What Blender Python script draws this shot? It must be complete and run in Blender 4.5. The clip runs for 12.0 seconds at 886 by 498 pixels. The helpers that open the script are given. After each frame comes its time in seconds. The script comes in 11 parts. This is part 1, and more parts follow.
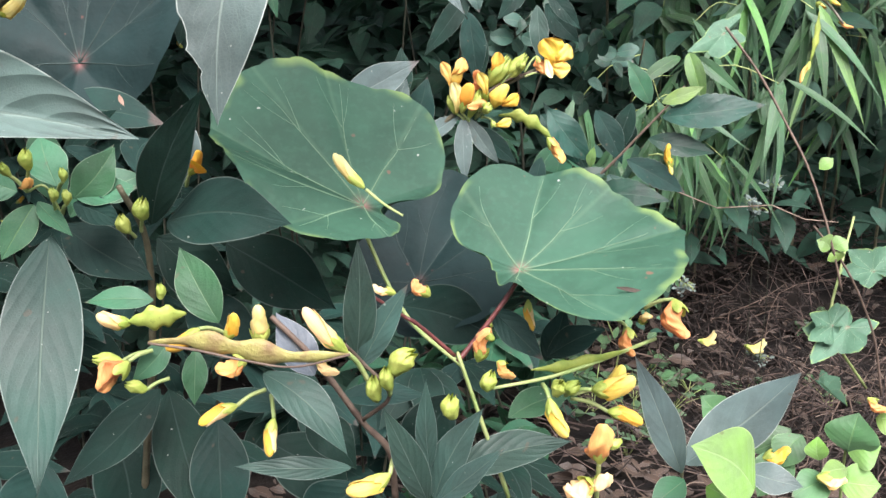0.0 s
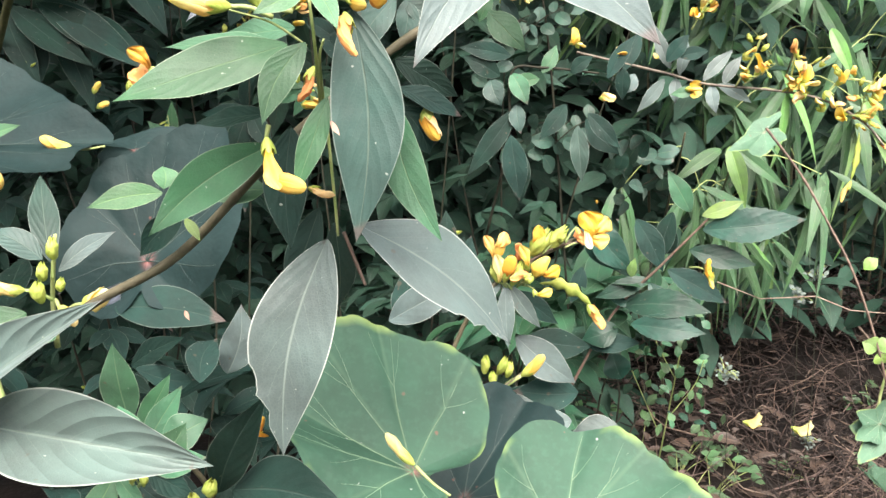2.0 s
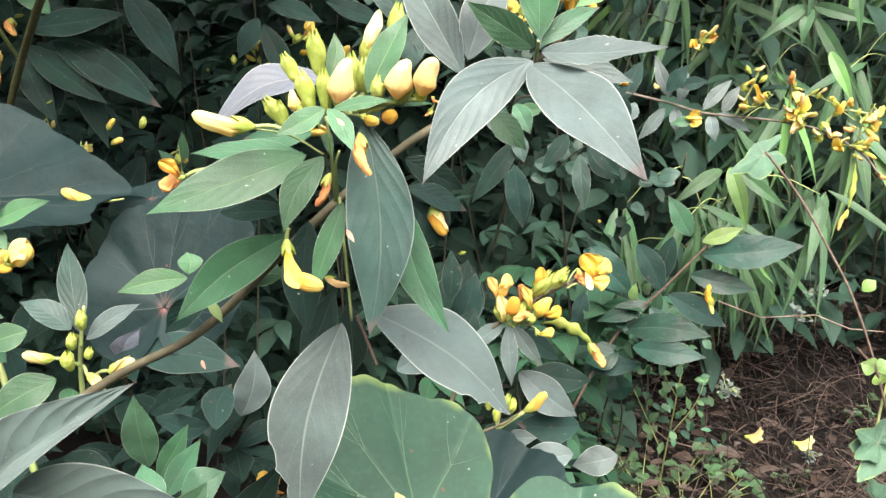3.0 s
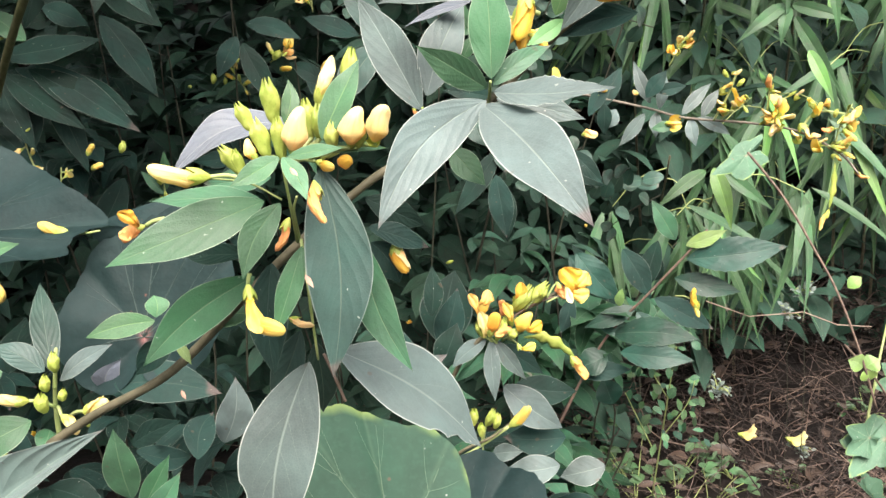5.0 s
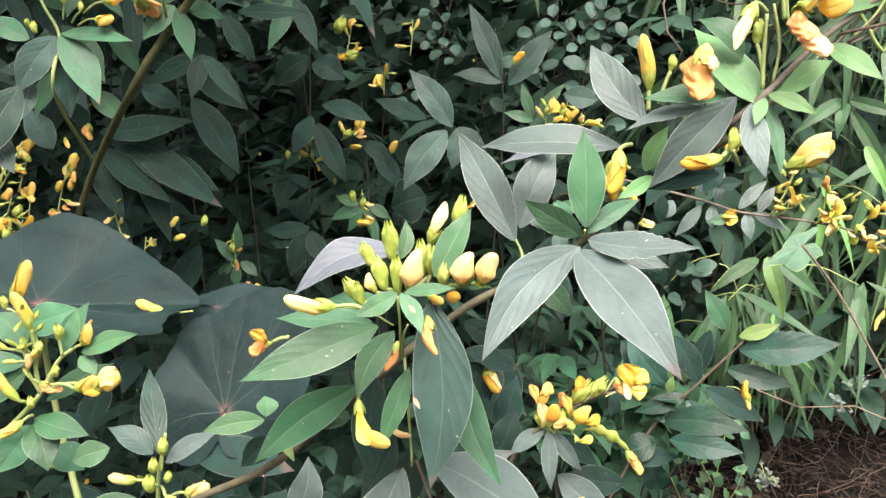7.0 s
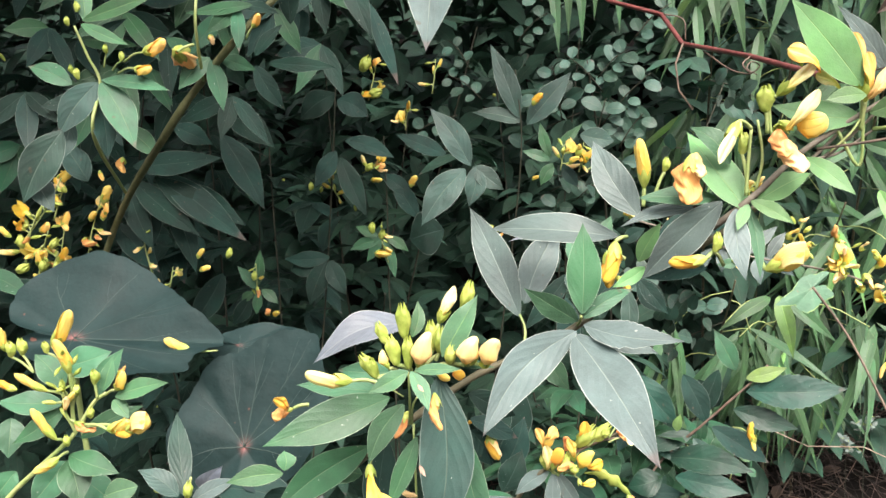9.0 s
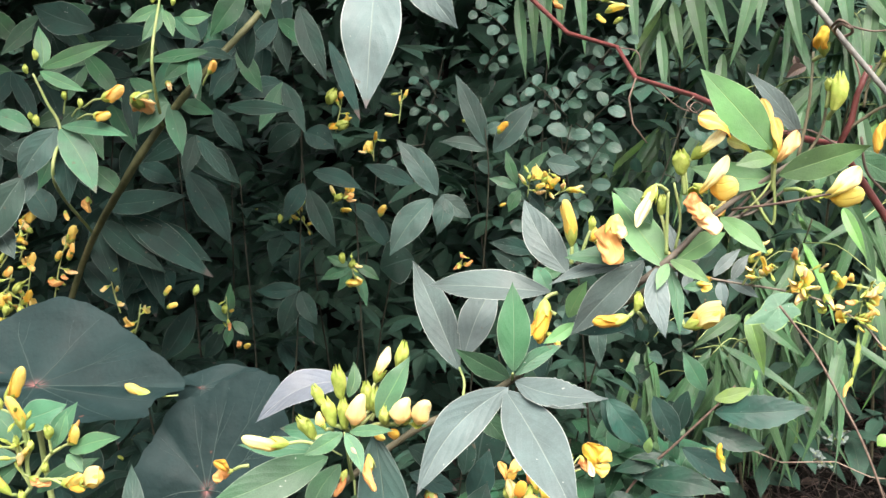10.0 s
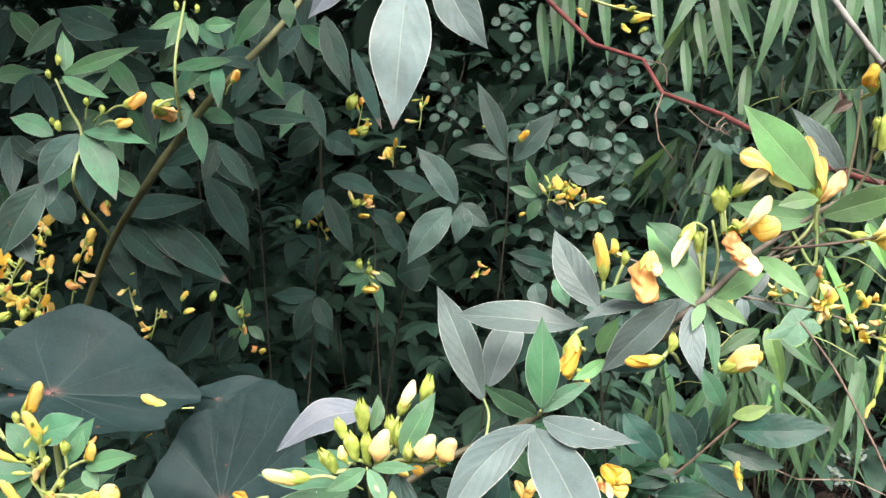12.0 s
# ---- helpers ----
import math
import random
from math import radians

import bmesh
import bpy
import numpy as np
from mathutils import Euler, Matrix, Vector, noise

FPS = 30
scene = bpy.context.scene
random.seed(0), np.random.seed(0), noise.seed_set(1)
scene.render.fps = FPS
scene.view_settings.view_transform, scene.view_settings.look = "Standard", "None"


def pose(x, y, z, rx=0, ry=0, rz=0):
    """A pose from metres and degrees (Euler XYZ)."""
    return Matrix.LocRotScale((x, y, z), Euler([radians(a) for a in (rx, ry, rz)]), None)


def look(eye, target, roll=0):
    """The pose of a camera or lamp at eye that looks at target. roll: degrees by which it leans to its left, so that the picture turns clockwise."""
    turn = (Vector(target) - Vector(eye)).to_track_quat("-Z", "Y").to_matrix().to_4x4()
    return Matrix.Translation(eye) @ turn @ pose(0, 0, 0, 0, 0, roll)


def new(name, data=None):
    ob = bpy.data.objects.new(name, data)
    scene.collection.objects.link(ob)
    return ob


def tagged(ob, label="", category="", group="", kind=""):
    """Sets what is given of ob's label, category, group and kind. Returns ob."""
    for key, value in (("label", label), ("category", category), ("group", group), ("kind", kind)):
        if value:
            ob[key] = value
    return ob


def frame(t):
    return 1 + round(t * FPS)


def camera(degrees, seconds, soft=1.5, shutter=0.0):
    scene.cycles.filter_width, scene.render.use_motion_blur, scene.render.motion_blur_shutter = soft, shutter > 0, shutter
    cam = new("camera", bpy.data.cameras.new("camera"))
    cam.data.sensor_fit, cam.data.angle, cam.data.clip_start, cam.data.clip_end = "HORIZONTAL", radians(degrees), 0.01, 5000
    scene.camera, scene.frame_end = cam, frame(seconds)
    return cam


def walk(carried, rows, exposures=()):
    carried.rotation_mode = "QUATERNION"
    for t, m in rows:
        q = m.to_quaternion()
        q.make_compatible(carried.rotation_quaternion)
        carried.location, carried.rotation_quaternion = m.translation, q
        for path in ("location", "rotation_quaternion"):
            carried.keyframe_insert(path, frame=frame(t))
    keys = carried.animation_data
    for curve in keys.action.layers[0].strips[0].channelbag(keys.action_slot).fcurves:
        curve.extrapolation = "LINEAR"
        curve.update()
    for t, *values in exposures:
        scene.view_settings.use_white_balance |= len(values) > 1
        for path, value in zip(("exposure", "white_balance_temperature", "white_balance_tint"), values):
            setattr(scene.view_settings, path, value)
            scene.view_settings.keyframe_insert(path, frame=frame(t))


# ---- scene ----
cam = camera(56.5, 12.0, soft=1.5)
METRES, EYE, TILT, LEAN, TURN = 0.36, 0.72, -14.0, 0.0, 0.0
ROWS = [
    (0.0, 0.0, 0.0, 0.0, 0.0, 0.0, -0.0),
    (0.5, -0.0311, -0.0284, 0.0554, 2.9, 1.5, -0.44),
    (1.0, -0.0156, -0.0056, 0.1408, 3.16, 2.19, 0.15),
    (1.5, 0.012, -0.0297, 0.2254, 2.71, 2.14, 0.66),
    (2.0, -0.0026, -0.0707, 0.2807, 2.92, 1.94, -0.01),
    (2.5, -0.0217, -0.1136, 0.3312, 3.42, 1.89, -0.48),
    (3.0, -0.0021, -0.1295, 0.3632, 3.2, 2.01, 0.04),
    (5.0, 0.0313, -0.1364, 0.3979, 2.9, 2.09, 1.88),
    (5.5, 0.0468, -0.169, 0.4068, 2.95, 2.99, 1.92),
    (6.0, 0.0102, -0.1839, 0.4244, 3.7, 4.02, 0.96),
    (6.5, -0.0123, -0.1992, 0.4441, 4.86, 4.98, 0.06),
    (7.0, -0.0185, -0.2338, 0.4646, 5.55, 6.1, -1.18),
    (9.0, -0.0018, -0.3226, 0.5306, 6.64, 6.97, -3.02),
    (9.5, 0.0388, -0.3377, 0.5685, 6.44, 7.43, -2.11),
    (10.0, 0.0593, -0.3491, 0.5833, 5.79, 7.97, -1.66),
    (10.5, 0.0839, -0.3718, 0.5811, 4.93, 8.11, -1.22),
    (11.0, 0.0625, -0.3586, 0.582, 5.02, 7.93, -1.52),
    (11.5, 0.0683, -0.3439, 0.5977, 5.7, 7.75, -2.07),
    (12.0, 0.0385, -0.3335, 0.6229, 6.53, 7.83, -3.02),
]
EXPOSURES = ((0.0, 2.8, 6490, 14), (0.5, 2.99, 6770, 14), (1.0, 3.1, 7060, 14), (2.0, 3.2, 7060, 14), (3.0, 3.0, 7060, 14), (5.5, 3.01, 7160, 14), (6.5, 2.95, 7190, 14), (9.5, 2.93, 7010, 13), (12.0, 2.88, 6910, 13))
walk(cam, [(t, pose(0, 0, EYE, TILT, LEAN, TURN) @ pose(METRES * x, METRES * y, METRES * z, 90 + pitch, roll, yaw)) for t, x, y, z, yaw, pitch, roll in ROWS],
     exposures=EXPOSURES)

# ---- light ----
world = bpy.data.worlds.new("overcast_sky")
scene.world = world
world.use_nodes = True
wn = world.node_tree.nodes
sky = wn.new("ShaderNodeTexSky")
sky.sky_type, sky.sun_disc = "NISHITA", False
sky.sun_elevation, sky.sun_rotation = radians(53), radians(166)
grey = wn.new("ShaderNodeHueSaturation")
grey.inputs["Saturation"].default_value = 0.3
world.node_tree.links.new(sky.outputs[0], grey.inputs["Color"])
world.node_tree.links.new(grey.outputs[0], wn["Background"].inputs[0])
wn["Background"].inputs[1].default_value = 0.085
sun_data = bpy.data.lights.new("sun", "SUN")
sun_data.energy, sun_data.angle, sun_data.color = 1.5, radians(50), (1.0, 0.98, 0.94)
sun = new("sun", sun_data)
sun.matrix_world = look((0.5, -2.0, 2.7), (0, 0, 0))


# ---- materials ----
class Graph:
    """Short words for building a node material."""

    def __init__(self, name):
        self.mat = bpy.data.materials.new(name)
        self.mat.use_nodes = True
        self.tree = self.mat.node_tree
        self.bsdf = self.tree.nodes["Principled BSDF"]
        self.out = self.tree.nodes["Material Output"]

    def put(self, socket, value):
        if isinstance(value, bpy.types.NodeSocket):
            self.tree.links.new(value, socket)
        elif isinstance(value, tuple) and len(value) == 3 and socket.type == "RGBA":
            socket.default_value = (*value, 1)
        else:
            socket.default_value = value

    def math(self, op, a, b=0.0, clamp=False):
        n = self.tree.nodes.new("ShaderNodeMath")
        n.operation, n.use_clamp = op, clamp
        self.put(n.inputs[0], a)
        self.put(n.inputs[1], b)
        return n.outputs[0]

    def ramp(self, x, lo, hi, a=0.0, b=1.0):
        n = self.tree.nodes.new("ShaderNodeMapRange")
        n.interpolation_type = "SMOOTHSTEP"
        for i, v in enumerate((x, lo, hi, a, b)):
            self.put(n.inputs[i], v)
        return n.outputs[0]

    def mix(self, fac, a, b, how="MIX"):
        n = self.tree.nodes.new("ShaderNodeMix")
        n.data_type, n.blend_type = "RGBA", how
        self.put(n.inputs[0], fac)
        self.put(n.inputs[6], a)
        self.put(n.inputs[7], b)
        return n.outputs[2]

    def coords(self, which="Object"):
        return self.tree.nodes.new("ShaderNodeTexCoord").outputs[which]

    def noise(self, scale, detail=3.0, at=None, rough=0.55):
        n = self.tree.nodes.new("ShaderNodeTexNoise")
        n.inputs["Scale"].default_value, n.inputs["Detail"].default_value = scale, detail
        n.inputs["Roughness"].default_value = rough
        self.tree.links.new(at if at is not None else self.place(), n.inputs["Vector"])
        return n.outputs[0]

    def place(self):
        return self.tree.nodes.new("ShaderNodeNewGeometry").outputs["Position"]

    def chance(self):
        return self.tree.nodes.new("ShaderNodeObjectInfo").outputs["Random"]

    def island(self):
        return self.tree.nodes.new("ShaderNodeNewGeometry").outputs["Random Per Island"]

    def uv(self):
        n = self.tree.nodes.new("ShaderNodeSeparateXYZ")
        self.tree.links.new(self.coords("UV"), n.inputs[0])
        return n.outputs[0], n.outputs[1]

    def attr(self, name):
        n = self.tree.nodes.new("ShaderNodeAttribute")
        n.attribute_name = name
        return n.outputs["Fac"]

    def vary(self, color, hue=0.5, sat=1.0, val=1.0):
        n = self.tree.nodes.new("ShaderNodeHueSaturation")
        for k, v in (("Hue", hue), ("Saturation", sat), ("Value", val), ("Color", color)):
            self.put(n.inputs[k], v)
        return n.outputs[0]

    def bump(self, height, distance, strength=1.0):
        n = self.tree.nodes.new("ShaderNodeBump")
        n.inputs["Distance"].default_value, n.inputs["Strength"].default_value = distance, strength
        self.tree.links.new(height, n.inputs["Height"])
        self.tree.links.new(n.outputs[0], self.bsdf.inputs["Normal"])
        return n.outputs[0]

    def finish(self, color, rough=0.5, spec=0.4, glow=0.0, sheen=0.0):
        """glow: how much light passes through the sheet."""
        b = self.bsdf
        self.put(b.inputs["Base Color"], color)
        self.put(b.inputs["Roughness"], rough)
        self.put(b.inputs["Specular IOR Level"], spec)
        self.put(b.inputs["Sheen Weight"], sheen)
        if glow:
            t = self.tree.nodes.new("ShaderNodeBsdfTranslucent")
            self.put(t.inputs[0], self.vary(color, 0.48, 1.2, 1.3))
            m = self.tree.nodes.new("ShaderNodeMixShader")
            m.inputs[0].default_value = glow
            self.tree.links.new(b.outputs[0], m.inputs[1])
            self.tree.links.new(t.outputs[0], m.inputs[2])
            self.tree.links.new(m.outputs[0], self.out.inputs[0])
        return self.mat


def leaf_material(name, base, vein, edge, veins=6.5, rough=0.5, sheen=0.2, spots=0.5, glow=0.12, spec=0.34, quilt=0.3, lines=0.28, rimmed=0.6):
    """A leaflet: pale midrib, slanting side veins, quilting between them, a fine light rim, specks of wear."""
    g = Graph(name)
    u, v = g.uv()
    across = g.math("ABSOLUTE", g.math("SUBTRACT", g.math("MULTIPLY", v, 2.0), 1.0))
    wob = g.math("ADD", g.math("MULTIPLY", g.noise(50, 3), 0.34), g.ramp(v, 0.49, 0.51, 0.0, 0.25))
    s = g.math("ADD", g.math("SUBTRACT", g.math("MULTIPLY", u, veins), g.math("MULTIPLY", g.math("POWER", across, 1.2), 2.4)), wob)
    d = g.math("MULTIPLY", g.math("ABSOLUTE", g.math("SUBTRACT", g.math("FRACT", s), 0.5)), 2.0)
    side = g.math("MULTIPLY", g.ramp(d, 0.962, 1.0), g.ramp(across, 0.95, 0.3, 0.15, 1.0))
    mid = g.ramp(across, 0.045, 0.012)
    rim = g.ramp(across, 0.955, 0.995)
    big, fine = g.noise(35, 3), g.noise(420, 3)
    ch = g.chance()
    col = g.mix(g.ramp(big, 0.3, 0.75), tuple(c * 0.82 for c in base), tuple(c * 1.22 for c in base))
    col = g.mix(g.math("MULTIPLY", g.ramp(fine, 0.4, 0.7), 0.14), col, tuple(c * 1.5 for c in base))
    col = g.vary(col, g.ramp(ch, 0, 1, 0.487, 0.513), g.ramp(big, 0.2, 0.8, 0.85, 1.15), g.ramp(ch, 0.0, 1.0, 0.78, 1.22))
    col = g.mix(g.math("MULTIPLY", side, lines), col, vein)
    col = g.mix(g.math("MULTIPLY", mid, 0.55), col, vein)
    col = g.mix(g.math("MULTIPLY", rim, rimmed), col, edge)
    blotch = g.math("MULTIPLY", g.ramp(g.noise(26, 4), 0.58, 0.72), 0.22)
    col = g.mix(blotch, col, tuple(0.62 * c + 0.30 * max(base) for c in base))
    speck = g.math("MULTIPLY", g.ramp(g.noise(150, 1), 0.73, 0.78), spots)
    col = g.mix(speck, col, (0.085, 0.062, 0.044))
    worn = g.math("MULTIPLY", g.ramp(g.math("ADD", u, g.math("MULTIPLY", g.noise(40, 3), 0.5)), 1.16, 1.24), g.ramp(ch, 0.70, 0.75))
    col = g.mix(g.math("MULTIPLY", worn, spots), col, (0.15, 0.095, 0.09))
    pale = g.math("MULTIPLY", g.ramp(g.noise(700, 0), 0.85, 0.88), spots * 0.8)
    col = g.mix(pale, col, (0.5, 0.52, 0.46))
    h = g.math("ADD", g.math("MULTIPLY", g.math("SINE", g.math("MULTIPLY", d, 1.57)), -quilt), g.math("MULTIPLY", fine, 0.16))
    cells = g.tree.nodes.new("ShaderNodeTexVoronoi")
    cells.feature = "DISTANCE_TO_EDGE"
    cells.inputs["Scale"].default_value = 900
    g.tree.links.new(g.place(), cells.inputs["Vector"])
    net = g.ramp(cells.outputs["Distance"], 0.0, 0.22)
    col = g.mix(g.math("MULTIPLY", g.math("SUBTRACT", 1.0, net), 0.06), col, vein)
    h = g.math("ADD", h, g.math("MULTIPLY", net, 0.07))
    h = g.math("SUBTRACT", h, g.math("MULTIPLY", mid, 0.6))
    h = g.math("ADD", h, g.math("MULTIPLY", g.noise(48, 2), 4.0))
    g.bump(h, 0.0008, 0.5)
    return g.finish(col, g.ramp(big, 0.2, 0.8, rough - 0.07, rough + 0.08), spec, glow, sheen)


OLD = leaf_material("leaf_old", (0.078, 0.111, 0.107), (0.21, 0.26, 0.23), (0.44, 0.47, 0.43), sheen=0.12, quilt=0.20, lines=0.30, rimmed=0.8)
QUILTED = leaf_material("leaf_quilted", (0.084, 0.122, 0.111), (0.19, 0.24, 0.21), (0.44, 0.47, 0.43), sheen=0.08, quilt=1.3, lines=0.32, rimmed=0.75)
# dark leaflets low down and deep in the bushes: shade is put into this colour
DARK = leaf_material("leaf_shaded_dark", (0.0135, 0.0325, 0.0265), (0.045, 0.07, 0.06), (0.15, 0.18, 0.16), sheen=0.0, spec=0.09, rough=0.56, rimmed=0.65)
MID = leaf_material("leaf_mid", (0.031, 0.062, 0.052), (0.12, 0.16, 0.13), (0.28, 0.32, 0.29), sheen=0.03, spec=0.26, lines=0.26, quilt=0.36)
GREEN = leaf_material("leaf_green", (0.038, 0.106, 0.056), (0.14, 0.22, 0.12), (0.32, 0.40, 0.29), sheen=0.05, spec=0.28, quilt=0.14, lines=0.24)
YOUNG = leaf_material("leaf_young", (0.094, 0.200, 0.080), (0.22, 0.36, 0.14), (0.40, 0.52, 0.30), glow=0.2, spots=0.15, sheen=0.1, quilt=0.05, lines=0.14)
FRESH = leaf_material("leaf_fresh", (0.052, 0.132, 0.066), (0.20, 0.34, 0.13), (0.40, 0.50, 0.30), glow=0.16, spots=0.2, sheen=0.08, quilt=0.08, lines=0.2)
UNDER = leaf_material("leaf_underside", (0.105, 0.124, 0.156), (0.24, 0.25, 0.25), (0.45, 0.46, 0.44), sheen=0.3, spots=0.2)
LIME = leaf_material("leaf_lime", (0.17, 0.29, 0.08), (0.30, 0.42, 0.18), (0.36, 0.45, 0.2), glow=0.22)
BACK = leaf_material("leaf_backdrop", (0.027, 0.061, 0.043), (0.06, 0.09, 0.06), (0.08, 0.11, 0.08), sheen=0.0, spec=0.14, rough=0.6, rimmed=0.3)
COIN = leaf_material("leaf_coin", (0.030, 0.072, 0.054), (0.10, 0.16, 0.10), (0.13, 0.19, 0.12), veins=6.0, sheen=0.1)
HOLLY = leaf_material("leaf_serrate", (0.012, 0.044, 0.031), (0.06, 0.10, 0.075), (0.10, 0.14, 0.11), rough=0.42, spec=0.28, sheen=0.0)
# darkened copy of the green leaflet, with the shade in its colour
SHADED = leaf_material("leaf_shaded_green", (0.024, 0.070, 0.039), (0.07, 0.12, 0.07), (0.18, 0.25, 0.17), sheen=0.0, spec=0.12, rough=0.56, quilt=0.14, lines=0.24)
BAMBOO = leaf_material("leaf_bamboo", (0.034, 0.088, 0.038), (0.12, 0.2, 0.08), (0.16, 0.25, 0.12), veins=0.0, sheen=0.1)
BAMBOO_LIGHT = leaf_material("leaf_bamboo_light", (0.11, 0.23, 0.07), (0.25, 0.42, 0.12), (0.3, 0.45, 0.18), veins=0.0)
DRY = leaf_material("leaf_dry", (0.055, 0.036, 0.028), (0.24, 0.16, 0.1), (0.26, 0.18, 0.12))
SILVER = leaf_material("leaf_silver", (0.13, 0.17, 0.155), (0.3, 0.34, 0.3), (0.3, 0.34, 0.3), sheen=0.2)
HERB = leaf_material("leaf_herb", (0.055, 0.122, 0.052), (0.14, 0.25, 0.1), (0.2, 0.32, 0.14), veins=7.0)


def round_material(name, base, vein, rimmed=0.8, spec=0.3):
    """A big round leaf with veins spreading like fingers, carried by the mesh as a vein mask."""
    g = Graph(name)
    m = g.attr("vein")
    rim = g.attr("rim")
    hub = g.attr("hub")
    big, fine = g.noise(28, 3), g.noise(300, 4)
    col = g.mix(g.ramp(big, 0.3, 0.7), tuple(c * 0.85 for c in base), tuple(c * 1.2 for c in base))
    col = g.mix(g.math("MULTIPLY", g.ramp(fine, 0.45, 0.7), 0.3), col, tuple(c * 1.5 for c in base))
    col = g.mix(g.math("MULTIPLY", m, 0.55), col, vein)
    col = g.mix(g.math("MULTIPLY", hub, 0.65), col, (0.32, 0.13, 0.12))
    edgy = g.math("MULTIPLY", g.math("MULTIPLY", rim, rimmed), g.ramp(g.noise(45, 2), 0.45, 0.62))
    col = g.mix(edgy, col, (0.26, 0.36, 0.10))
    col = g.mix(g.math("MULTIPLY", g.ramp(g.noise(95, 2), 0.73, 0.77), 0.6), col, (0.20, 0.08, 0.06))
    col = g.mix(g.math("MULTIPLY", g.ramp(g.noise(420, 0), 0.86, 0.89), rimmed), col, (0.5, 0.5, 0.45))
    col = g.vary(col, 0.5, 1.0, g.ramp(g.chance(), 0, 1, 0.9, 1.1))
    h = g.math("ADD", g.math("MULTIPLY", fine, 0.25), g.math("MULTIPLY", m, 0.35))
    h = g.math("ADD", h, g.math("MULTIPLY", g.noise(70, 3), 1.6))
    g.bump(h, 0.0012, 0.6)
    return g.finish(col, g.ramp(big, 0.2, 0.8, 0.54, 0.68), spec, 0.12, 0.0)


ROUND = round_material("round_leaf", (0.030, 0.077, 0.050), (0.15, 0.23, 0.14), 0.55, 0.22)
# round leaves deep in the plant: the shade over them is put into this colour
ROUND_SHADED = round_material("round_leaf_shaded", (0.010, 0.024, 0.024), (0.036, 0.060, 0.056), 0.0, 0.19)


def petal_material(name, light, deep, streak):
    g = Graph(name)
    u, v = g.uv()
    n = g.noise(160, 3)
    f = g.math("ADD", g.math("MULTIPLY", u, 0.8), g.math("MULTIPLY", g.math("SUBTRACT", n, 0.5), 0.9))
    col = g.mix(g.ramp(f, 0.15, 0.85), light, deep)
    lines = g.ramp(g.math("SINE", g.math("ADD", g.math("MULTIPLY", v, 70.0), g.math("MULTIPLY", n, 6.0))), 0.6, 1.0)
    col = g.mix(g.math("MULTIPLY", lines, 0.06), col, streak)
    flush = g.math("MULTIPLY", g.ramp(g.noise(70, 2), 0.45, 0.7), g.ramp(g.chance(), 0.2, 0.9, 0.0, 0.55))
    col = g.mix(flush, col, streak)
    col = g.vary(col, g.ramp(g.chance(), 0, 1, 0.485, 0.508), 1.0, g.ramp(n, 0.2, 0.8, 0.85, 1.1))
    g.bump(g.math("ADD", n, g.math("MULTIPLY", lines, 0.3)), 0.0008, 0.5)
    return g.finish(col, 0.5, 0.3, 0.25, 0.1)


YELLOW = petal_material("petal_yellow", (0.74, 0.62, 0.15), (0.72, 0.48, 0.05), (0.70, 0.33, 0.06))
PALE = petal_material("petal_pale", (0.76, 0.68, 0.31), (0.72, 0.55, 0.14), (0.70, 0.38, 0.12))
BLUSH = petal_material("petal_blush", (0.84, 0.79, 0.36), (0.84, 0.54, 0.18), (0.82, 0.46, 0.16))
CREAM = petal_material("petal_cream", (0.88, 0.83, 0.48), (0.82, 0.72, 0.17), (0.84, 0.62, 0.18))
APRICOT = petal_material("petal_apricot", (0.88, 0.66, 0.20), (0.84, 0.52, 0.08), (0.76, 0.36, 0.08))
GOLD = petal_material("petal_gold", (0.67, 0.46, 0.06), (0.67, 0.33, 0.03), (0.62, 0.21, 0.04))
WILT = petal_material("petal_wilted", (0.76, 0.42, 0.14), (0.62, 0.26, 0.08), (0.38, 0.14, 0.05))
BUFF = petal_material("petal_buff", (0.84, 0.68, 0.34), (0.80, 0.54, 0.18), (0.64, 0.32, 0.12))


def plain_material(name, a, b, scale, rough=0.6, bump=0.0006, glow=0.0, spec=0.35, spread=None):
    g = Graph(name)
    n, f = g.noise(scale, 4), g.noise(scale * 7, 2)
    col = g.mix(g.ramp(n, 0.3, 0.7), a, b)
    col = g.mix(g.math("MULTIPLY", g.ramp(f, 0.55, 0.75), 0.4), col, tuple(c * 0.55 for c in a))
    col = g.vary(col, 0.5, 1.0, g.ramp(g.chance(), 0, 1, 0.85, 1.15))
    if spread:  # weathered pieces lie among fresh dark ones
        col = g.vary(col, 0.5, 1.0, g.ramp(g.math("POWER", g.island(), 2.0), 0, 1, *spread))
    g.bump(g.math("ADD", n, g.math("MULTIPLY", f, 0.5)), bump, 0.7)
    return g.finish(col, rough, spec, glow)


RIB = plain_material("leaf_rib", (0.10, 0.175, 0.105), (0.15, 0.23, 0.14), 150, 0.5)
# ribs of those leaves, darkened for the same shade
RIB_SHADED = plain_material("leaf_rib_shaded", (0.022, 0.040, 0.036), (0.036, 0.056, 0.050), 150, 0.5)
CALYX = plain_material("calyx", (0.25, 0.33, 0.06), (0.40, 0.44, 0.11), 180, 0.5, 0.0005, 0.15)
STALK = plain_material("green_stalk", (0.22, 0.30, 0.10), (0.30, 0.33, 0.14), 120, 0.55)
STEM = plain_material("olive_stem", (0.082, 0.074, 0.046), (0.145, 0.128, 0.082), 130, 0.6)
BROWN = plain_material("brown_twig", (0.075, 0.050, 0.040), (0.15, 0.105, 0.08), 110, 0.7)
REDVINE = plain_material("red_vine", (0.085, 0.024, 0.024), (0.15, 0.045, 0.04), 140, 0.45)
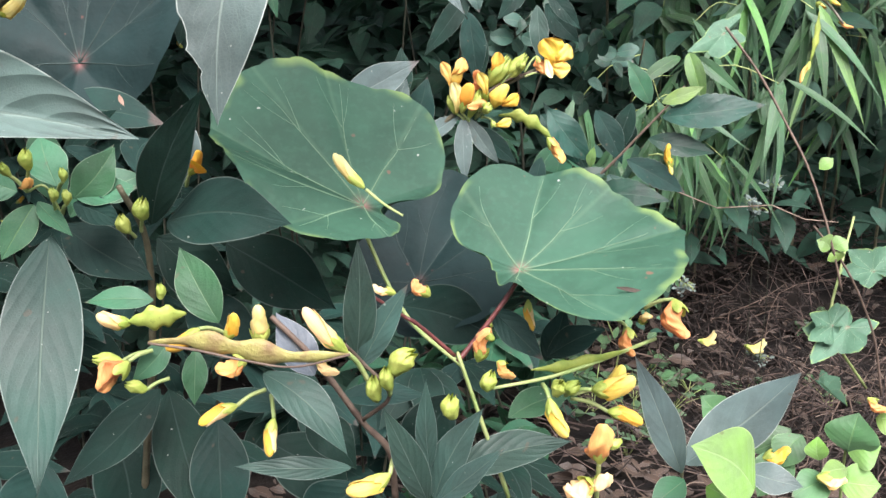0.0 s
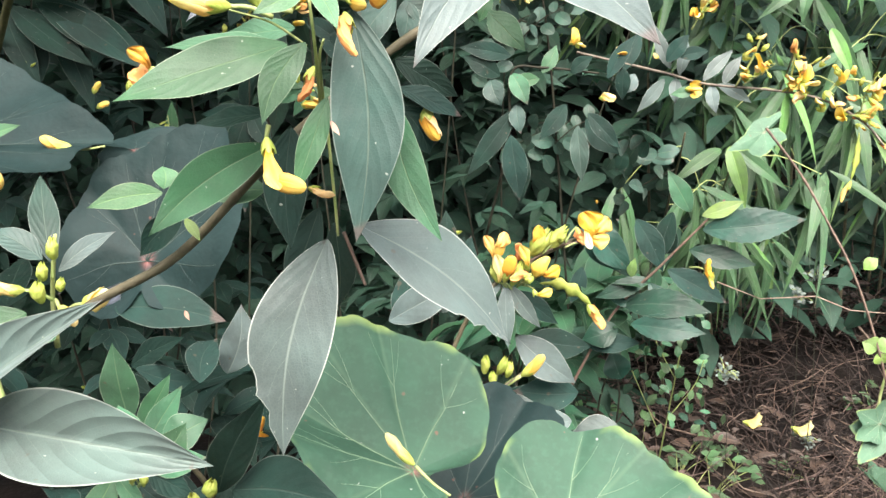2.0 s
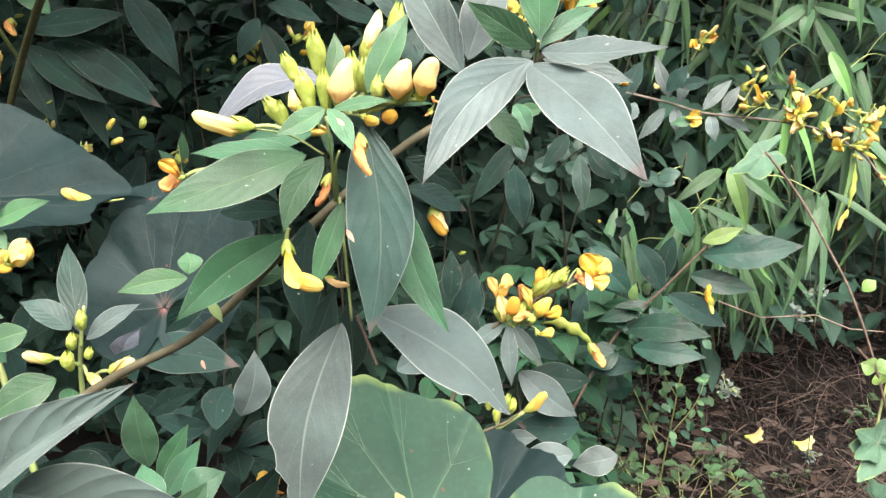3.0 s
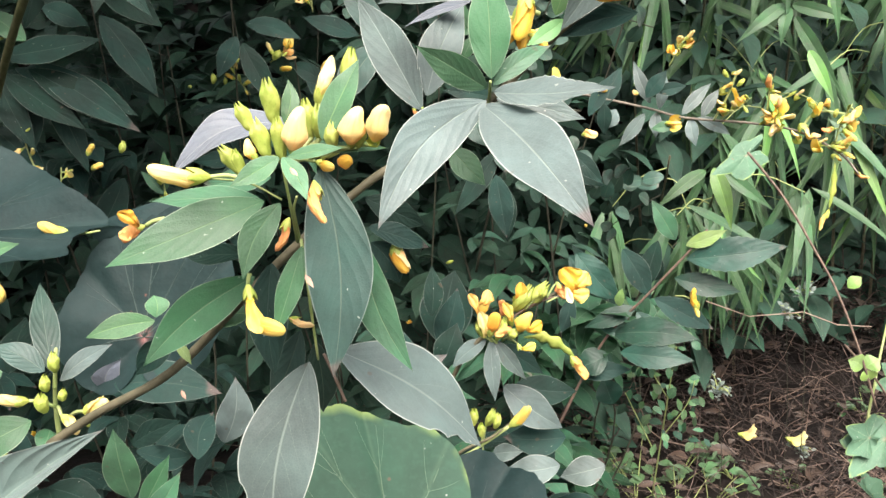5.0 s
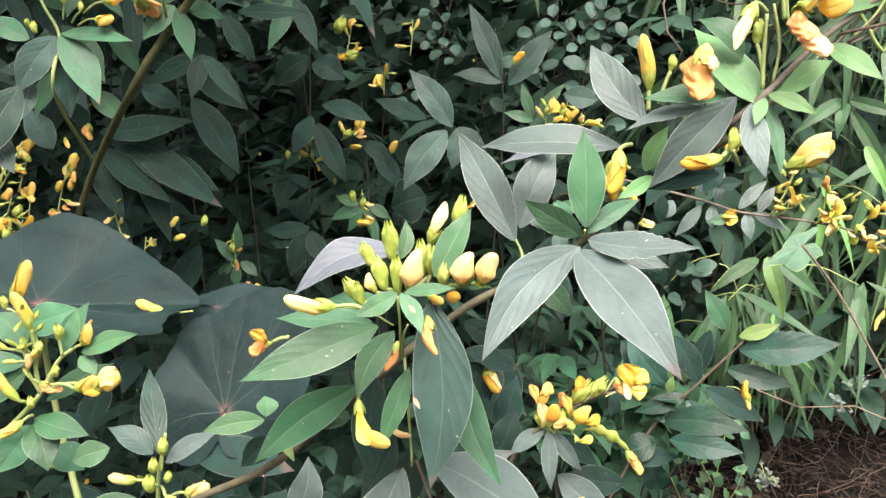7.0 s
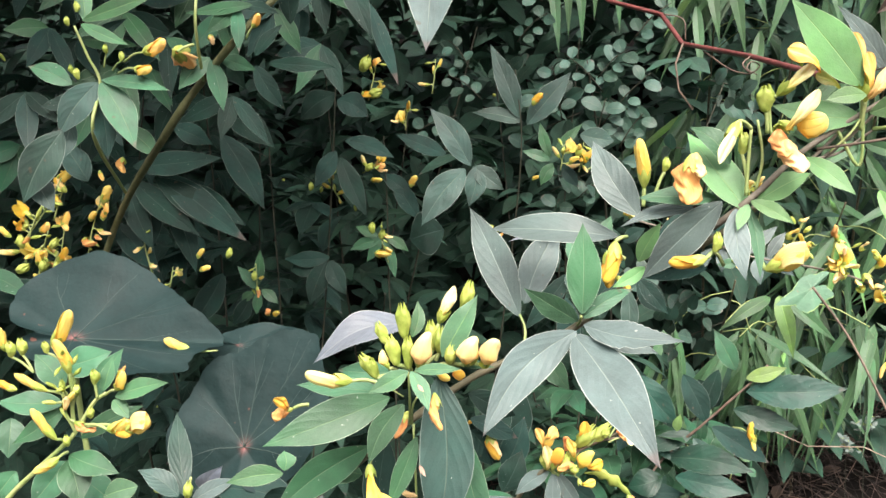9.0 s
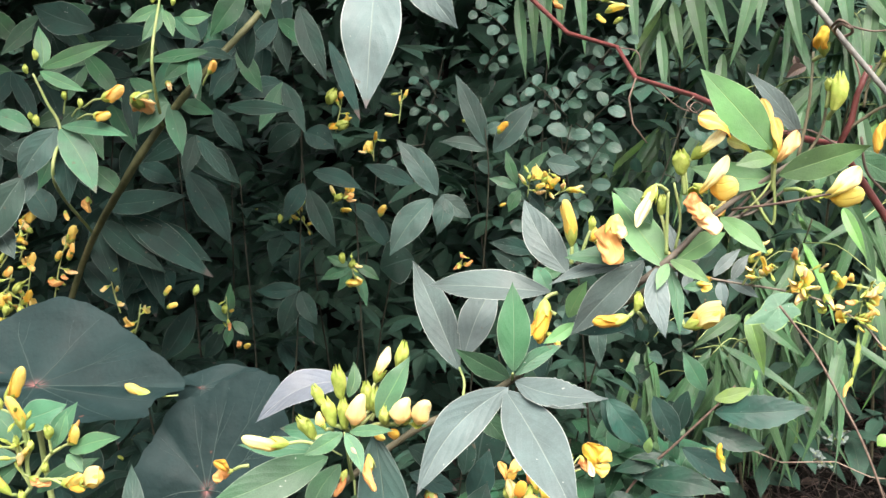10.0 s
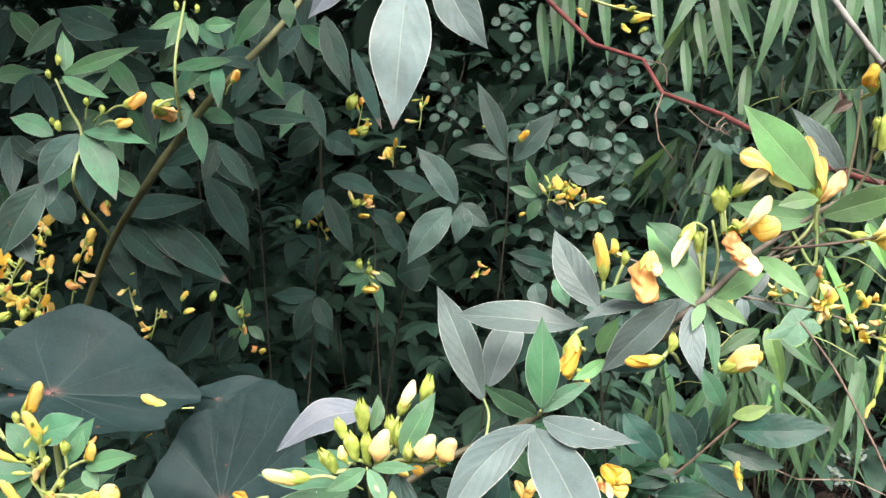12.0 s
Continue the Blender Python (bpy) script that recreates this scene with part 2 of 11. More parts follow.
GREYCANE = plain_material("grey_cane", (0.15, 0.145, 0.135), (0.25, 0.24, 0.22), 120, 0.65)
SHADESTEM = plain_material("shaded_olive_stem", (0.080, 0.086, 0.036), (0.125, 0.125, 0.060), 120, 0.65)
# stems among the bushes behind, their shade put into the colour
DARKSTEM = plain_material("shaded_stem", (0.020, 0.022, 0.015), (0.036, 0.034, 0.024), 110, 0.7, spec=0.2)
TWIG = plain_material("dead_twig", (0.020, 0.014, 0.012), (0.080, 0.056, 0.048), 60, 0.8, spread=(0.25, 1.9))
DRYSTALK = plain_material("dry_stalk", (0.15, 0.105, 0.085), (0.26, 0.20, 0.16), 70, 0.75)
GREYSTICK = plain_material("grey_brown_stalk", (0.10, 0.082, 0.068), (0.19, 0.165, 0.13), 110, 0.7)
POD = plain_material("pod", (0.20, 0.27, 0.055), (0.31, 0.35, 0.08), 90, 0.5, 0.0008, 0.1)
POD_BROWN = plain_material("pod_ripe", (0.33, 0.30, 0.10), (0.19, 0.12, 0.06), 110, 0.55, 0.0012)
SCRAP = plain_material("petal_scrap", (0.34, 0.20, 0.15), (0.44, 0.28, 0.21), 200, 0.6)
# brown earth taken near black: shade under the bushes is put into its colour
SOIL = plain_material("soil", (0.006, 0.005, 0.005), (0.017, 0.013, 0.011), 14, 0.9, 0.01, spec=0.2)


# ---- shapes ----
def V(p):
    return Vector(p)


def thing(name, at, label, category, group="", kind=""):
    """An empty at the base of a thing; its parts hang under it."""
    ob = new(name)
    ob.location = at
    ob.empty_display_size = 0.02
    return tagged(ob, label, category, group, kind)


def part(name, data, parent, m=None, label="", kind=""):
    """A mesh object under a thing, or under a part, at the world pose m (identity: the mesh's own coordinates are the world's)."""
    ob = new(name, data)
    up = Matrix.Translation(parent.location) if parent.parent is None else Matrix.Translation(parent.parent.location) @ parent.matrix_basis
    ob.parent = parent
    ob.matrix_basis = up.inverted() @ (m if m is not None else Matrix.Identity(4))
    return tagged(ob, label, kind=kind) if label or kind else ob


def mesh_of(name, verts, faces, material, uvs=None, smooth=True):
    me = bpy.data.meshes.new(name)
    me.from_pydata(verts, [], faces)
    me.materials.append(material)
    if uvs is not None:
        layer = me.uv_layers.new(name="UVMap")
        index = np.zeros(len(me.loops), dtype=np.int32)
        me.loops.foreach_get("vertex_index", index)
        layer.data.foreach_set("uv", np.asarray(uvs, dtype=np.float32)[index].ravel())
    if smooth:
        me.polygons.foreach_set("use_smooth", [True] * len(me.polygons))
    return me


def grid_faces(rows, cols, closed=False):
    out = []
    for i in range(rows - 1):
        for j in range(cols if closed else cols - 1):
            k = (j + 1) % cols
            out.append((i * cols + j, i * cols + k, (i + 1) * cols + k, (i + 1) * cols + j))
    return out


def lance(y, belly):
    """Half-width of a pointed leaflet along its length, 0 to 1."""
    s = math.sin(math.pi * min(1, max(0, y)) ** belly)
    peak = 0.5 ** (1 / belly)
    return 0.5 * max(0.0, s) ** (0.88 if y < peak else 1.12)


# fold (degrees), arch, twist (degrees), belly, edge wave, bites
SHAPES = {
    "flat": (6, 0.08, 4, 0.86, 0.012, 0),
    "mid": (8, 0.13, -9, 0.86, 0.022, 0),
    "arch": (12, 0.42, 8, 0.84, 0.02, 0),
    "fold": (45, 0.18, 6, 0.84, 0.015, 0),
    "cup": (-16, -0.18, 8, 0.84, 0.02, 0),
    "bite": (12, 0.16, 6, 0.86, 0.02, 1),
    "torn": (10, 0.14, 8, 0.88, 0.03, 3),
    "oval": (8, 0.12, 4, 0.95, 0.01, 0),
    "blade": (12, 0.55, 20, 0.62, 0.0, 0),
    "coin": (8, 0.10, 4, 1.0, 0.01, 0),
    "saw": (12, 0.20, 10, 0.88, 0.0, 2),
}
VEINED = 6.5  # side veins a half
leaf_cache = {}


def nibble(y, v, bite):
    """How much of the half-width is left where insects have eaten or the margin is toothed."""
    if bite == 1 and v > 0:
        dip = 0.34 * max(0.0, 1 - abs(y - 0.80) / 0.05) ** 0.5 + 0.14 * max(0.0, 1 - abs(y - 0.66) / 0.06) ** 0.5
        return 1 - dip + 0.03 * math.sin(y * 140) * (0.7 < y < 0.86)
    if bite == 2:
        return 1 + 0.10 * ((y * 11) % 1.0 - 0.5)
    if bite == 3:
        dip = 0.45 * max(0.0, 1 - abs(y - 0.93) / 0.07) ** 0.5 if v < 0 else 0.22 * max(0.0, 1 - abs(y - 0.55) / 0.05) ** 0.5
        return 1 - dip + 0.05 * math.sin(y * 90 + v) * (y > 0.4)
    return 1


def leaf_mesh(shape, material, fine=True, bow=0.0):
    """A unit leaflet along +Y. bow: how far its middle swings to the side, in widths."""
    key = (shape, material.name, fine, bow)
    if key in leaf_cache:
        return leaf_cache[key]
    fold, arch, twist, belly, wave, bite = SHAPES[shape]
    rows, cols = (46, 15) if fine else (13, 7) if shape == "coin" else (9, 5)
    rnd = random.Random(shape + str(bow))
    ph = rnd.random() * 6
    verts, uvs = [], []
    for i in range(rows):
        y = i / (rows - 1)
        hw = lance(y, belly) if belly < 1 else 0.5 * math.sin(math.pi * (0.02 + 0.96 * y)) ** 0.6
        for j in range(cols):
            v = 2 * j / (cols - 1) - 1
            h = hw * nibble(y, v, bite)
            x = v * h
            z = abs(x) * math.tan(radians(fold)) + arch * math.sin(math.pi * y) + wave * math.sin(y * 15 + ph + (2 if v > 0 else 0)) * abs(v)
            if fine:  # the blade swells between its side veins
                s = y * VEINED - abs(v) ** 1.2 * 2.4 + 0.25 * (v > 0)
                z += 0.0035 * abs(math.sin(math.pi * s)) * min(1.0, 4 * abs(v)) * (1 - abs(v) ** 3) * min(1.0, hw * 4)
            a = radians(twist) * (y - 0.4)
            verts.append((x * math.cos(a) - z * math.sin(a) * 0.3 + bow * math.sin(math.pi * y), y, z + x * math.sin(a)))
            uvs.append((y, (v + 1) / 2))
    leaf_cache[key] = mesh_of("leaf_" + shape, verts, grid_faces(rows, cols), material, uvs)
    return leaf_cache[key]


def leaf_pose(base, tip, normal, width):
    b, t = V(base), V(tip)
    along = t - b
    length = along.length
    y = along / length
    x = y.cross(V(normal)).normalized()
    z = x.cross(y)
    m = Matrix((x * width, y * length, z * width)).transposed().to_4x4()
    m.translation = b
    return m


def leaf(parent, base, tip, normal, width, material=None, shape="mid", name="leaflet", fine=True, label="", bow=None):
    if bow is None:
        bow = 0.05 * (int(abs(base[0] * 9770 + base[2] * 3310)) % 5 - 2) if fine else 0.0
    return part(name, leaf_mesh(shape, material or OLD, fine, bow), parent, leaf_pose(base, tip, normal, width), label)


def smooth_path(points, per=6):
    pts = [V(p) for p in points]
    if len(pts) == 2:
        return [pts[0].lerp(pts[1], i / per) for i in range(per + 1)]
    ext = [pts[0] * 2 - pts[1]] + pts + [pts[-1] * 2 - pts[-2]]
    out = []
    for a, b, c, d in zip(ext, ext[1:], ext[2:], ext[3:]):
        for i in range(per):
            s = i / per
            out.append(0.5 * (2 * b + (c - a) * s + (2 * a - 5 * b + 4 * c - d) * s * s + (3 * b - a - 3 * c + d) * s ** 3))
    return out + [pts[-1]]


def tube_data(points, r0, r1, sides=8, per=6, bumps=0.0, seed=1):
    path = smooth_path(points, per)
    rnd = random.Random(seed)
    verts = []
    u = V((0.31, 0.52, 0.79))
    n = len(path)
    for i, p in enumerate(path):
        d = (path[min(i + 1, n - 1)] - path[max(i - 1, 0)]).normalized()
        a = d.cross(u).normalized() if i == 0 else (a - d * a.dot(d)).normalized()
        b = d.cross(a)
        r = r0 + (r1 - r0) * i / (n - 1)
        r *= 1 + bumps * rnd.uniform(-1, 1.4)
        for k in range(sides):
            w = 2 * math.pi * k / sides
            verts.append(p + (a * math.cos(w) + b * math.sin(w)) * r)
    faces = grid_faces(n, sides, True)
    faces += [tuple(range(sides))[::-1], tuple(range((n - 1) * sides, n * sides))]
    return [tuple(v) for v in verts], faces


def tube(parent, name, points, r0, r1, material, bumps=0.06, sides=8, per=6, label=""):
    verts, faces = tube_data(points, r0, r1, sides, per, bumps, len(points) + int(r0 * 1e5))
    return part(name, mesh_of(name, verts, faces, material), parent, None, label)


# ---- flowers: unit long along +Y, opening towards +Z ----
flower_cache = {}


def loft(rows, cols, f, material, name):
    verts, uvs = [], []
    for i in range(rows):
        for j in range(cols + 1):
            y, a = i / (rows - 1), 2 * math.pi * j / cols
            verts.append(f(y, a))
            uvs.append((1 - y, j / cols))
    return mesh_of(name, verts, grid_faces(rows, cols + 1), material, uvs)


def petal_mesh(kind, material):
    key = (kind, material.name)
    if key in flower_cache:
        return flower_cache[key]
    if kind == "pouch":  # closed keel and wings: a plump boat with an upturned blunt beak
        def f(y, a):
            r = 0.172 * min(1.0, (y + 0.02) / 0.24) ** 0.6 * math.sqrt(max(0.0, 1 - max(0.0, (y - 0.5) / 0.5) ** 3.4))
            r *= 1 + 0.16 * noise.noise((math.cos(a) * 1.3, y * 3.0, math.sin(a) * 1.3))
            low = max(0.0, -math.sin(a))
            for seam in (0.15, math.pi - 0.15):  # the wings lie over the keel
                r *= 1 - 0.13 * math.exp(-((a - seam + 0.35 * (y - 0.5)) / 0.16) ** 2) * min(1.0, y * 4)
            lift = 0.02 * math.sin(y * 3.0) + 0.17 * y ** 2.2
            side = 0.66 * (1 - 0.55 * low ** 3)
            deep = 1.30 * (1 - 0.25 * y) if low > 0 else 0.92
            return (r * side * math.cos(a), 0.14 + 0.86 * y, r * deep * math.sin(a) + lift - 0.02)
        me = loft(26, 28, f, material, "pouch")
    elif kind == "sheath":  # the back petal wrapped over the boat, its rim turned out and ruffled
        verts, uvs = [], []
        rows, cols = 14, 17
        for i in range(rows):
            y = i / (rows - 1)
            for j in range(cols):
                q = 2 * j / (cols - 1) - 1
                a = math.pi / 2 + q * (1.75 - 0.55 * y * y)
                along = 0.80 * y
                r = 0.180 * min(1.0, (along + 0.02) / 0.24) ** 0.6 * math.sqrt(max(0.0, 1 - max(0.0, (along - 0.5) / 0.5) ** 3.4))
                r *= 1 + 0.14 * noise.noise((q * 2.0, y * 2.5, 4.1)) - 0.07 * math.exp(-(q / 0.12) ** 2) * y
                flare = 0.022 * abs(q) ** 3 * y + 0.012 * y ** 5 + 0.008 * y * math.sin(q * 11 + y * 3)
                reach = 0.14 + (0.72 - 0.26 * abs(q) ** 2) * y + 0.035 * math.sin(q * 8) * y
                verts.append(((r * 0.76 + flare) * math.cos(a), reach, (r * 0.98 + flare) * math.sin(a) + 0.02 * math.sin(along * 3.0) + 0.17 * along ** 2.2 - 0.012))
                uvs.append((1 - y, (q + 1) / 2))
        me = mesh_of("sheath", verts, grid_faces(rows, cols), material, uvs)
    elif kind == "standard":  # the broad upright back petal, cupped and curled at the rim
        verts, uvs = [], []
        rows, cols = 13, 15
        for i in range(rows):
            s = i / (rows - 1)
            for j in range(cols):
                q = 2 * j / (cols - 1) - 1
                w = 0.50 * math.sin(math.pi * min(1, s * 0.78 + 0.10)) ** 0.6 * (1 - 0.15 * math.exp(-(q / 0.2) ** 2) * s)
                x = q * w
                z = 0.12 + 0.75 * s ** 1.4 - 0.45 * x * x * 3 + 0.03 * math.sin(q * 9 + s * 6)
                y = 0.25 + 0.62 * s - 0.30 * s * s + 0.22 * abs(q) * s
                verts.append((x, y, z))
                uvs.append((1 - s, (q + 1) / 2))
        me = mesh_of("standard", verts, grid_faces(rows, cols), material, uvs)
    elif kind == "hood":  # the back petal folded along its ridge over the wings, its rim turned out
        verts, uvs = [], []
        rows, cols = 16, 21
        for i in range(rows):
            y = i / (rows - 1)
            ridge = 0.05 + 0.30 * math.sin(math.pi * (0.10 + 0.62 * y)) ** 1.2
            for j in range(cols):
                q = 2 * j / (cols - 1) - 1
                side = abs(q)
                x = math.copysign(side ** 0.7, q) * 0.145 * min(1.0, 0.25 + 2.2 * y) * (1 - 0.25 * y ** 3) + 0.045 * q * side ** 4 * y
                z = ridge - (0.30 + 0.12 * y) * side ** 1.4 + 0.012 * math.sin(q * 9 + y * 5) * y
                verts.append((x, 0.17 + 0.80 * y - (0.26 * side ** 2 - 0.05) * y + 0.02 * math.sin(q * 7) * y, z))
                uvs.append((1 - y, (q + 1) / 2))
        me = mesh_of("hood", verts, grid_faces(rows, cols), material, uvs)
    elif kind == "lobe":  # the two wings, pressed together into one rounded lobe
        def f(y, a):
            r = min(1.0, (y + 0.02) / 0.30) ** 0.7 * math.sqrt(max(0.0, 1 - max(0.0, (y - 0.45) / 0.55) ** 2.4))
            r *= 1 + 0.12 * noise.noise((math.cos(a) * 1.5, y * 3.0, math.sin(a) * 1.5)) - 0.16 * math.exp(-((abs(math.sin(a)) - 1) / 0.06) ** 2)
            return (r * 0.12 * math.cos(a), 0.18 + 0.82 * y, r * 0.25 * math.sin(a) - 0.02 + 0.06 * y * y)
        me = loft(18, 24, f, material, "lobe")
    elif kind == "egg":  # plump flower just opening, with a small beak and a seam down its side
        def f(y, a):
            w = min(1.0, (y + 0.02) / 0.34) ** 0.62 * math.sqrt(max(0.0, 1 - max(0.0, (y - 0.36) / 0.64) ** 1.6))
            w *= 1 + 0.26 * noise.noise((math.cos(a) * 1.4, y * 2.6, math.sin(a) * 1.4 + 3.0))
            for seam in (1.15, 4.3):
                w *= 1 - 0.16 * math.exp(-((a - seam + 0.9 * (y - 0.5)) / 0.14) ** 2) * min(1.0, y * 3)
            return (0.25 * w * math.cos(a) + 0.10 * y ** 3, y, 0.21 * w * math.sin(a))
        me = loft(24, 30, f, material, "egg")
    elif kind == "strap":  # one long petal folded along its middle, blunt and a little curled
        def f(y, a):
            w = (0.30 + 0.70 * min(1.0, y / 0.62) ** 1.3) * math.sqrt(max(0.0, 1 - max(0.0, (y - 0.68) / 0.32) ** 2.4)) * min(1.0, (y + 0.03) / 0.08)
            side = math.cos(a)
            rim = 1 + 0.30 * noise.noise((side * 1.2, y * 3.4, 7.3))
            crease = 0.085 * math.exp(-(side / 0.3) ** 2) * w
            curl = 0.10 * w * side * side * math.sin(3.0 * y + side)
            lift = 0.16 * math.sin(math.pi * y) * (1 - y * 0.6)
            return (0.150 * w * rim * side + 0.05 * math.sin(y * 3.6), y + 0.05 * side * w * y, 0.035 * w * math.sin(a) + lift - crease - curl + 0.035 * noise.noise((side * 3, y * 5, 1.0)) * w)
        me = loft(22, 26, f, material, "strap")
    elif kind == "rag":  # withered petal: twisted, flattened and crumpled
        def f(y, a):
            w = min(1.0, (y + 0.05) / 0.35) ** 0.7 * math.sqrt(max(0.0, 1 - max(0.0, (y - 0.55) / 0.45) ** 2.2))
            w *= 1 + 0.30 * noise.noise((math.cos(a) * 2.2, y * 4.5, math.sin(a) * 2.2)) + 0.12 * noise.noise((math.cos(a) * 6, y * 11, math.sin(a) * 6))
            t = a + 0.9 * (y - 0.5)
            fold = 0.05 * math.sin(a * 3 + y * 8)
            return (w * 0.22 * math.cos(t) + 0.05 * math.sin(y * 6), 0.04 + 0.96 * y, w * (0.11 + fold) * math.sin(t) + 0.06 * math.cos(y * 6) - 0.06)
        me = loft(26, 30, f, material, "rag")
    else:  # calyx: a ribbed cup with five pointed teeth
        long_teeth = kind == "bud"

        def f(y, a):
            tooth = abs(math.sin(a * 2.5)) ** 0.7
            if long_teeth:
                r = 0.175 * math.sin(math.pi * (0.08 + 0.80 * y ** 0.9)) ** 0.8 * (1 + 0.24 * noise.noise((math.cos(a) * 1.7, y * 4.0, math.sin(a) * 1.7)) + 0.05 * math.sin(a * 5))
                if y > 0.70:
                    k = (y - 0.70) / 0.30
                    r = r * (1 - 0.45 * k) + 0.022 * k * tooth
                    y = 0.70 + 0.30 * k * (0.30 + 0.70 * tooth ** 2)
                return (r * math.cos(a) + 0.05 * math.sin(y * 3), y, r * math.sin(a) + 0.06 * y * y)
            r = 0.04 + 0.11 * math.sin(math.pi * 0.5 * min(1, y * 1.25)) * (1 + 0.05 * math.sin(a * 10))
            top = 0.27 + 0.15 * tooth ** 2
            return (r * math.cos(a) * (1 + 0.25 * y * tooth), y * top, r * math.sin(a) * (1 + 0.2 * y * tooth))
        me = loft(14, 30, f, material, "calyx")
    flower_cache[key] = me
    return me


def flower_pose(base, tip, up, fat=1.0):
    b, t = V(base), V(tip)
    y = (t - b).normalized()
    size = (t - b).length
    x = y.cross(V(up)).normalized()
    z = x.cross(y)
    m = Matrix((x * size * fat, y * size, z * size * fat)).transposed().to_4x4()
    m.translation = b
    return m


LOOKS = {
    "pouch": (("pouch", "keel_petal"), ("sheath", "standard_petal")),
    "open": (("pouch", "keel_petal"), ("standard", "standard_petal")),
    "slim": (("strap", "keel_petal"),),
    "hood": (("lobe", "wing_petal"), ("hood", "standard_petal")),
    "wilted": (("rag", "withered_petal"),),
    "bud": (),
}


def flower(parent, look_kind, base, tip, up=(0, 0, 1), material=None, fat=1.0, stalk=None):
    """A pea flower: the calyx is the part, its petals hang under it. stalk: where its pedicel leaves the branch."""
    m = flower_pose(base, tip, up, fat)
    green = part("flower_bud" if look_kind == "bud" else "flower", petal_mesh("bud" if look_kind == "bud" else "calyx", CALYX), parent, m)
    mat = material or (WILT if look_kind == "wilted" else YELLOW)
    for kind, name in LOOKS[look_kind]:
        outer = PALE if kind == "hood" else BUFF if kind == "sheath" and mat is GOLD and (V(base).x * 977) % 1 < 0.45 else mat
        part(name, petal_mesh(kind, outer), green, m)
    if stalk is not None:
        b, s = V(base), V(stalk)
        r = 0.0007 + 0.012 * (V(tip) - b).length
        tube(parent, "flower_stalk", [s, s.lerp(b, 0.55) + V((0, 0, 0.08 * (b - s).length)), b], r, r * 0.9, STALK, 0.04, 6, 4)
    return green


def bloom(parent, base, petals, stalk=None):
    """An open or fading flower: its calyx, and petals that each lean their own way."""
    root, tip = V(petals[0][2]), V(petals[0][3])
    aim = (root - V(base)) if (root - V(base)).length > 0.003 else tip - V(base)
    ln = (tip - root).length
    green = part("flower", petal_mesh("calyx", CALYX), parent, flower_pose(base, V(base) + aim.normalized() * ln, (0, -1, 0.3), 0.9))
    for kind, name, start, end, up, material, fat in petals:
        part(name, petal_mesh(kind, material), green, flower_pose(start, end, up, fat))
    if stalk is not None:
        b, k = V(base), V(stalk)
        tube(parent, "flower_stalk", [k, k.lerp(b, 0.55) + V((0, 0, 0.08 * (b - k).length)), b], 0.0008, 0.0007, STALK, 0.04, 6, 4)
    return green


def raceme(parent, base, tip, count, size, seed, young=0.2):
    """A thin stalk set with flowers, open ones low and buds at its end."""
    r = random.Random(seed)
    b, t = V(base), V(tip)
    bow = V((r.uniform(-1, 1), r.uniform(-1, 1), 0.4)) * (t - b).length * 0.08
    tube(parent, "flower_stalk", [b, b.lerp(t, 0.5) + bow, t], 0.0010, 0.0006, STALK, 0.04, 5, 4)
    for i in range(count):
        s = 0.15 + 0.85 * (i + r.random() * 0.6) / count
        p = b.lerp(t, min(1.0, s)) + bow * 4 * s * (1 - min(1.0, s))
        d = V((r.uniform(-1, 1), r.uniform(-1, 0.3), r.uniform(-0.6, 0.9))).normalized()
        kind = "bud" if s > 0.8 or r.random() < young else r.choice(("pouch", "pouch", "open", "wilted"))
        ln = size * (0.6 if kind == "bud" else r.uniform(0.8, 1.1))
        petal = r.choice((WILT, BUFF)) if kind == "wilted" else r.choice((YELLOW, APRICOT, PALE, GOLD))
        root = p + d * size * 0.28
        flower(parent, kind, root, root + d * ln, (r.uniform(-1, 1), -0.5, 0.8), petal, r.uniform(0.72, 1.0), p)


def sprig(parent, base, tip, pairs, size, seed, material=None):
    """A spray of small round leaflets in pairs."""
    r = random.Random(seed)
    b, t = V(base), V(tip)
    d = (t - b).normalized()
    side = d.cross(V((0.0, -0.8, 0.6))).normalized()
    tube(parent, "sprig", [b, b.lerp(t, 0.5) + V((0, 0, 0.006)), t], 0.0010, 0.0006, DARKSTEM, 0, 5, 3)
    for i in range(pairs):
        for k in (-1, 1):
            q = b.lerp(t, (i + 0.5) / pairs)
            w = (side * k + d * 0.3 + V((r.uniform(-1, 1), r.uniform(-1, 1), r.uniform(-1, 1))) * 0.2).normalized()
            e = size * r.uniform(0.8, 1.15)
            leaf(parent, q + w * 0.003, q + w * e, V((r.uniform(-0.4, 0.4), -1.0, r.uniform(0.0, 0.6))), e * 0.66, material or COIN, "coin", fine=False)


def pod(parent, points, r, material, label="", lumps=0.2):
    """A flat bean pod, swollen over each seed, with a thin beak."""
    path = smooth_path(points, 10)
    n = len(path)
    verts = []
    for i, p in enumerate(path):
        d = (path[min(i + 1, n - 1)] - path[max(i - 1, 0)]).normalized()
        a = d.cross(V((0, 1, 0.2))).normalized()
        b = d.cross(a)
        s = i / (n - 1)
        w = r * (0.07 + math.sin(math.pi * min(1, s)) ** 1.15) * (1 + lumps * math.sin(s * 22 + 1.0))
        w *= 1 + 0.12 * noise.noise(p * 160)
        for k in range(10):
            t = 2 * math.pi * k / 10
            seam = 1.12 if k in (0, 5) else 1.0
            verts.append(tuple(p + a * math.cos(t) * w * seam + b * math.sin(t) * w * 0.45))
    faces = grid_faces(n, 10, True) + [tuple(range(10))[::-1], tuple(range((n - 1) * 10, n * 10))]
    return part("pod", mesh_of("pod", verts, faces, material), parent, None, label)


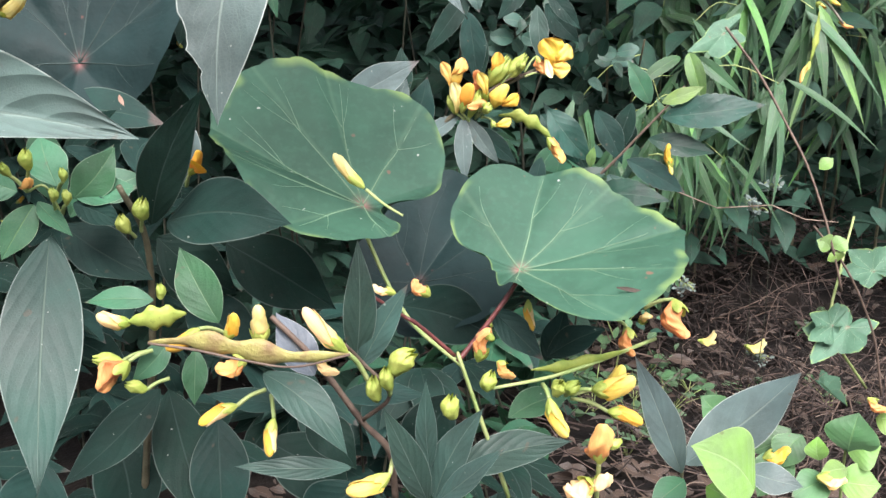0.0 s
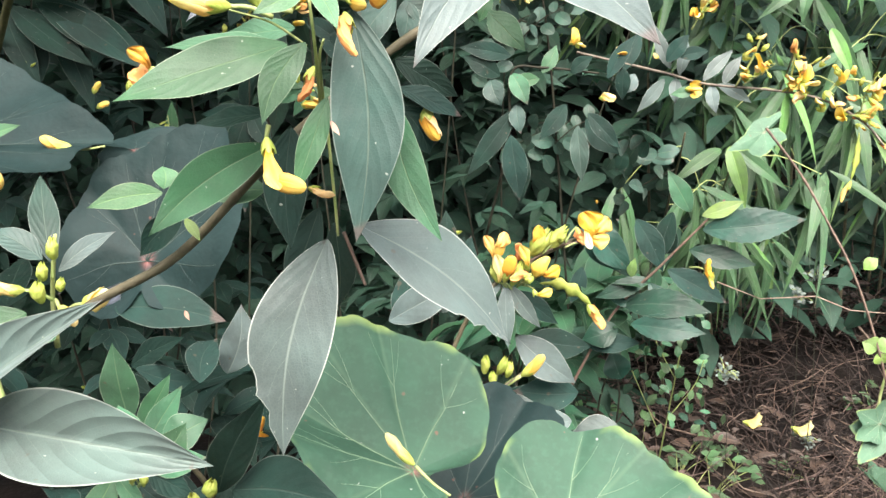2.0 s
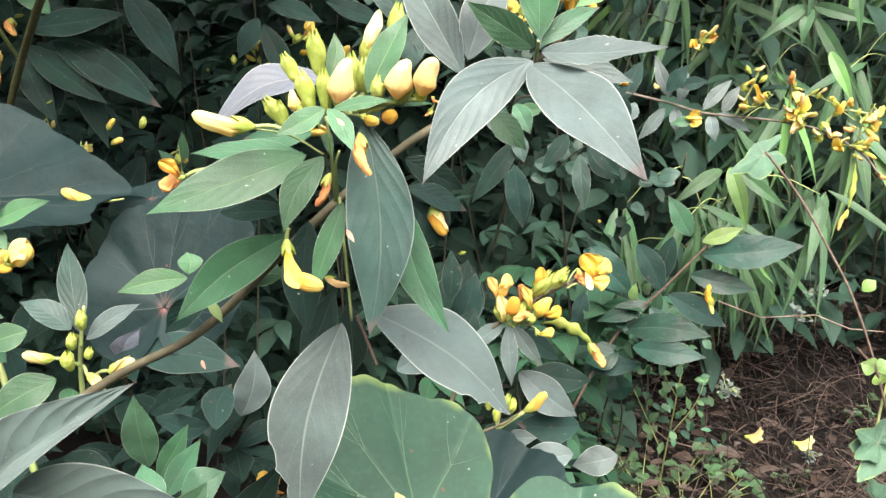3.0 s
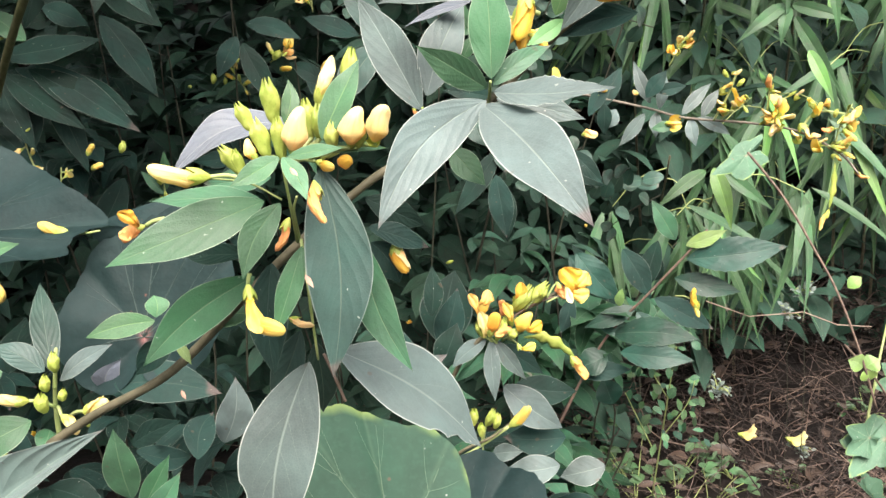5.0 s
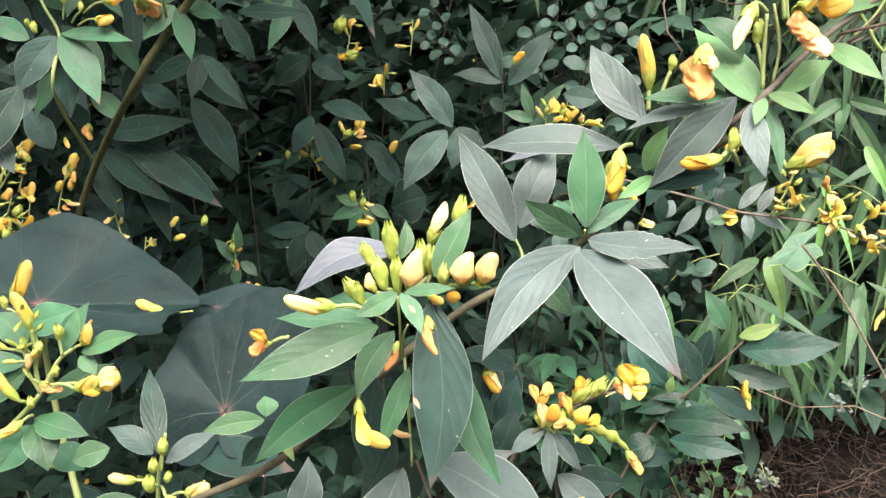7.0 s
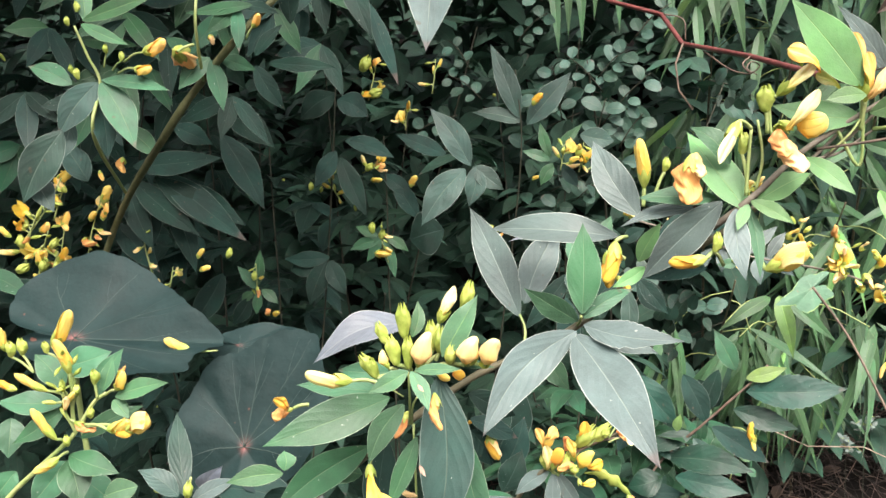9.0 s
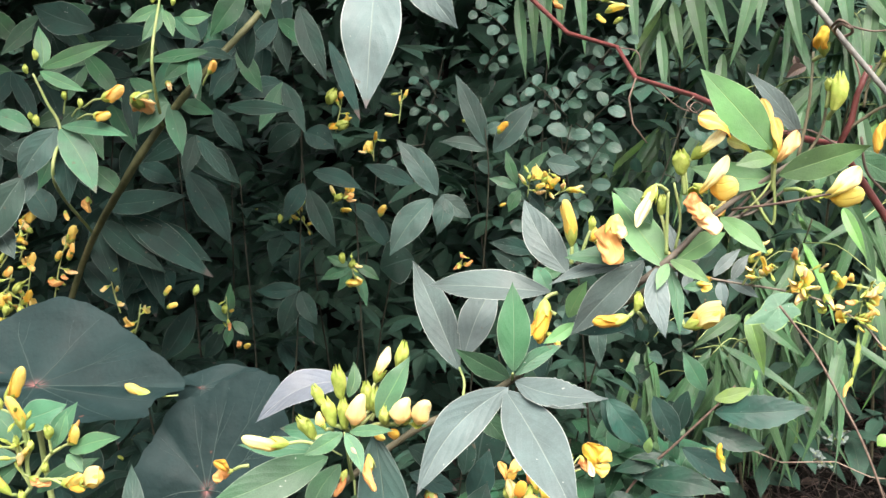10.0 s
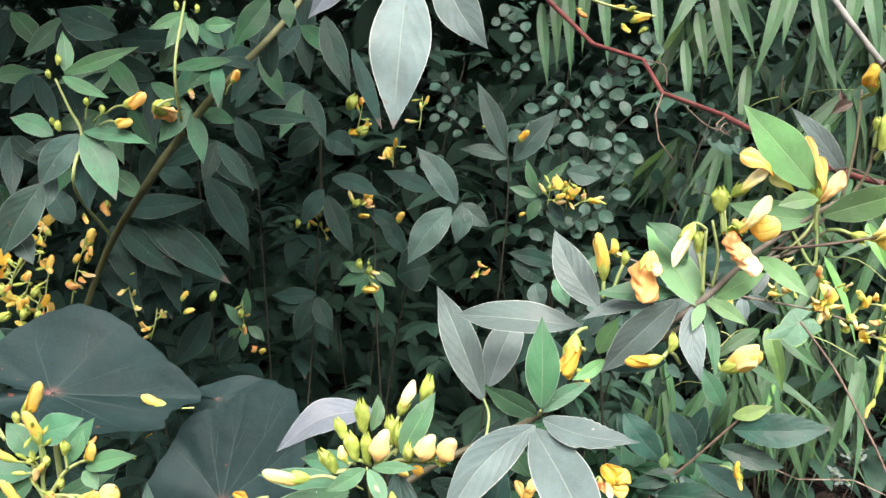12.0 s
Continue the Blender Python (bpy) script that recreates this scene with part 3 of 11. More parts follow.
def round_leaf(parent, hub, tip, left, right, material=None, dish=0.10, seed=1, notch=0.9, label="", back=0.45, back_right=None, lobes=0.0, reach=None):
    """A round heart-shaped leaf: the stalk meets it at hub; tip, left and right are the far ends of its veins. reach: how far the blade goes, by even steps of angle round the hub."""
    rnd = random.Random(seed)
    ph = [rnd.random() * 6.28 for _ in range(6)]
    rows, cols = (90, 420) if (V(left) - V(right)).length < 0.5 and material is ROUND else (36, 120)
    angles = [0.0, 0.62, -0.62, 1.22, -1.22, 1.95, -1.95]
    ct, cl, cr = V(tip) - V(hub), V(left) - V(hub), V(right) - V(hub)
    up = ct.cross(cl).normalized()
    size = (cl - cr).length * 0.5

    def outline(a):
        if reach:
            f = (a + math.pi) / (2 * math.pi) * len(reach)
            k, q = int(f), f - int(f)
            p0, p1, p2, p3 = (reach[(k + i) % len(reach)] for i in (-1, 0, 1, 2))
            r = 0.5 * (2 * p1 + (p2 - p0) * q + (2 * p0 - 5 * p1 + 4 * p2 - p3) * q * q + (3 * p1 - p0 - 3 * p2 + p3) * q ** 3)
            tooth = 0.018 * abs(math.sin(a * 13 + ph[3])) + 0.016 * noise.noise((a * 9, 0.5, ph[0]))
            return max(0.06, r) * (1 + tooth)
        c = math.cos(a)
        rear = back if a < 0 or back_right is None else back_right
        r = 0.90 + 0.10 * c if c > 0 else 0.90 + (0.90 - rear) * c
        if lobes:
            gap = min(abs(a - q) for q in (0.0, 1.05, -1.05, 2.1, -2.1)) / 0.52
            r *= 1 - lobes * min(1.0, gap) ** 0.95
        r *= 1 - notch * math.exp(-((math.pi - abs(a)) / 0.20) ** 2)
        r *= 1 + 0.030 * math.sin(3 * a + ph[0]) + 0.025 * math.sin(5 * a + ph[1]) + 0.012 * math.sin(9 * a + ph[2])
        return r * (1 + 0.022 * abs(math.sin(a * 15 + ph[3])) + 0.012 * noise.noise((a * 9, 0.5, ph[0])))

    def surface(r, a, lift=0.0):
        full = outline(a)
        s = min(1.0, r / full)
        x, y = r * math.sin(a), r * math.cos(a)
        z = dish * (0.55 * s * s - 0.35 * s) + 0.035 * s * math.sin(4 * a + ph[4]) + 0.035 * s * s * math.sin(7 * a + ph[5])
        z += 0.075 * s * abs(math.sin(a * 2.6)) + 0.012 * s * noise.noise((x * 7, y * 7, ph[1]))
        return V(hub) + ct * y + cl * max(0, -x) + cr * max(0, x) + up * (z * size + lift)

    verts, vein, rim, hubs = [], [], [], []
    for i in range(rows):
        s = (i / (rows - 1)) ** 0.9
        for j in range(cols):
            a = 2 * math.pi * j / cols - math.pi
            r = s * outline(a)
            verts.append(tuple(surface(r, a)))
            near = min(abs(a - q) for q in angles) * r / 0.022
            vein.append(max(0.0, 1.0 - near) * 0.3)
            rim.append(max(0.0, min(1.0, (s - 0.93) / 0.07)))
            hubs.append(math.exp(-(r / 0.045) ** 2))
    me = mesh_of("round_leaf", verts, grid_faces(rows, cols, True), material or ROUND)
    for name, values in (("vein", vein), ("rim", rim), ("hub", hubs)):
        me.attributes.new(name, "FLOAT", "POINT").data.foreach_set("value", values)
    blade = part("leaf_blade", me, parent, None, label)
    # veins: one rib to each finger of the leaf, forking once or twice
    thick = size * 0.0065
    tone = RIB if (material or ROUND) is not ROUND_SHADED else RIB_SHADED
    for q in angles:
        pv, pf = [], []

        def rib(path, r0, r1):
            v, f = tube_data(path, r0, r1, 5, 4)
            base = len(pv)
            pv.extend(v)
            pf.extend(tuple(i + base for i in q) for q in f)

        far = outline(q) * rnd.uniform(0.84, 0.96)
        bend = rnd.uniform(-0.14, 0.14)
        rib([surface(far * t, q + bend * t * t + 0.015 * math.sin(t * 9 + q), thick * 0.1) for t in (0.0, 0.2, 0.4, 0.6, 0.8, 1.0)], thick, thick * 0.2)
        for side in (-1, 1):
            if rnd.random() < 0.25:
                continue
            t0, path = rnd.uniform(0.42, 0.66), []
            spread = rnd.uniform(0.035, 0.055)
            for k in range(6):
                along, off = far * (t0 + 0.072 * k), side * spread * k * far * (1 - 0.05 * k)
                rr, aa = math.hypot(off, along), q + bend * t0 * t0 + math.atan2(off, along)
                if rr > outline(max(-3.1, min(3.1, aa))) * 0.95 or abs(aa) > 2.7:
                    break
                path.append(surface(rr, aa, 0.0))
            if len(path) > 2:
                rib(path, thick * 0.42, thick * 0.12)
        part("vein", mesh_of("vein", pv, pf, tone), blade)
    return blade


PALE_LOBED = round_material("lobed_leaf", (0.060, 0.125, 0.080), (0.13, 0.21, 0.14))


# ---- ground: one sheet, level in front, rising as a bank behind the bushes ----
def ground_height(x, y):
    s = min(1.0, max(0.0, (y - 2.0) / 2.2))
    bank = 2.6 * s * s * (3 - 2 * s)
    rough = 0.03 * noise.noise((x * 3, y * 3, 0.3)) + 0.012 * noise.noise((x * 11, y * 11, 1.7))
    pile = 0.20 * math.exp(-((x - 0.85) / 0.34) ** 2 - ((y - 2.02) / 0.22) ** 2)
    return bank + pile + rough * (1 if abs(x) < 8 and abs(y) < 8 else 0)


def build_ground():
    n = 121
    axis = [math.copysign(6.0 * abs(i) + 500 * abs(i) ** 7, i) for i in (2 * k / (n - 1) - 1 for k in range(n))]
    verts = [(x, y + 1.2, ground_height(x, y + 1.2)) for y in axis for x in axis]
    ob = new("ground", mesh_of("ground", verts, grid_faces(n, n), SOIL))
    return tagged(ob, "dark brown earth under the bushes, rising as a bank", "ground", kind="structure")


ground = build_ground()


# ---- the flowering branch that crosses the middle ----
A = thing("pea_branch", (-0.1678, 0.3100, 0.7265), "flowering pigeon pea branch with grey-green leaflets and yellow flowers", "branch")
tube(A, "stem", [(-0.1815, 0.3150, 0.7205), (-0.1534, 0.3070, 0.7381), (-0.1172, 0.3000, 0.7579), (-0.0760, 0.2850, 0.7955), (-0.0520, 0.2850, 0.8167), (-0.0289, 0.2850, 0.8345), (-0.0090, 0.2850, 0.8455), (0.0146, 0.2800, 0.8606), (0.0401, 0.2800, 0.8842), (0.0643, 0.2680, 0.8999), (0.0795, 0.2600, 0.9144)], 0.00195, 0.00125, STEM)
tube(A, "upper_stem", [(0.0651, 0.2680, 0.9050), (0.0780, 0.2620, 0.9178), (0.0934, 0.2620, 0.9341), (0.1087, 0.2620, 0.9456), (0.1238, 0.2620, 0.9558), (0.1376, 0.2580, 0.9619)], 0.00143, 0.00067, GREYSTICK)
leaf(A, (-0.0405, 0.2520, 0.8435), (-0.0402, 0.2450, 0.7740), (0.03, -0.99, 0.10), 0.0219, MID, "mid", bow=-0.22)
leaf(A, (-0.0305, 0.2620, 0.8165), (-0.0142, 0.2540, 0.7719), (-0.04, -0.99, 0.16), 0.0132, GREEN, "mid", bow=0.24)
leaf(A, (-0.0551, 0.2760, 0.7690), (-0.0711, 0.2620, 0.6946), (0.09, -0.98, 0.17), 0.0278, OLD, "bite", bow=0.18)
leaf(A, (-0.0433, 0.2720, 0.7743), (0.0081, 0.2860, 0.7278), (0.61, -0.62, 0.49), 0.0296, OLD, "bite", bow=-0.09)
leaf(A, (-0.0599, 0.2520, 0.8332), (-0.1059, 0.2300, 0.8174), (0.22, -0.83, 0.51), 0.0164, GREEN, "mid", bow=-0.05)
leaf(A, (-0.0631, 0.2580, 0.8331), (-0.1026, 0.2620, 0.8331), (-0.06, -0.63, 0.78), 0.0104, GREEN, "mid")
leaf(A, (-0.0528, 0.2440, 0.8335), (-0.0654, 0.2380, 0.8101), (0.14, -0.97, 0.17), 0.0102, GREEN, "flat", bow=0.22)
leaf(A, (-0.0742, 0.2820, 0.8008), (-0.1147, 0.2680, 0.7713), (0.30, -0.95, 0.04), 0.0163, GREEN, "mid", bow=0.22)
leaf(A, (-0.1105, 0.2900, 0.7747), (-0.1301, 0.2950, 0.7584), (-0.24, -0.97, -0.01), 0.0110, DARK, "mid")
leaf(A, (-0.0656, 0.2750, 0.8073), (-0.0661, 0.2680, 0.7665), (0.25, -0.96, 0.16), 0.0148, DARK, "mid", bow=0.13)
leaf(A, (-0.0486, 0.2520, 0.8177), (-0.0591, 0.2460, 0.7880), (0.05, -0.98, 0.18), 0.0083, GREEN, "mid", bow=-0.03)
leaf(A, (-0.0724, 0.2700, 0.8120), (-0.1030, 0.2900, 0.8080), (-0.46, -0.57, 0.68), 0.0094, DARK, "mid")
leaf(A, (-0.1152, 0.2850, 0.7838), (-0.1409, 0.2800, 0.7793), (0.10, -0.90, 0.42), 0.0095, FRESH, "flat", bow=0.12)
leaf(A, (-0.1146, 0.2850, 0.7852), (-0.1166, 0.2900, 0.7927), (0.32, -0.75, 0.59), 0.0090, FRESH, "oval")
leaf(A, (-0.1091, 0.2880, 0.7742), (-0.1022, 0.2830, 0.7665), (0.19, -0.73, 0.65), 0.0038, LIME, "flat")
leaf(A, (-0.1090, 0.2900, 0.7735), (-0.1114, 0.2880, 0.7809), (0.57, -0.82, -0.04), 0.0032, LIME, "flat")
leaf(A, (-0.0793, 0.2900, 0.7839), (-0.1002, 0.3000, 0.7781), (-0.48, -0.68, 0.56), 0.0120, FRESH, "mid")
leaf(A, (-0.0594, 0.2850, 0.7783), (-0.0777, 0.3000, 0.7429), (-0.16, -0.94, -0.32), 0.0124, MID, "mid")
leaf(A, (-0.0549, 0.2880, 0.7725), (-0.0586, 0.3100, 0.7343), (0.23, -0.83, -0.50), 0.0123, MID, "mid")
leaf(A, (-0.0384, 0.2450, 0.8528), (-0.0254, 0.2500, 0.8773), (-0.27, -0.91, 0.33), 0.0107, FRESH, "mid", bow=0.06)
leaf(A, (-0.0519, 0.2550, 0.8577), (-0.0507, 0.2600, 0.8719), (0.23, -0.92, 0.31), 0.0057, FRESH, "mid", bow=0.24)
leaf(A, (-0.0504, 0.2380, 0.8485), (-0.0648, 0.2320, 0.8408), (0.22, -0.93, 0.30), 0.0070, FRESH, "flat", bow=-0.04)
leaf(A, (-0.0495, 0.2380, 0.8485), (-0.0406, 0.2280, 0.8360), (0.03, -0.77, 0.64), 0.0063, FRESH, "flat", bow=-0.15)
leaf(A, (-0.0485, 0.2400, 0.8482), (-0.0297, 0.2360, 0.8508), (-0.25, -0.79, 0.57), 0.0049, FRESH, "mid", bow=-0.01)
leaf(A, (-0.0393, 0.2500, 0.8489), (-0.0177, 0.2480, 0.8490), (-0.07, -0.67, 0.74), 0.0050, GREEN, "mid")
leaf(A, (-0.0564, 0.2850, 0.8564), (-0.0961, 0.2680, 0.8412), (0.07, -0.62, 0.78), 0.0166, UNDER, "arch", bow=0.15)
leaf(A, (-0.0291, 0.2720, 0.8196), (-0.0085, 0.2800, 0.8098), (0.52, -0.61, 0.60), 0.0101, DARK, "mid")
leaf(A, (-0.0307, 0.2800, 0.8289), (-0.0100, 0.2900, 0.8162), (0.51, -0.85, 0.16), 0.0109, DARK, "mid")
leaf(A, (-0.0616, 0.2700, 0.8390), (-0.0875, 0.2750, 0.8368), (-0.21, -0.86, 0.46), 0.0099, GREEN, "mid")
leaf(A, (-0.0289, 0.2750, 0.8136), (-0.0195, 0.2780, 0.7973), (0.37, -0.93, 0.04), 0.0130, DARK, "mid")
leaf(A, (0.0136, 0.2620, 0.8622), (-0.0209, 0.2340, 0.8254), (0.41, -0.87, 0.28), 0.0174, OLD, "mid", bow=0.38)
leaf(A, (0.0127, 0.2620, 0.8607), (0.0405, 0.2020, 0.8302), (-0.27, -0.53, 0.80), 0.0211, OLD, "mid", bow=-0.05)
leaf(A, (0.0164, 0.2620, 0.8647), (0.0522, 0.2400, 0.8652), (-0.35, -0.55, 0.76), 0.0132, OLD, "torn", bow=0.29)
leaf(A, (0.0171, 0.2660, 0.8626), (0.0462, 0.2620, 0.8546), (-0.01, -0.90, 0.43), 0.0102, OLD, "mid")
leaf(A, (0.0157, 0.2620, 0.8690), (0.0146, 0.2700, 0.9051), (0.00, -0.98, 0.22), 0.0139, GREEN, "mid", bow=0.03)
leaf(A, (0.0141, 0.2620, 0.8660), (-0.0077, 0.2520, 0.8802), (0.17, -0.91, -0.38), 0.0104, GREEN, "mid", bow=0.04)
leaf(A, (0.0162, 0.2640, 0.8670), (0.0361, 0.2700, 0.8791), (0.10, -0.95, 0.30), 0.0070, GREEN, "mid", bow=-0.19)
leaf(A, (0.0003, 0.2900, 0.8446), (0.0128, 0.2850, 0.8309), (0.01, -0.94, 0.35), 0.0100, GREEN, "flat", bow=0.02)
leaf(A, (-0.0103, 0.3050, 0.8581), (-0.0382, 0.3450, 0.9045), (-0.32, -0.80, 0.50), 0.0173, OLD, "mid", bow=0.06)
leaf(A, (-0.0086, 0.3100, 0.8633), (0.0068, 0.3300, 0.8986), (0.16, -0.89, 0.43), 0.0167, OLD, "mid", bow=-0.11)
leaf(A, (0.0313, 0.2900, 0.8978), (-0.0259, 0.3050, 0.8978), (-0.17, -0.65, 0.74), 0.0174, OLD, "arch", bow=-0.27)
leaf(A, (0.0098, 0.3200, 0.8983), (-0.0175, 0.3250, 0.8902), (-0.33, -0.60, 0.73), 0.0069, UNDER, "mid")
leaf(A, (0.0649, 0.2720, 0.8882), (0.0372, 0.2850, 0.8816), (-0.46, -0.77, 0.43), 0.0108, DARK, "mid")
leaf(A, (0.0408, 0.2750, 0.8873), (0.0275, 0.2700, 0.8791), (0.16, -0.94, 0.32), 0.0058, YOUNG, "mid")
tube(A, "petiole", [(0.0146, 0.2800, 0.8606), (0.0151, 0.2700, 0.8641), (0.0153, 0.2620, 0.8682)], 0.00062, 0.00048, STALK)
tube(A, "petiole", [(-0.0080, 0.2850, 0.8438), (-0.0075, 0.3000, 0.8528), (-0.0103, 0.3050, 0.8592)], 0.00064, 0.00056, STALK)
leaf(A, (0.0670, 0.2620, 0.9158), (0.0387, 0.2680, 0.8831), (-0.08, -0.99, -0.11), 0.0145, OLD, "mid", bow=0.08)
leaf(A, (0.0712, 0.2580, 0.9135), (0.0737, 0.2450, 0.8879), (0.05, -0.89, 0.45), 0.0098, OLD, "mid", bow=0.18)
leaf(A, (0.0764, 0.2600, 0.9145), (0.0794, 0.2480, 0.8885), (0.21, -0.88, 0.43), 0.0057, GREEN, "mid", bow=-0.12)
leaf(A, (0.0757, 0.2580, 0.9152), (0.0704, 0.2500, 0.9055), (0.02, -0.78, 0.63), 0.0047, YOUNG, "flat")
leaf(A, (0.0765, 0.2580, 0.9166), (0.0902, 0.2480, 0.9090), (-0.25, -0.78, 0.58), 0.0063, YOUNG, "mid")
leaf(A, (0.0763, 0.2620, 0.9124), (0.0558, 0.2850, 0.9426), (-0.01, -0.80, 0.60), 0.0154, YOUNG, "mid", bow=-0.07)
leaf(A, (0.0706, 0.2700, 0.9299), (0.0551, 0.2750, 0.9443), (0.16, -0.86, 0.48), 0.0104, GREEN, "arch")
leaf(A, (0.0798, 0.2620, 0.9162), (0.0977, 0.2580, 0.9278), (-0.47, -0.75, 0.46), 0.0106, YOUNG, "mid", bow=-0)
leaf(A, (0.0665, 0.2700, 0.9165), (0.0352, 0.2680, 0.9155), (0.02, -0.72, 0.69), 0.0103, GREEN, "mid", bow=-0.02)
leaf(A, (0.0606, 0.2720, 0.9119), (0.0296, 0.2680, 0.9043), (-0.10, -0.64, 0.76), 0.0076, OLD, "mid", bow=0.29)
leaf(A, (0.0379, 0.2800, 0.9074), (0.0186, 0.2980, 0.9384), (-0.20, -0.90, 0.35), 0.0150, OLD, "mid", bow=-0.12)
leaf(A, (0.0383, 0.2780, 0.8890), (0.0454, 0.2700, 0.9062), (-0.33, -0.90, -0.29), 0.0077, YOUNG, "flat")
leaf(A, (0.0957, 0.2620, 0.9334), (0.1115, 0.2500, 0.9201), (-0.20, -0.84, 0.51), 0.0081, YOUNG, "mid", bow=-0.02)
leaf(A, (0.1125, 0.2560, 0.9597), (0.0837, 0.2500, 0.9896), (0.19, -0.98, -0.02), 0.0164, YOUNG, "flat", bow=0)
leaf(A, (0.1275, 0.2700, 0.9649), (0.1044, 0.2650, 0.9899), (0.28, -0.96, 0.07), 0.0086, OLD, "mid", bow=0.07)
leaf(A, (0.1152, 0.2550, 0.9500), (0.1468, 0.2500, 0.9613), (-0.05, -0.96, -0.28), 0.0124, YOUNG, "mid", bow=-0.06)
leaf(A, (0.1152, 0.2620, 0.9485), (0.0847, 0.2700, 0.9530), (-0.18, -0.90, 0.39), 0.0123, YOUNG, "mid", bow=-0.2)
leaf(A, (0.1120, 0.2500, 0.9562), (0.0965, 0.2450, 0.9536), (0.25, -0.92, 0.29), 0.0064, YOUNG, "flat")
leaf(A, (0.1559, 0.3000, 0.9595), (0.1860, 0.3100, 0.9469), (0.34, -0.94, 0.07), 0.0110, GREEN, "mid")
bloom(A, (-0.0724, 0.2380, 0.8433), [("pouch", "keel_petal", (-0.0733, 0.2370, 0.8429), (-0.0893, 0.2300, 0.8453), (0.0, -0.3, 1.0), BLUSH, 0.92)], stalk=(-0.0624, 0.2450, 0.8407))
bloom(A, (-0.0474, 0.2460, 0.8472), [("egg", "keel_petal", (-0.0473, 0.2450, 0.8489), (-0.0448, 0.2410, 0.8637), (0.3, -1.0, 0.3), BLUSH, 1)], stalk=(-0.0496, 0.2500, 0.8443))
bloom(A, (-0.0294, 0.2460, 0.8498), [("egg", "keel_petal", (-0.0291, 0.2440, 0.8510), (-0.0269, 0.2400, 0.8630), (0.3, -1.0, 0.3), BLUSH, 1.28)], stalk=(-0.0417, 0.2500, 0.8471))
bloom(A, (-0.0213, 0.2450, 0.8505), [("egg", "keel_petal", (-0.0214, 0.2420, 0.8518), (-0.0182, 0.2380, 0.8640), (-0.5, -1.0, 0.2), PALE, 1.22)], stalk=(-0.0378, 0.2500, 0.8470))
bloom(A, (-0.0420, 0.2620, 0.8625), [("strap", "standard_petal", (-0.0421, 0.2620, 0.8641), (-0.0352, 0.2590, 0.8786), (-0.4, -1.0, 0.1), CREAM, 1.1)], stalk=(-0.0473, 0.2580, 0.8471))
bloom(A, (-0.0594, 0.2460, 0.8467), [("egg", "keel_petal", (-0.0612, 0.2480, 0.8472), (-0.0630, 0.2460, 0.8537), (0.3, -1.0, 0.3), BLUSH, 1.1)], stalk=(-0.0574, 0.2500, 0.8455))
bloom(A, (-0.0417, 0.2500, 0.8457), [("lobe", "wing_petal", (-0.0419, 0.2505, 0.8449), (-0.0351, 0.2465, 0.8436), (0.1, -0.4, 1.0), YELLOW, 1), ("lobe", "keel_petal", (-0.0356, 0.2505, 0.8439), (-0.0296, 0.2465, 0.8467), (0.1, -0.5, 1.0), GOLD, 1.3)], stalk=(-0.0495, 0.2500, 0.8459))
flower(A, "bud", (-0.0564, 0.2480, 0.8479), (-0.0607, 0.2460, 0.8602), (0.05, -0.15, 1.05), None, 1.25, stalk=(-0.0525, 0.2500, 0.8460))
flower(A, "bud", (-0.0607, 0.2470, 0.8566), (-0.0653, 0.2460, 0.8652), (0.05, -0.15, 1.05), None, 1.35, stalk=(-0.0581, 0.2500, 0.8500))
flower(A, "bud", (-0.0543, 0.2520, 0.8583), (-0.0566, 0.2500, 0.8727), (0.05, -0.15, 1.05), None, 1.15, stalk=(-0.0518, 0.2500, 0.8473))
flower(A, "bud", (-0.0516, 0.2470, 0.8472), (-0.0529, 0.2450, 0.8608), (0.05, -0.15, 1.05), None, 1.05, stalk=(-0.0511, 0.2500, 0.8454))
flower(A, "bud", (-0.0428, 0.2540, 0.8531), (-0.0453, 0.2530, 0.8657), (0.05, -0.15, 1.05), None, 1.15, stalk=(-0.0475, 0.2500, 0.8466))
flower(A, "bud", (-0.0401, 0.2520, 0.8524), (-0.0385, 0.2500, 0.8642), (0.05, -0.15, 1.05), None, 1.25, stalk=(-0.0466, 0.2500, 0.8466))
flower(A, "bud", (-0.0642, 0.2480, 0.8426), (-0.0721, 0.2460, 0.8516), (0.05, -0.15, 1.05), None, 1.3, stalk=(-0.0576, 0.2500, 0.8426))
flower(A, "bud", (-0.0648, 0.2470, 0.8422), (-0.0672, 0.2450, 0.8509), (0.05, -0.15, 1.05), None, 1.2, stalk=(-0.0576, 0.2500, 0.8426))
flower(A, "bud", (-0.0325, 0.2620, 0.8686), (-0.0283, 0.2610, 0.8810), (0.05, -0.15, 1.05), None, 1.2, stalk=(-0.0415, 0.2500, 0.8500))
flower(A, "bud", (-0.0355, 0.2460, 0.8500), (-0.0334, 0.2440, 0.8585), (0.05, -0.15, 1.05), None, 1.5, stalk=(-0.0436, 0.2500, 0.8465))
flower(A, "bud", (-0.0273, 0.2470, 0.8497), (-0.0241, 0.2450, 0.8559), (0.05, -0.15, 1.05), None, 1.3, stalk=(-0.0397, 0.2500, 0.8465))
flower(A, "wilted", (-0.0399, 0.2360, 0.8410), (-0.0361, 0.2280, 0.8292), (1.02, -0.30, 0.02), WILT, 0.8)
bloom(A, (-0.0996, 0.2500, 0.8267), [("rag", "withered_petal", (-0.1010, 0.2490, 0.8257), (-0.1074, 0.2460, 0.8244), (0.2, -1.0, 0.3), WILT, 1.5), ("strap", "standard_petal", (-0.1011, 0.2480, 0.8268), (-0.1051, 0.2440, 0.8330), (0.3, -1.0, 0.1), GOLD, 1.8)], stalk=(-0.0931, 0.2500, 0.8288))
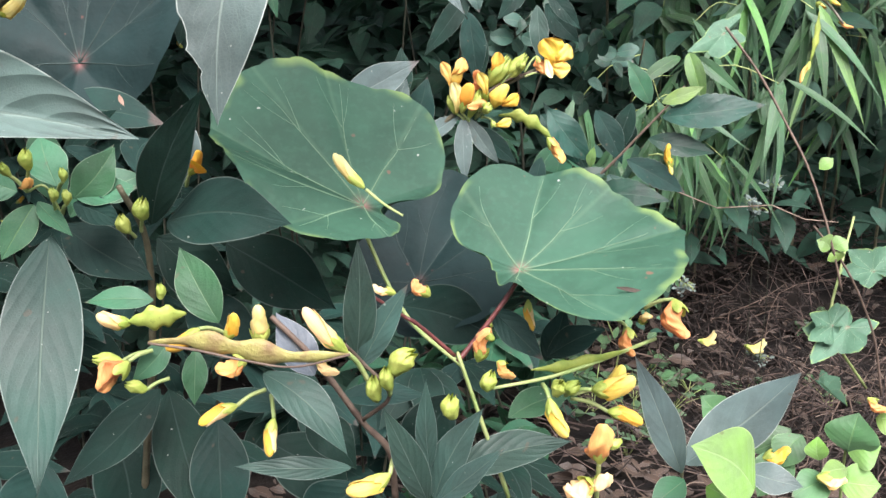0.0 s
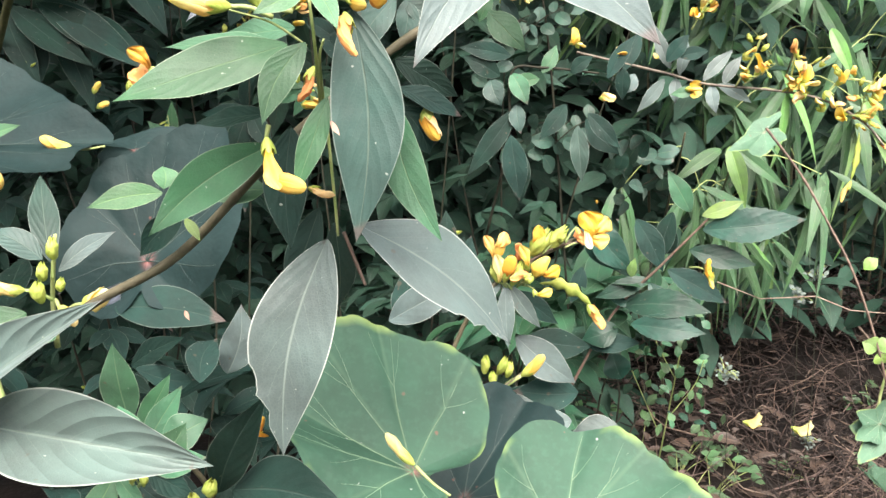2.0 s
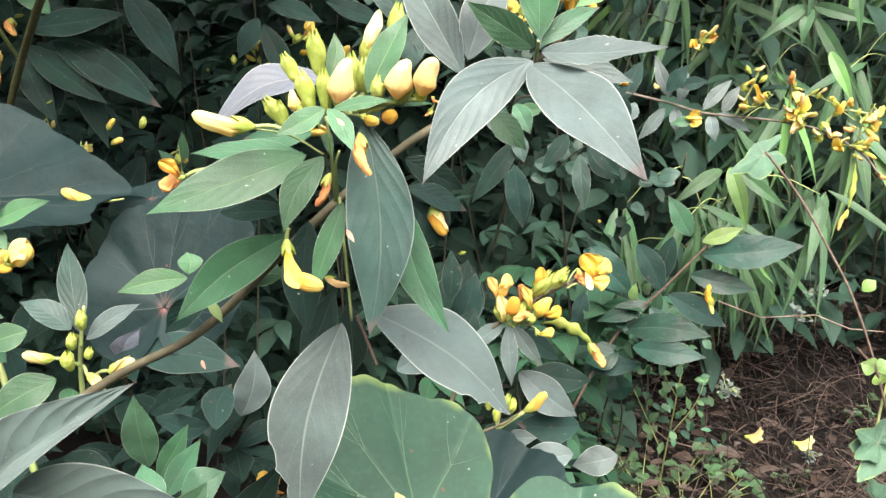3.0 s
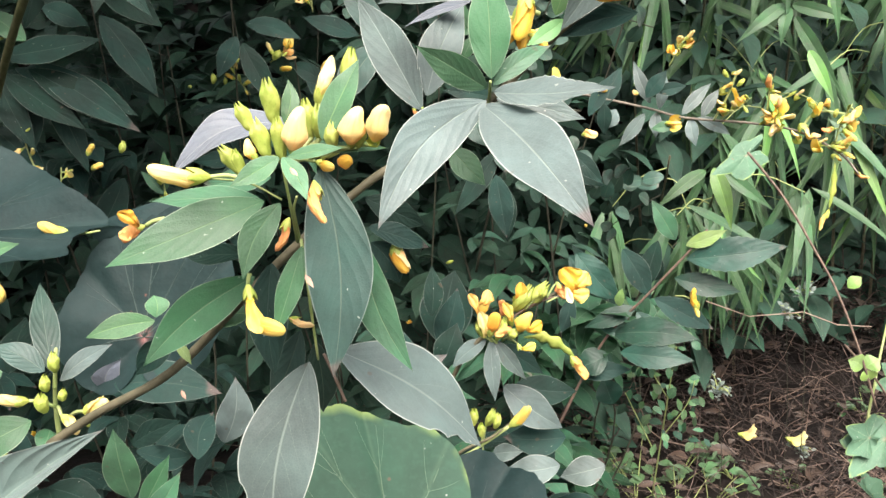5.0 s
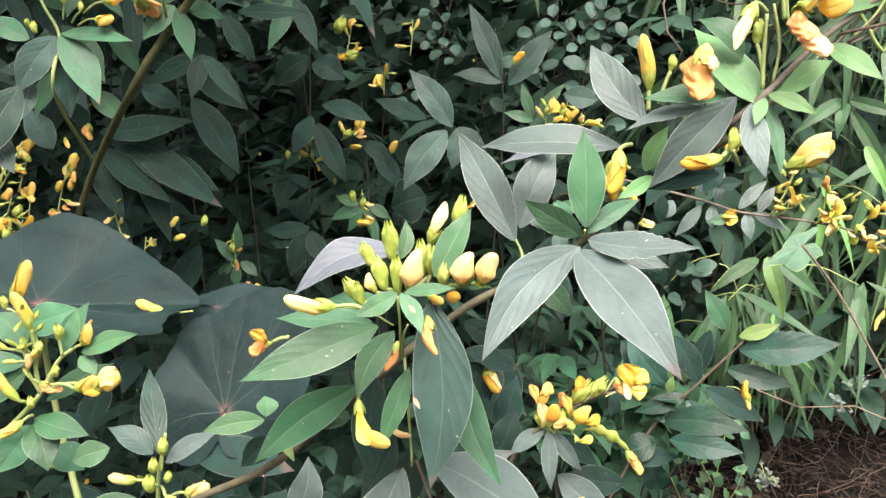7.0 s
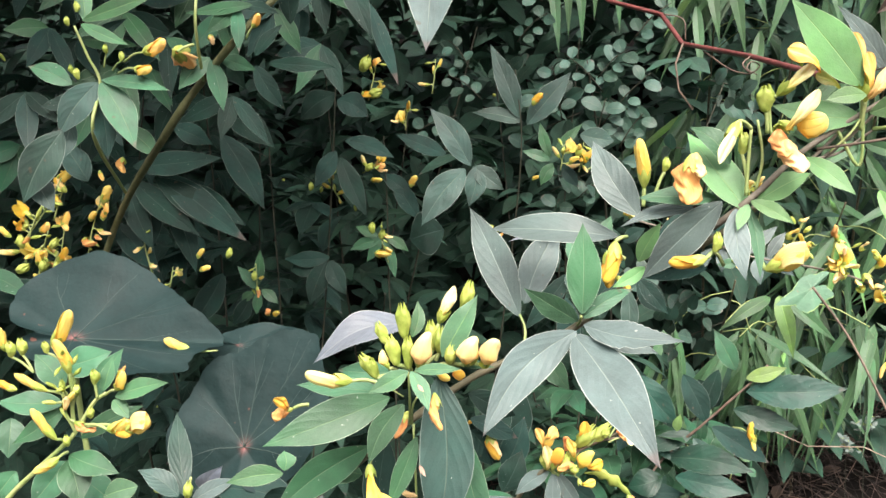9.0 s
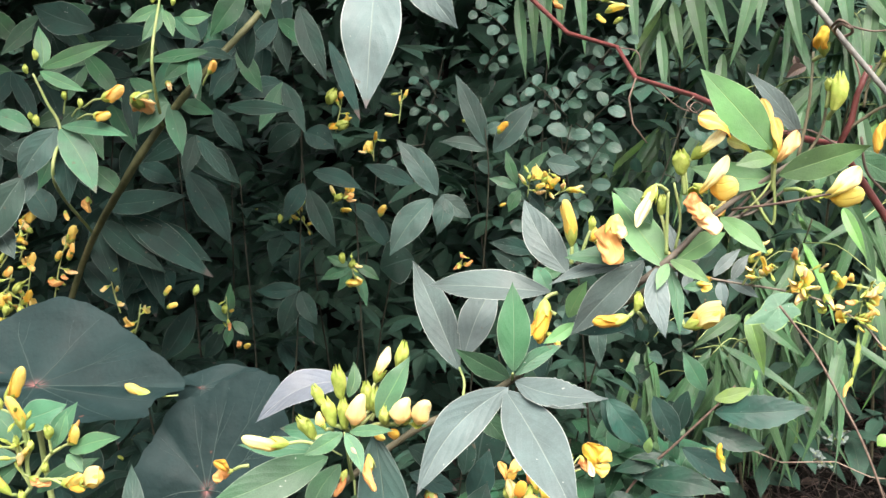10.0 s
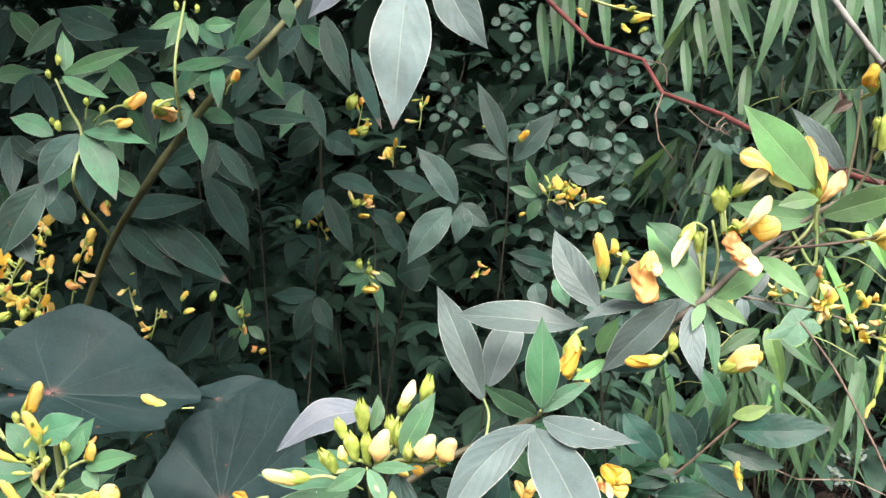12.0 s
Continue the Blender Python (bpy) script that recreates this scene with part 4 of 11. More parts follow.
bloom(A, (-0.0675, 0.2500, 0.8059), [("strap", "standard_petal", (-0.0670, 0.2490, 0.8028), (-0.0628, 0.2440, 0.7904), (0.3, -1.0, 0.1), YELLOW, 1.28), ("lobe", "wing_petal", (-0.0690, 0.2480, 0.7944), (-0.0544, 0.2440, 0.7916), (0.1, -0.3, 1.0), YELLOW, 0.85)], stalk=(-0.0666, 0.2500, 0.8094))
flower(A, "wilted", (-0.0531, 0.2560, 0.8267), (-0.0578, 0.2520, 0.8161), (-0.98, -0.38, 0.11), WILT, 0.8)
flower(A, "pouch", (-0.0204, 0.2750, 0.8133), (-0.0186, 0.2720, 0.8019), (1.02, -0.30, 0.02), GOLD, 1.2, stalk=(-0.0244, 0.2750, 0.8167))
flower(A, "wilted", (-0.0602, 0.2720, 0.7871), (-0.0504, 0.2680, 0.7854), (1.02, -0.30, 0.02), BUFF, 0.8)
flower(A, "open", (0.0252, 0.2800, 0.8922), (0.0287, 0.2760, 0.8781), (-0.98, -0.38, 0.11), GOLD, 1, stalk=(0.0332, 0.2800, 0.8898))
flower(A, "pouch", (0.0288, 0.2750, 0.8830), (0.0354, 0.2700, 0.8795), (-0.02, -0.54, -0.91), GOLD, 0.9)
tube(A, "flower_stalk", [(-0.0554, 0.2750, 0.8146), (-0.0524, 0.2550, 0.8328), (-0.0519, 0.2470, 0.8456)], 0.00059, 0.00045, STALK)
tube(A, "flower_stalk", [(-0.0549, 0.2550, 0.8329), (-0.0642, 0.2500, 0.8395), (-0.0742, 0.2400, 0.8427)], 0.00039, 0.00030, STALK)
tube(A, "flower_stalk", [(-0.0543, 0.2750, 0.8145), (-0.0511, 0.2550, 0.8288), (-0.0487, 0.2500, 0.8345)], 0.00050, 0.00038, STALK)
tube(A, "petiole", [(-0.0530, 0.2700, 0.8166), (-0.0507, 0.2700, 0.7785), (-0.0511, 0.2740, 0.7704)], 0.00052, 0.00043, STALK)
tube(A, "petiole", [(-0.0501, 0.2800, 0.7705), (-0.0454, 0.2800, 0.7575), (-0.0428, 0.2780, 0.7519)], 0.00066, 0.00055, BROWN)
flower(A, "pouch", (0.0393, 0.2800, 0.9191), (0.0377, 0.2760, 0.9399), (-0.90, -0.46, -0.30), YELLOW, 0.72, stalk=(0.0393, 0.2800, 0.9117))
flower(A, "bud", (0.0470, 0.2800, 0.9261), (0.0475, 0.2800, 0.9325), (0.02, -0.25, 1.03), None, 1.38, stalk=(0.0430, 0.2800, 0.9142))
flower(A, "pouch", (0.0284, 0.2750, 0.8974), (0.0274, 0.2700, 0.8803), (-0.90, -0.46, -0.30), GOLD, 1, stalk=(0.0333, 0.2800, 0.8991))
bloom(A, (0.0688, 0.2500, 0.9461), [("strap", "keel_petal", (0.0686, 0.2490, 0.9461), (0.0611, 0.2440, 0.9303), (0.5, -1.0, 0.2), CREAM, 0.95)], stalk=(0.0741, 0.2550, 0.9436))
bloom(A, (0.0543, 0.2620, 0.9333), [("rag", "withered_petal", (0.0548, 0.2620, 0.9318), (0.0525, 0.2560, 0.9145), (0.0, -1.0, 0.25), WILT, 1.25), ("rag", "keel_petal", (0.0555, 0.2610, 0.9345), (0.0579, 0.2570, 0.9249), (0.0, -1.0, 0.25), BUFF, 1)], stalk=(0.0590, 0.2650, 0.9286))
bloom(A, (0.0841, 0.2540, 0.9464), [("lobe", "wing_petal", (0.0871, 0.2520, 0.9442), (0.0985, 0.2460, 0.9468), (0.2, -0.3, 1.0), YELLOW, 1.55), ("strap", "standard_petal", (0.0854, 0.2500, 0.9431), (0.0938, 0.2430, 0.9573), (-0.5, -1.0, 0.0), CREAM, 0.92)], stalk=(0.0843, 0.2600, 0.9399))
bloom(A, (0.0834, 0.2560, 0.9447), [("rag", "withered_petal", (0.0832, 0.2530, 0.9437), (0.0852, 0.2470, 0.9330), (0.0, -1.0, 0.25), WILT, 1.15), ("rag", "withered_petal", (0.0848, 0.2500, 0.9400), (0.0913, 0.2460, 0.9277), (0.0, -1.0, 0.25), BUFF, 1.1)])
bloom(A, (0.0833, 0.2580, 0.9560), [("strap", "keel_petal", (0.0843, 0.2570, 0.9568), (0.0948, 0.2520, 0.9681), (-0.3, -1.0, 0.3), CREAM, 0.95), ("strap", "standard_petal", (0.0964, 0.2520, 0.9638), (0.0838, 0.2470, 0.9729), (0.3, -1.0, 0.5), APRICOT, 1.2)], stalk=(0.0797, 0.2620, 0.9518))
flower(A, "wilted", (0.0925, 0.2620, 0.9671), (0.0897, 0.2600, 0.9748), (1.03, -0.26, 0.04), BUFF, 0.9)
flower(A, "bud", (0.0803, 0.2600, 0.9501), (0.0780, 0.2584, 0.9599), (0.02, -0.25, 1.03), None, 1.88, stalk=(0.0819, 0.2620, 0.9421))
flower(A, "bud", (0.0731, 0.2620, 0.9340), (0.0729, 0.2620, 0.9425), (0.02, -0.25, 1.03), None, 1.5, stalk=(0.0756, 0.2620, 0.9236))
flower(A, "pouch", (0.0602, 0.2500, 0.8951), (0.0468, 0.2500, 0.8907), (0.02, -0.25, 1.03), GOLD, 1, stalk=(0.0662, 0.2550, 0.8989))
flower(A, "bud", (0.0630, 0.2500, 0.8974), (0.0636, 0.2500, 0.9053), (0.02, -0.25, 1.03), None, 1.25, stalk=(0.0674, 0.2550, 0.8919))
bloom(A, (0.1143, 0.2600, 0.9567), [("strap", "withered_petal", (0.1139, 0.2590, 0.9575), (0.1085, 0.2570, 0.9791), (0.0, -1.0, 0.25), APRICOT, 0.62)], stalk=(0.1146, 0.2600, 0.9439))
bloom(A, (0.1143, 0.2570, 0.9541), [("strap", "withered_petal", (0.1148, 0.2560, 0.9553), (0.1123, 0.2530, 0.9717), (0.4, -1.0, 0.1), APRICOT, 0.8), ("strap", "standard_petal", (0.1142, 0.2540, 0.9549), (0.1207, 0.2500, 0.9662), (-0.3, -1.0, 0.3), BUFF, 1.3)], stalk=(0.1146, 0.2600, 0.9439))
part("withered_petal", petal_mesh("strap", CREAM), A, flower_pose((0.1063, 0.2580, 0.9574), (0.0960, 0.2560, 0.9640), (0.2, -1.0, 0.3), 1.1))
bloom(A, (0.1246, 0.2520, 0.9438), [("lobe", "wing_petal", (0.1291, 0.2490, 0.9424), (0.1424, 0.2430, 0.9436), (0.1, -0.3, 1.0), YELLOW, 1.2), ("strap", "standard_petal", (0.1300, 0.2480, 0.9418), (0.1389, 0.2410, 0.9538), (-0.4, -1.0, 0.2), CREAM, 1.35)], stalk=(0.1191, 0.2600, 0.9444))
tube(A, "flower_stalk", [(0.1065, 0.2620, 0.9444), (0.1159, 0.2620, 0.9308), (0.1140, 0.2580, 0.9558)], 0.00064, 0.00054, STALK)
tube(A, "flower_stalk", [(0.0934, 0.2620, 0.9329), (0.0842, 0.2620, 0.9398), (0.0814, 0.2600, 0.9512)], 0.00055, 0.00054, STALK)
tube(A, "flower_stalk", [(0.0756, 0.2620, 0.9182), (0.0753, 0.2610, 0.9304), (0.0749, 0.2580, 0.9435)], 0.0008, 0.0006, STALK)
tube(A, "flower_stalk", [(0.0790, 0.2620, 0.9205), (0.0804, 0.2610, 0.9326), (0.0770, 0.2580, 0.9468)], 0.0006, 0.0005, STALK)
tube(A, "flower_stalk", [(0.1147, 0.2600, 0.9490), (0.1101, 0.2580, 0.9423), (0.1041, 0.2600, 0.9354)], 0.00045, 0.00036, STALK)
tube(A, "flower_stalk", [(0.0996, 0.2600, 0.9365), (0.1168, 0.2500, 0.9400), (0.1380, 0.2440, 0.9451)], 0.00054, 0.00042, BROWN)
tube(A, "dead_stalk", [(0.0944, 0.2630, 0.9279), (0.1032, 0.2640, 0.9372), (0.1099, 0.2620, 0.9456)], 0.00075, 0.00055, GREYSTICK)
tube(A, "dead_stalk", [(0.0970, 0.2630, 0.9293), (0.1068, 0.2640, 0.9362), (0.1154, 0.2620, 0.9478)], 0.00085, 0.0006, GREYSTICK)
tube(A, "dead_stalk", [(0.0984, 0.2630, 0.9324), (0.1090, 0.2640, 0.9355), (0.1193, 0.2620, 0.9439)], 0.0006, 0.0005, GREYSTICK)
tube(A, "dead_stalk", [(0.1039, 0.2630, 0.9342), (0.1148, 0.2640, 0.9439), (0.1213, 0.2620, 0.9521)], 0.0006, 0.0005, GREYSTICK)
tube(A, "dead_stalk", [(0.0581, 0.2700, 0.9119), (0.0573, 0.2680, 0.9205), (0.0577, 0.2680, 0.9229)], 0.00048, 0.00035, BROWN)
flower(A, "hood", (0.0815, 0.2500, 0.8914), (0.0950, 0.2440, 0.8998), (-0.45, -0.30, 0.88), YELLOW, 1.0, stalk=(0.0736, 0.2620, 0.9072))

# ---- low shoots in front ----
B = thing("pea_branch", (-0.0331, 0.3000, 0.5364), "low pigeon pea shoot with orange flowers and ripening pods", "branch", "low shoots")
tube(B, "stem", [(-0.0193, 0.3000, 0.5410), (-0.0209, 0.2950, 0.5643), (-0.0311, 0.2900, 0.5800), (-0.0467, 0.2850, 0.6062), (-0.0625, 0.2850, 0.6237)], 0.00138, 0.00103, BROWN)
tube(B, "stem", [(-0.0311, 0.2900, 0.5800), (-0.0195, 0.2800, 0.5950), (-0.0290, 0.2750, 0.6102), (-0.0342, 0.2700, 0.6185)], 0.00086, 0.00059, BROWN)
leaf(B, (-0.0824, 0.2880, 0.6201), (-0.0989, 0.3000, 0.6459), (-0.07, -0.92, 0.38), 0.0161, GREEN, "mid")
leaf(B, (-0.0321, 0.2850, 0.6051), (-0.0294, 0.2750, 0.6548), (0.08, -0.98, -0.20), 0.0119, MID, "mid")
leaf(B, (-0.0308, 0.2840, 0.6039), (-0.0121, 0.2780, 0.6382), (-0.40, -0.92, 0.06), 0.0110, MID, "mid")
leaf(B, (-0.0642, 0.2750, 0.6059), (-0.0332, 0.2620, 0.5804), (0.31, -0.69, 0.65), 0.0148, MID, "arch", bow=-0.07)
leaf(B, (-0.0477, 0.2850, 0.6006), (-0.0618, 0.2900, 0.6236), (0.41, -0.81, 0.43), 0.0145, UNDER, "mid")
leaf(B, (-0.0337, 0.2750, 0.5685), (-0.0741, 0.2650, 0.5744), (0.25, -0.55, 0.79), 0.0090, MID, "mid", bow=-0.13)
leaf(B, (-0.0056, 0.2800, 0.5511), (-0.0211, 0.2680, 0.5956), (0.39, -0.92, -0.11), 0.0119, MID, "mid", bow=0.01)
leaf(B, (-0.0051, 0.2800, 0.5648), (-0.0061, 0.2750, 0.6031), (0.04, -0.99, -0.13), 0.0080, MID, "mid", bow=-0.08)
leaf(B, (-0.0034, 0.2800, 0.5523), (0.0147, 0.2750, 0.5923), (-0.49, -0.87, 0.11), 0.0132, MID, "mid", bow=-0.14)
leaf(B, (-0.0025, 0.2750, 0.5541), (0.0215, 0.2650, 0.5815), (-0.71, -0.58, 0.41), 0.0100, MID, "mid")
leaf(B, (0.0035, 0.2900, 0.5578), (0.0500, 0.2900, 0.5713), (-0.24, -0.52, 0.82), 0.0171, MID, "mid")
leaf(B, (-0.1065, 0.2900, 0.6282), (-0.1301, 0.2850, 0.6289), (0.16, -0.64, 0.75), 0.0101, GREEN, "mid")
leaf(B, (-0.0925, 0.2900, 0.6092), (-0.0930, 0.2850, 0.5886), (0.27, -0.94, 0.22), 0.0092, GREEN, "mid")
leaf(B, (-0.1032, 0.2950, 0.6113), (-0.1174, 0.2900, 0.5960), (0.06, -0.96, 0.26), 0.0100, GREEN, "mid")
leaf(B, (-0.0580, 0.2900, 0.5868), (-0.0884, 0.2850, 0.5932), (0.26, -0.61, 0.75), 0.0100, DARK, "mid")
leaf(B, (-0.0406, 0.2950, 0.5873), (-0.0058, 0.3000, 0.5860), (0.10, -0.49, 0.86), 0.0115, DARK, "mid")
leaf(B, (-0.0534, 0.3000, 0.5764), (-0.0334, 0.2900, 0.5592), (0.12, -0.79, 0.60), 0.0162, DARK, "arch")
leaf(B, (0.0190, 0.3150, 0.6172), (0.0397, 0.3050, 0.5987), (0.11, -0.82, 0.56), 0.0129, DARK, "mid")
leaf(B, (0.0423, 0.3150, 0.5962), (0.0667, 0.3200, 0.6066), (-0.17, -0.66, 0.73), 0.0132, DARK, "mid")
leaf(B, (0.0424, 0.3200, 0.5922), (0.0513, 0.3300, 0.6123), (-0.37, -0.76, 0.54), 0.0123, DARK, "mid")
leaf(B, (0.0259, 0.3000, 0.5764), (0.0534, 0.3200, 0.5771), (0.25, -0.38, 0.89), 0.0140, GREEN, "mid")
flower(B, "pouch", (-0.1069, 0.2680, 0.6270), (-0.1166, 0.2620, 0.6295), (-0.17, -0.10, 1.04), BUFF, 1.18, stalk=(-0.0920, 0.2750, 0.6271))
flower(B, "pouch", (-0.0850, 0.2720, 0.6236), (-0.0943, 0.2680, 0.6155), (-0.50, -0.13, 0.92), GOLD, 1.07, stalk=(-0.0779, 0.2800, 0.6190))
flower(B, "pouch", (-0.0758, 0.2720, 0.6198), (-0.0699, 0.2700, 0.6288), (-0.50, -0.13, 0.92), GOLD, 1.18, stalk=(-0.0729, 0.2750, 0.6145))
flower(B, "pouch", (-0.0644, 0.2750, 0.6166), (-0.0648, 0.2750, 0.6323), (0.00, -0.10, 1.05), PALE, 1.28, stalk=(-0.0704, 0.2800, 0.6082))
flower(B, "wilted", (-0.0665, 0.2650, 0.6163), (-0.0770, 0.2600, 0.6131), (0.00, -0.10, 1.05), WILT, 1.56)
flower(B, "pouch", (-0.0330, 0.2680, 0.6161), (-0.0483, 0.2620, 0.6325), (-0.50, -0.13, 0.92), BUFF, 0.66, stalk=(-0.0256, 0.2800, 0.5972))
flower(B, "bud", (-0.0236, 0.2750, 0.5950), (-0.0247, 0.2709, 0.6056), (0.00, -0.10, 1.05), None, 1.38)
flower(B, "bud", (-0.0187, 0.2700, 0.6016), (-0.0199, 0.2659, 0.6111), (0.00, -0.10, 1.05), None, 1.38)
flower(B, "bud", (-0.0176, 0.2700, 0.6080), (-0.0108, 0.2634, 0.6182), (0.87, -0.22, 0.57), None, 1.62, stalk=(-0.0191, 0.2750, 0.5972))
flower(B, "pouch", (-0.0734, 0.2720, 0.5946), (-0.0860, 0.2650, 0.5927), (0.50, -0.55, -0.76), GOLD, 0.90, stalk=(-0.0649, 0.2800, 0.5972))
flower(B, "pouch", (-0.0601, 0.2700, 0.5907), (-0.0624, 0.2620, 0.5800), (1.00, -0.34, 0.08), GOLD, 0.94, stalk=(-0.0629, 0.2800, 0.5950))
flower(B, "pouch", (-0.0191, 0.2680, 0.5696), (-0.0326, 0.2600, 0.5642), (-0.94, -0.42, -0.25), YELLOW, 1.08, stalk=(-0.0177, 0.2800, 0.5722))
flower(B, "wilted", (-0.0450, 0.2750, 0.6102), (-0.0365, 0.2700, 0.6080), (1.00, -0.34, 0.08), BUFF, 1.2)
flower(B, "wilted", (-0.1138, 0.2800, 0.6082), (-0.1242, 0.2750, 0.5989), (1.00, -0.34, 0.08), WILT, 1.44, stalk=(-0.1067, 0.2850, 0.6106))
flower(B, "bud", (-0.1186, 0.2850, 0.6062), (-0.1278, 0.2809, 0.6078), (0.00, -0.10, 1.05), None, 1.62, stalk=(-0.1086, 0.2900, 0.6087))
flower(B, "bud", (-0.1102, 0.2850, 0.5950), (-0.1169, 0.2809, 0.5982), (0.00, -0.10, 1.05), None, 1.62, stalk=(-0.1032, 0.2900, 0.5974))
flower(B, "wilted", (-0.0180, 0.3000, 0.6277), (-0.0276, 0.3000, 0.6311), (0.00, -0.10, 1.05), BUFF, 0.96)
flower(B, "wilted", (-0.0052, 0.3050, 0.6250), (-0.0117, 0.3050, 0.6319), (1.00, -0.34, 0.08), WILT, 1.44)
flower(B, "wilted", (0.0134, 0.3000, 0.6002), (0.0182, 0.3000, 0.6141), (1.00, -0.34, 0.08), WILT, 1.2)
flower(B, "wilted", (0.0211, 0.3000, 0.6002), (0.0277, 0.2950, 0.5957), (1.00, -0.34, 0.08), WILT, 1.44)
flower(B, "bud", (0.0035, 0.2950, 0.5788), (0.0038, 0.2909, 0.5893), (0.00, -0.10, 1.05), None, 1.75)
flower(B, "bud", (0.0165, 0.2950, 0.5906), (0.0197, 0.2909, 0.5990), (0.00, -0.10, 1.05), None, 1.75)
flower(B, "bud", (0.0198, 0.3000, 0.6095), (0.0144, 0.3000, 0.6114), (0.00, -0.10, 1.05), None, 1.75)
flower(B, "pouch", (0.0389, 0.2800, 0.5938), (0.0429, 0.2750, 0.5798), (1.00, -0.34, 0.08), YELLOW, 0.98, stalk=(0.0376, 0.2900, 0.5951))
flower(B, "pouch", (0.0569, 0.2920, 0.5919), (0.0723, 0.2850, 0.5954), (0.50, -0.13, 0.92), YELLOW, 1.23, stalk=(0.0479, 0.3000, 0.5860))
flower(B, "pouch", (0.0631, 0.2920, 0.5830), (0.0763, 0.2880, 0.5826), (0.50, -0.55, -0.76), GOLD, 1.07, stalk=(0.0502, 0.3000, 0.5848))
flower(B, "pouch", (0.0633, 0.3000, 0.5884), (0.0709, 0.2950, 0.5987), (0.00, -0.10, 1.05), YELLOW, 1.07, stalk=(0.0501, 0.3000, 0.5860))
flower(B, "bud", (0.0470, 0.2950, 0.5906), (0.0524, 0.2909, 0.5943), (0.00, -0.10, 1.05), None, 2)
flower(B, "bud", (0.0438, 0.2950, 0.5883), (0.0439, 0.2909, 0.5957), (1.00, -0.34, 0.08), None, 2)
flower(B, "pouch", (0.0341, 0.3150, 0.6207), (0.0339, 0.3100, 0.6087), (1.00, -0.34, 0.08), GOLD, 0.79)
flower(B, "wilted", (0.0573, 0.2750, 0.5703), (0.0566, 0.2700, 0.5886), (0.00, -0.10, 1.05), WILT, 0.96, stalk=(0.0581, 0.2800, 0.5511))
flower(B, "wilted", (0.0557, 0.2750, 0.5611), (0.0441, 0.2680, 0.5633), (0.00, -0.10, 1.05), BUFF, 1.68)
flower(B, "wilted", (0.0567, 0.2750, 0.5611), (0.0585, 0.2700, 0.5685), (0.00, -0.10, 1.05), BUFF, 1.68)
flower(B, "bud", (0.0612, 0.2850, 0.5719), (0.0681, 0.2850, 0.5739), (0.00, -0.10, 1.05), None, 1.5)
flower(B, "wilted", (0.0767, 0.3250, 0.6053), (0.0785, 0.3200, 0.5942), (0.50, -0.55, -0.76), WILT, 1.44, stalk=(0.0729, 0.3300, 0.6073))
flower(B, "wilted", (0.0951, 0.3250, 0.6176), (0.0979, 0.3150, 0.6040), (0.50, -0.13, 0.92), WILT, 1.44, stalk=(0.0845, 0.3300, 0.6123))
flower(B, "wilted", (0.0825, 0.3300, 0.6060), (0.0869, 0.3250, 0.6102), (0.50, -0.55, -0.76), BUFF, 1.44)
tube(B, "flower_stalk", [(0.0266, 0.3000, 0.5416), (0.0145, 0.2950, 0.5788), (0.0066, 0.2900, 0.6042), (0.0056, 0.2950, 0.6057)], 0.00092, 0.00065, STALK)
tube(B, "flower_stalk", [(0.0044, 0.2900, 0.6065), (-0.0091, 0.2850, 0.6205), (-0.0142, 0.2850, 0.6237), (-0.0267, 0.3000, 0.6266)], 0.00085, 0.00064, REDVINE)
tube(B, "flower_stalk", [(0.0901, 0.3300, 0.5985), (0.0476, 0.3000, 0.5955), (0.0165, 0.2950, 0.5906)], 0.00084, 0.00065, STALK)
tube(B, "pod_seam", [(-0.0979, 0.2580, 0.6234), (-0.0819, 0.2560, 0.6218), (-0.0662, 0.2560, 0.6182), (-0.0495, 0.2560, 0.6158), (-0.0310, 0.2590, 0.6190)], 0.00047, 0.00038, BROWN)
pod(B, [(-0.0994, 0.2620, 0.6223), (-0.0836, 0.2620, 0.6227), (-0.0676, 0.2620, 0.6199), (-0.0505, 0.2620, 0.6170), (-0.0313, 0.2620, 0.6182)], 0.0036, POD_BROWN, lumps=0.34)
pod(B, [(-0.0890, 0.2720, 0.6292), (-0.0974, 0.2680, 0.6291), (-0.1074, 0.2660, 0.6281)], 0.00392, POD)
pod(B, [(0.0343, 0.3000, 0.5967), (0.0527, 0.3050, 0.5970), (0.0748, 0.3150, 0.5991)], 0.00264, POD)

BB = thing("pea_branch", (-0.1339, 0.3400, 0.5120), "leafy pigeon pea shoot with large drooping dark leaflets", "branch", "low shoots")
tube(BB, "stem", [(-0.1585, 0.3800, 0.4543), (-0.1420, 0.3600, 0.5300), (-0.1269, 0.3400, 0.5948), (-0.1201, 0.3250, 0.6416), (-0.1233, 0.3100, 0.6673)], 0.00208, 0.00107, STEM)
leaf(BB, (-0.1494, 0.3050, 0.6490), (-0.1397, 0.2550, 0.5696), (0.31, -0.79, 0.53), 0.0281, MID, "mid", bow=0.02)
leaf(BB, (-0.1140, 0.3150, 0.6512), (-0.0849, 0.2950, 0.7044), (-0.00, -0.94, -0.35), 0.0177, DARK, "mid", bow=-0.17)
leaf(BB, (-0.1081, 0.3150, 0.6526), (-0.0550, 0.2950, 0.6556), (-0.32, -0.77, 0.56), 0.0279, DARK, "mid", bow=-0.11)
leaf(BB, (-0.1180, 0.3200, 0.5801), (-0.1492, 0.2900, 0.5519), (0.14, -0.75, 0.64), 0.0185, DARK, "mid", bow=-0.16)
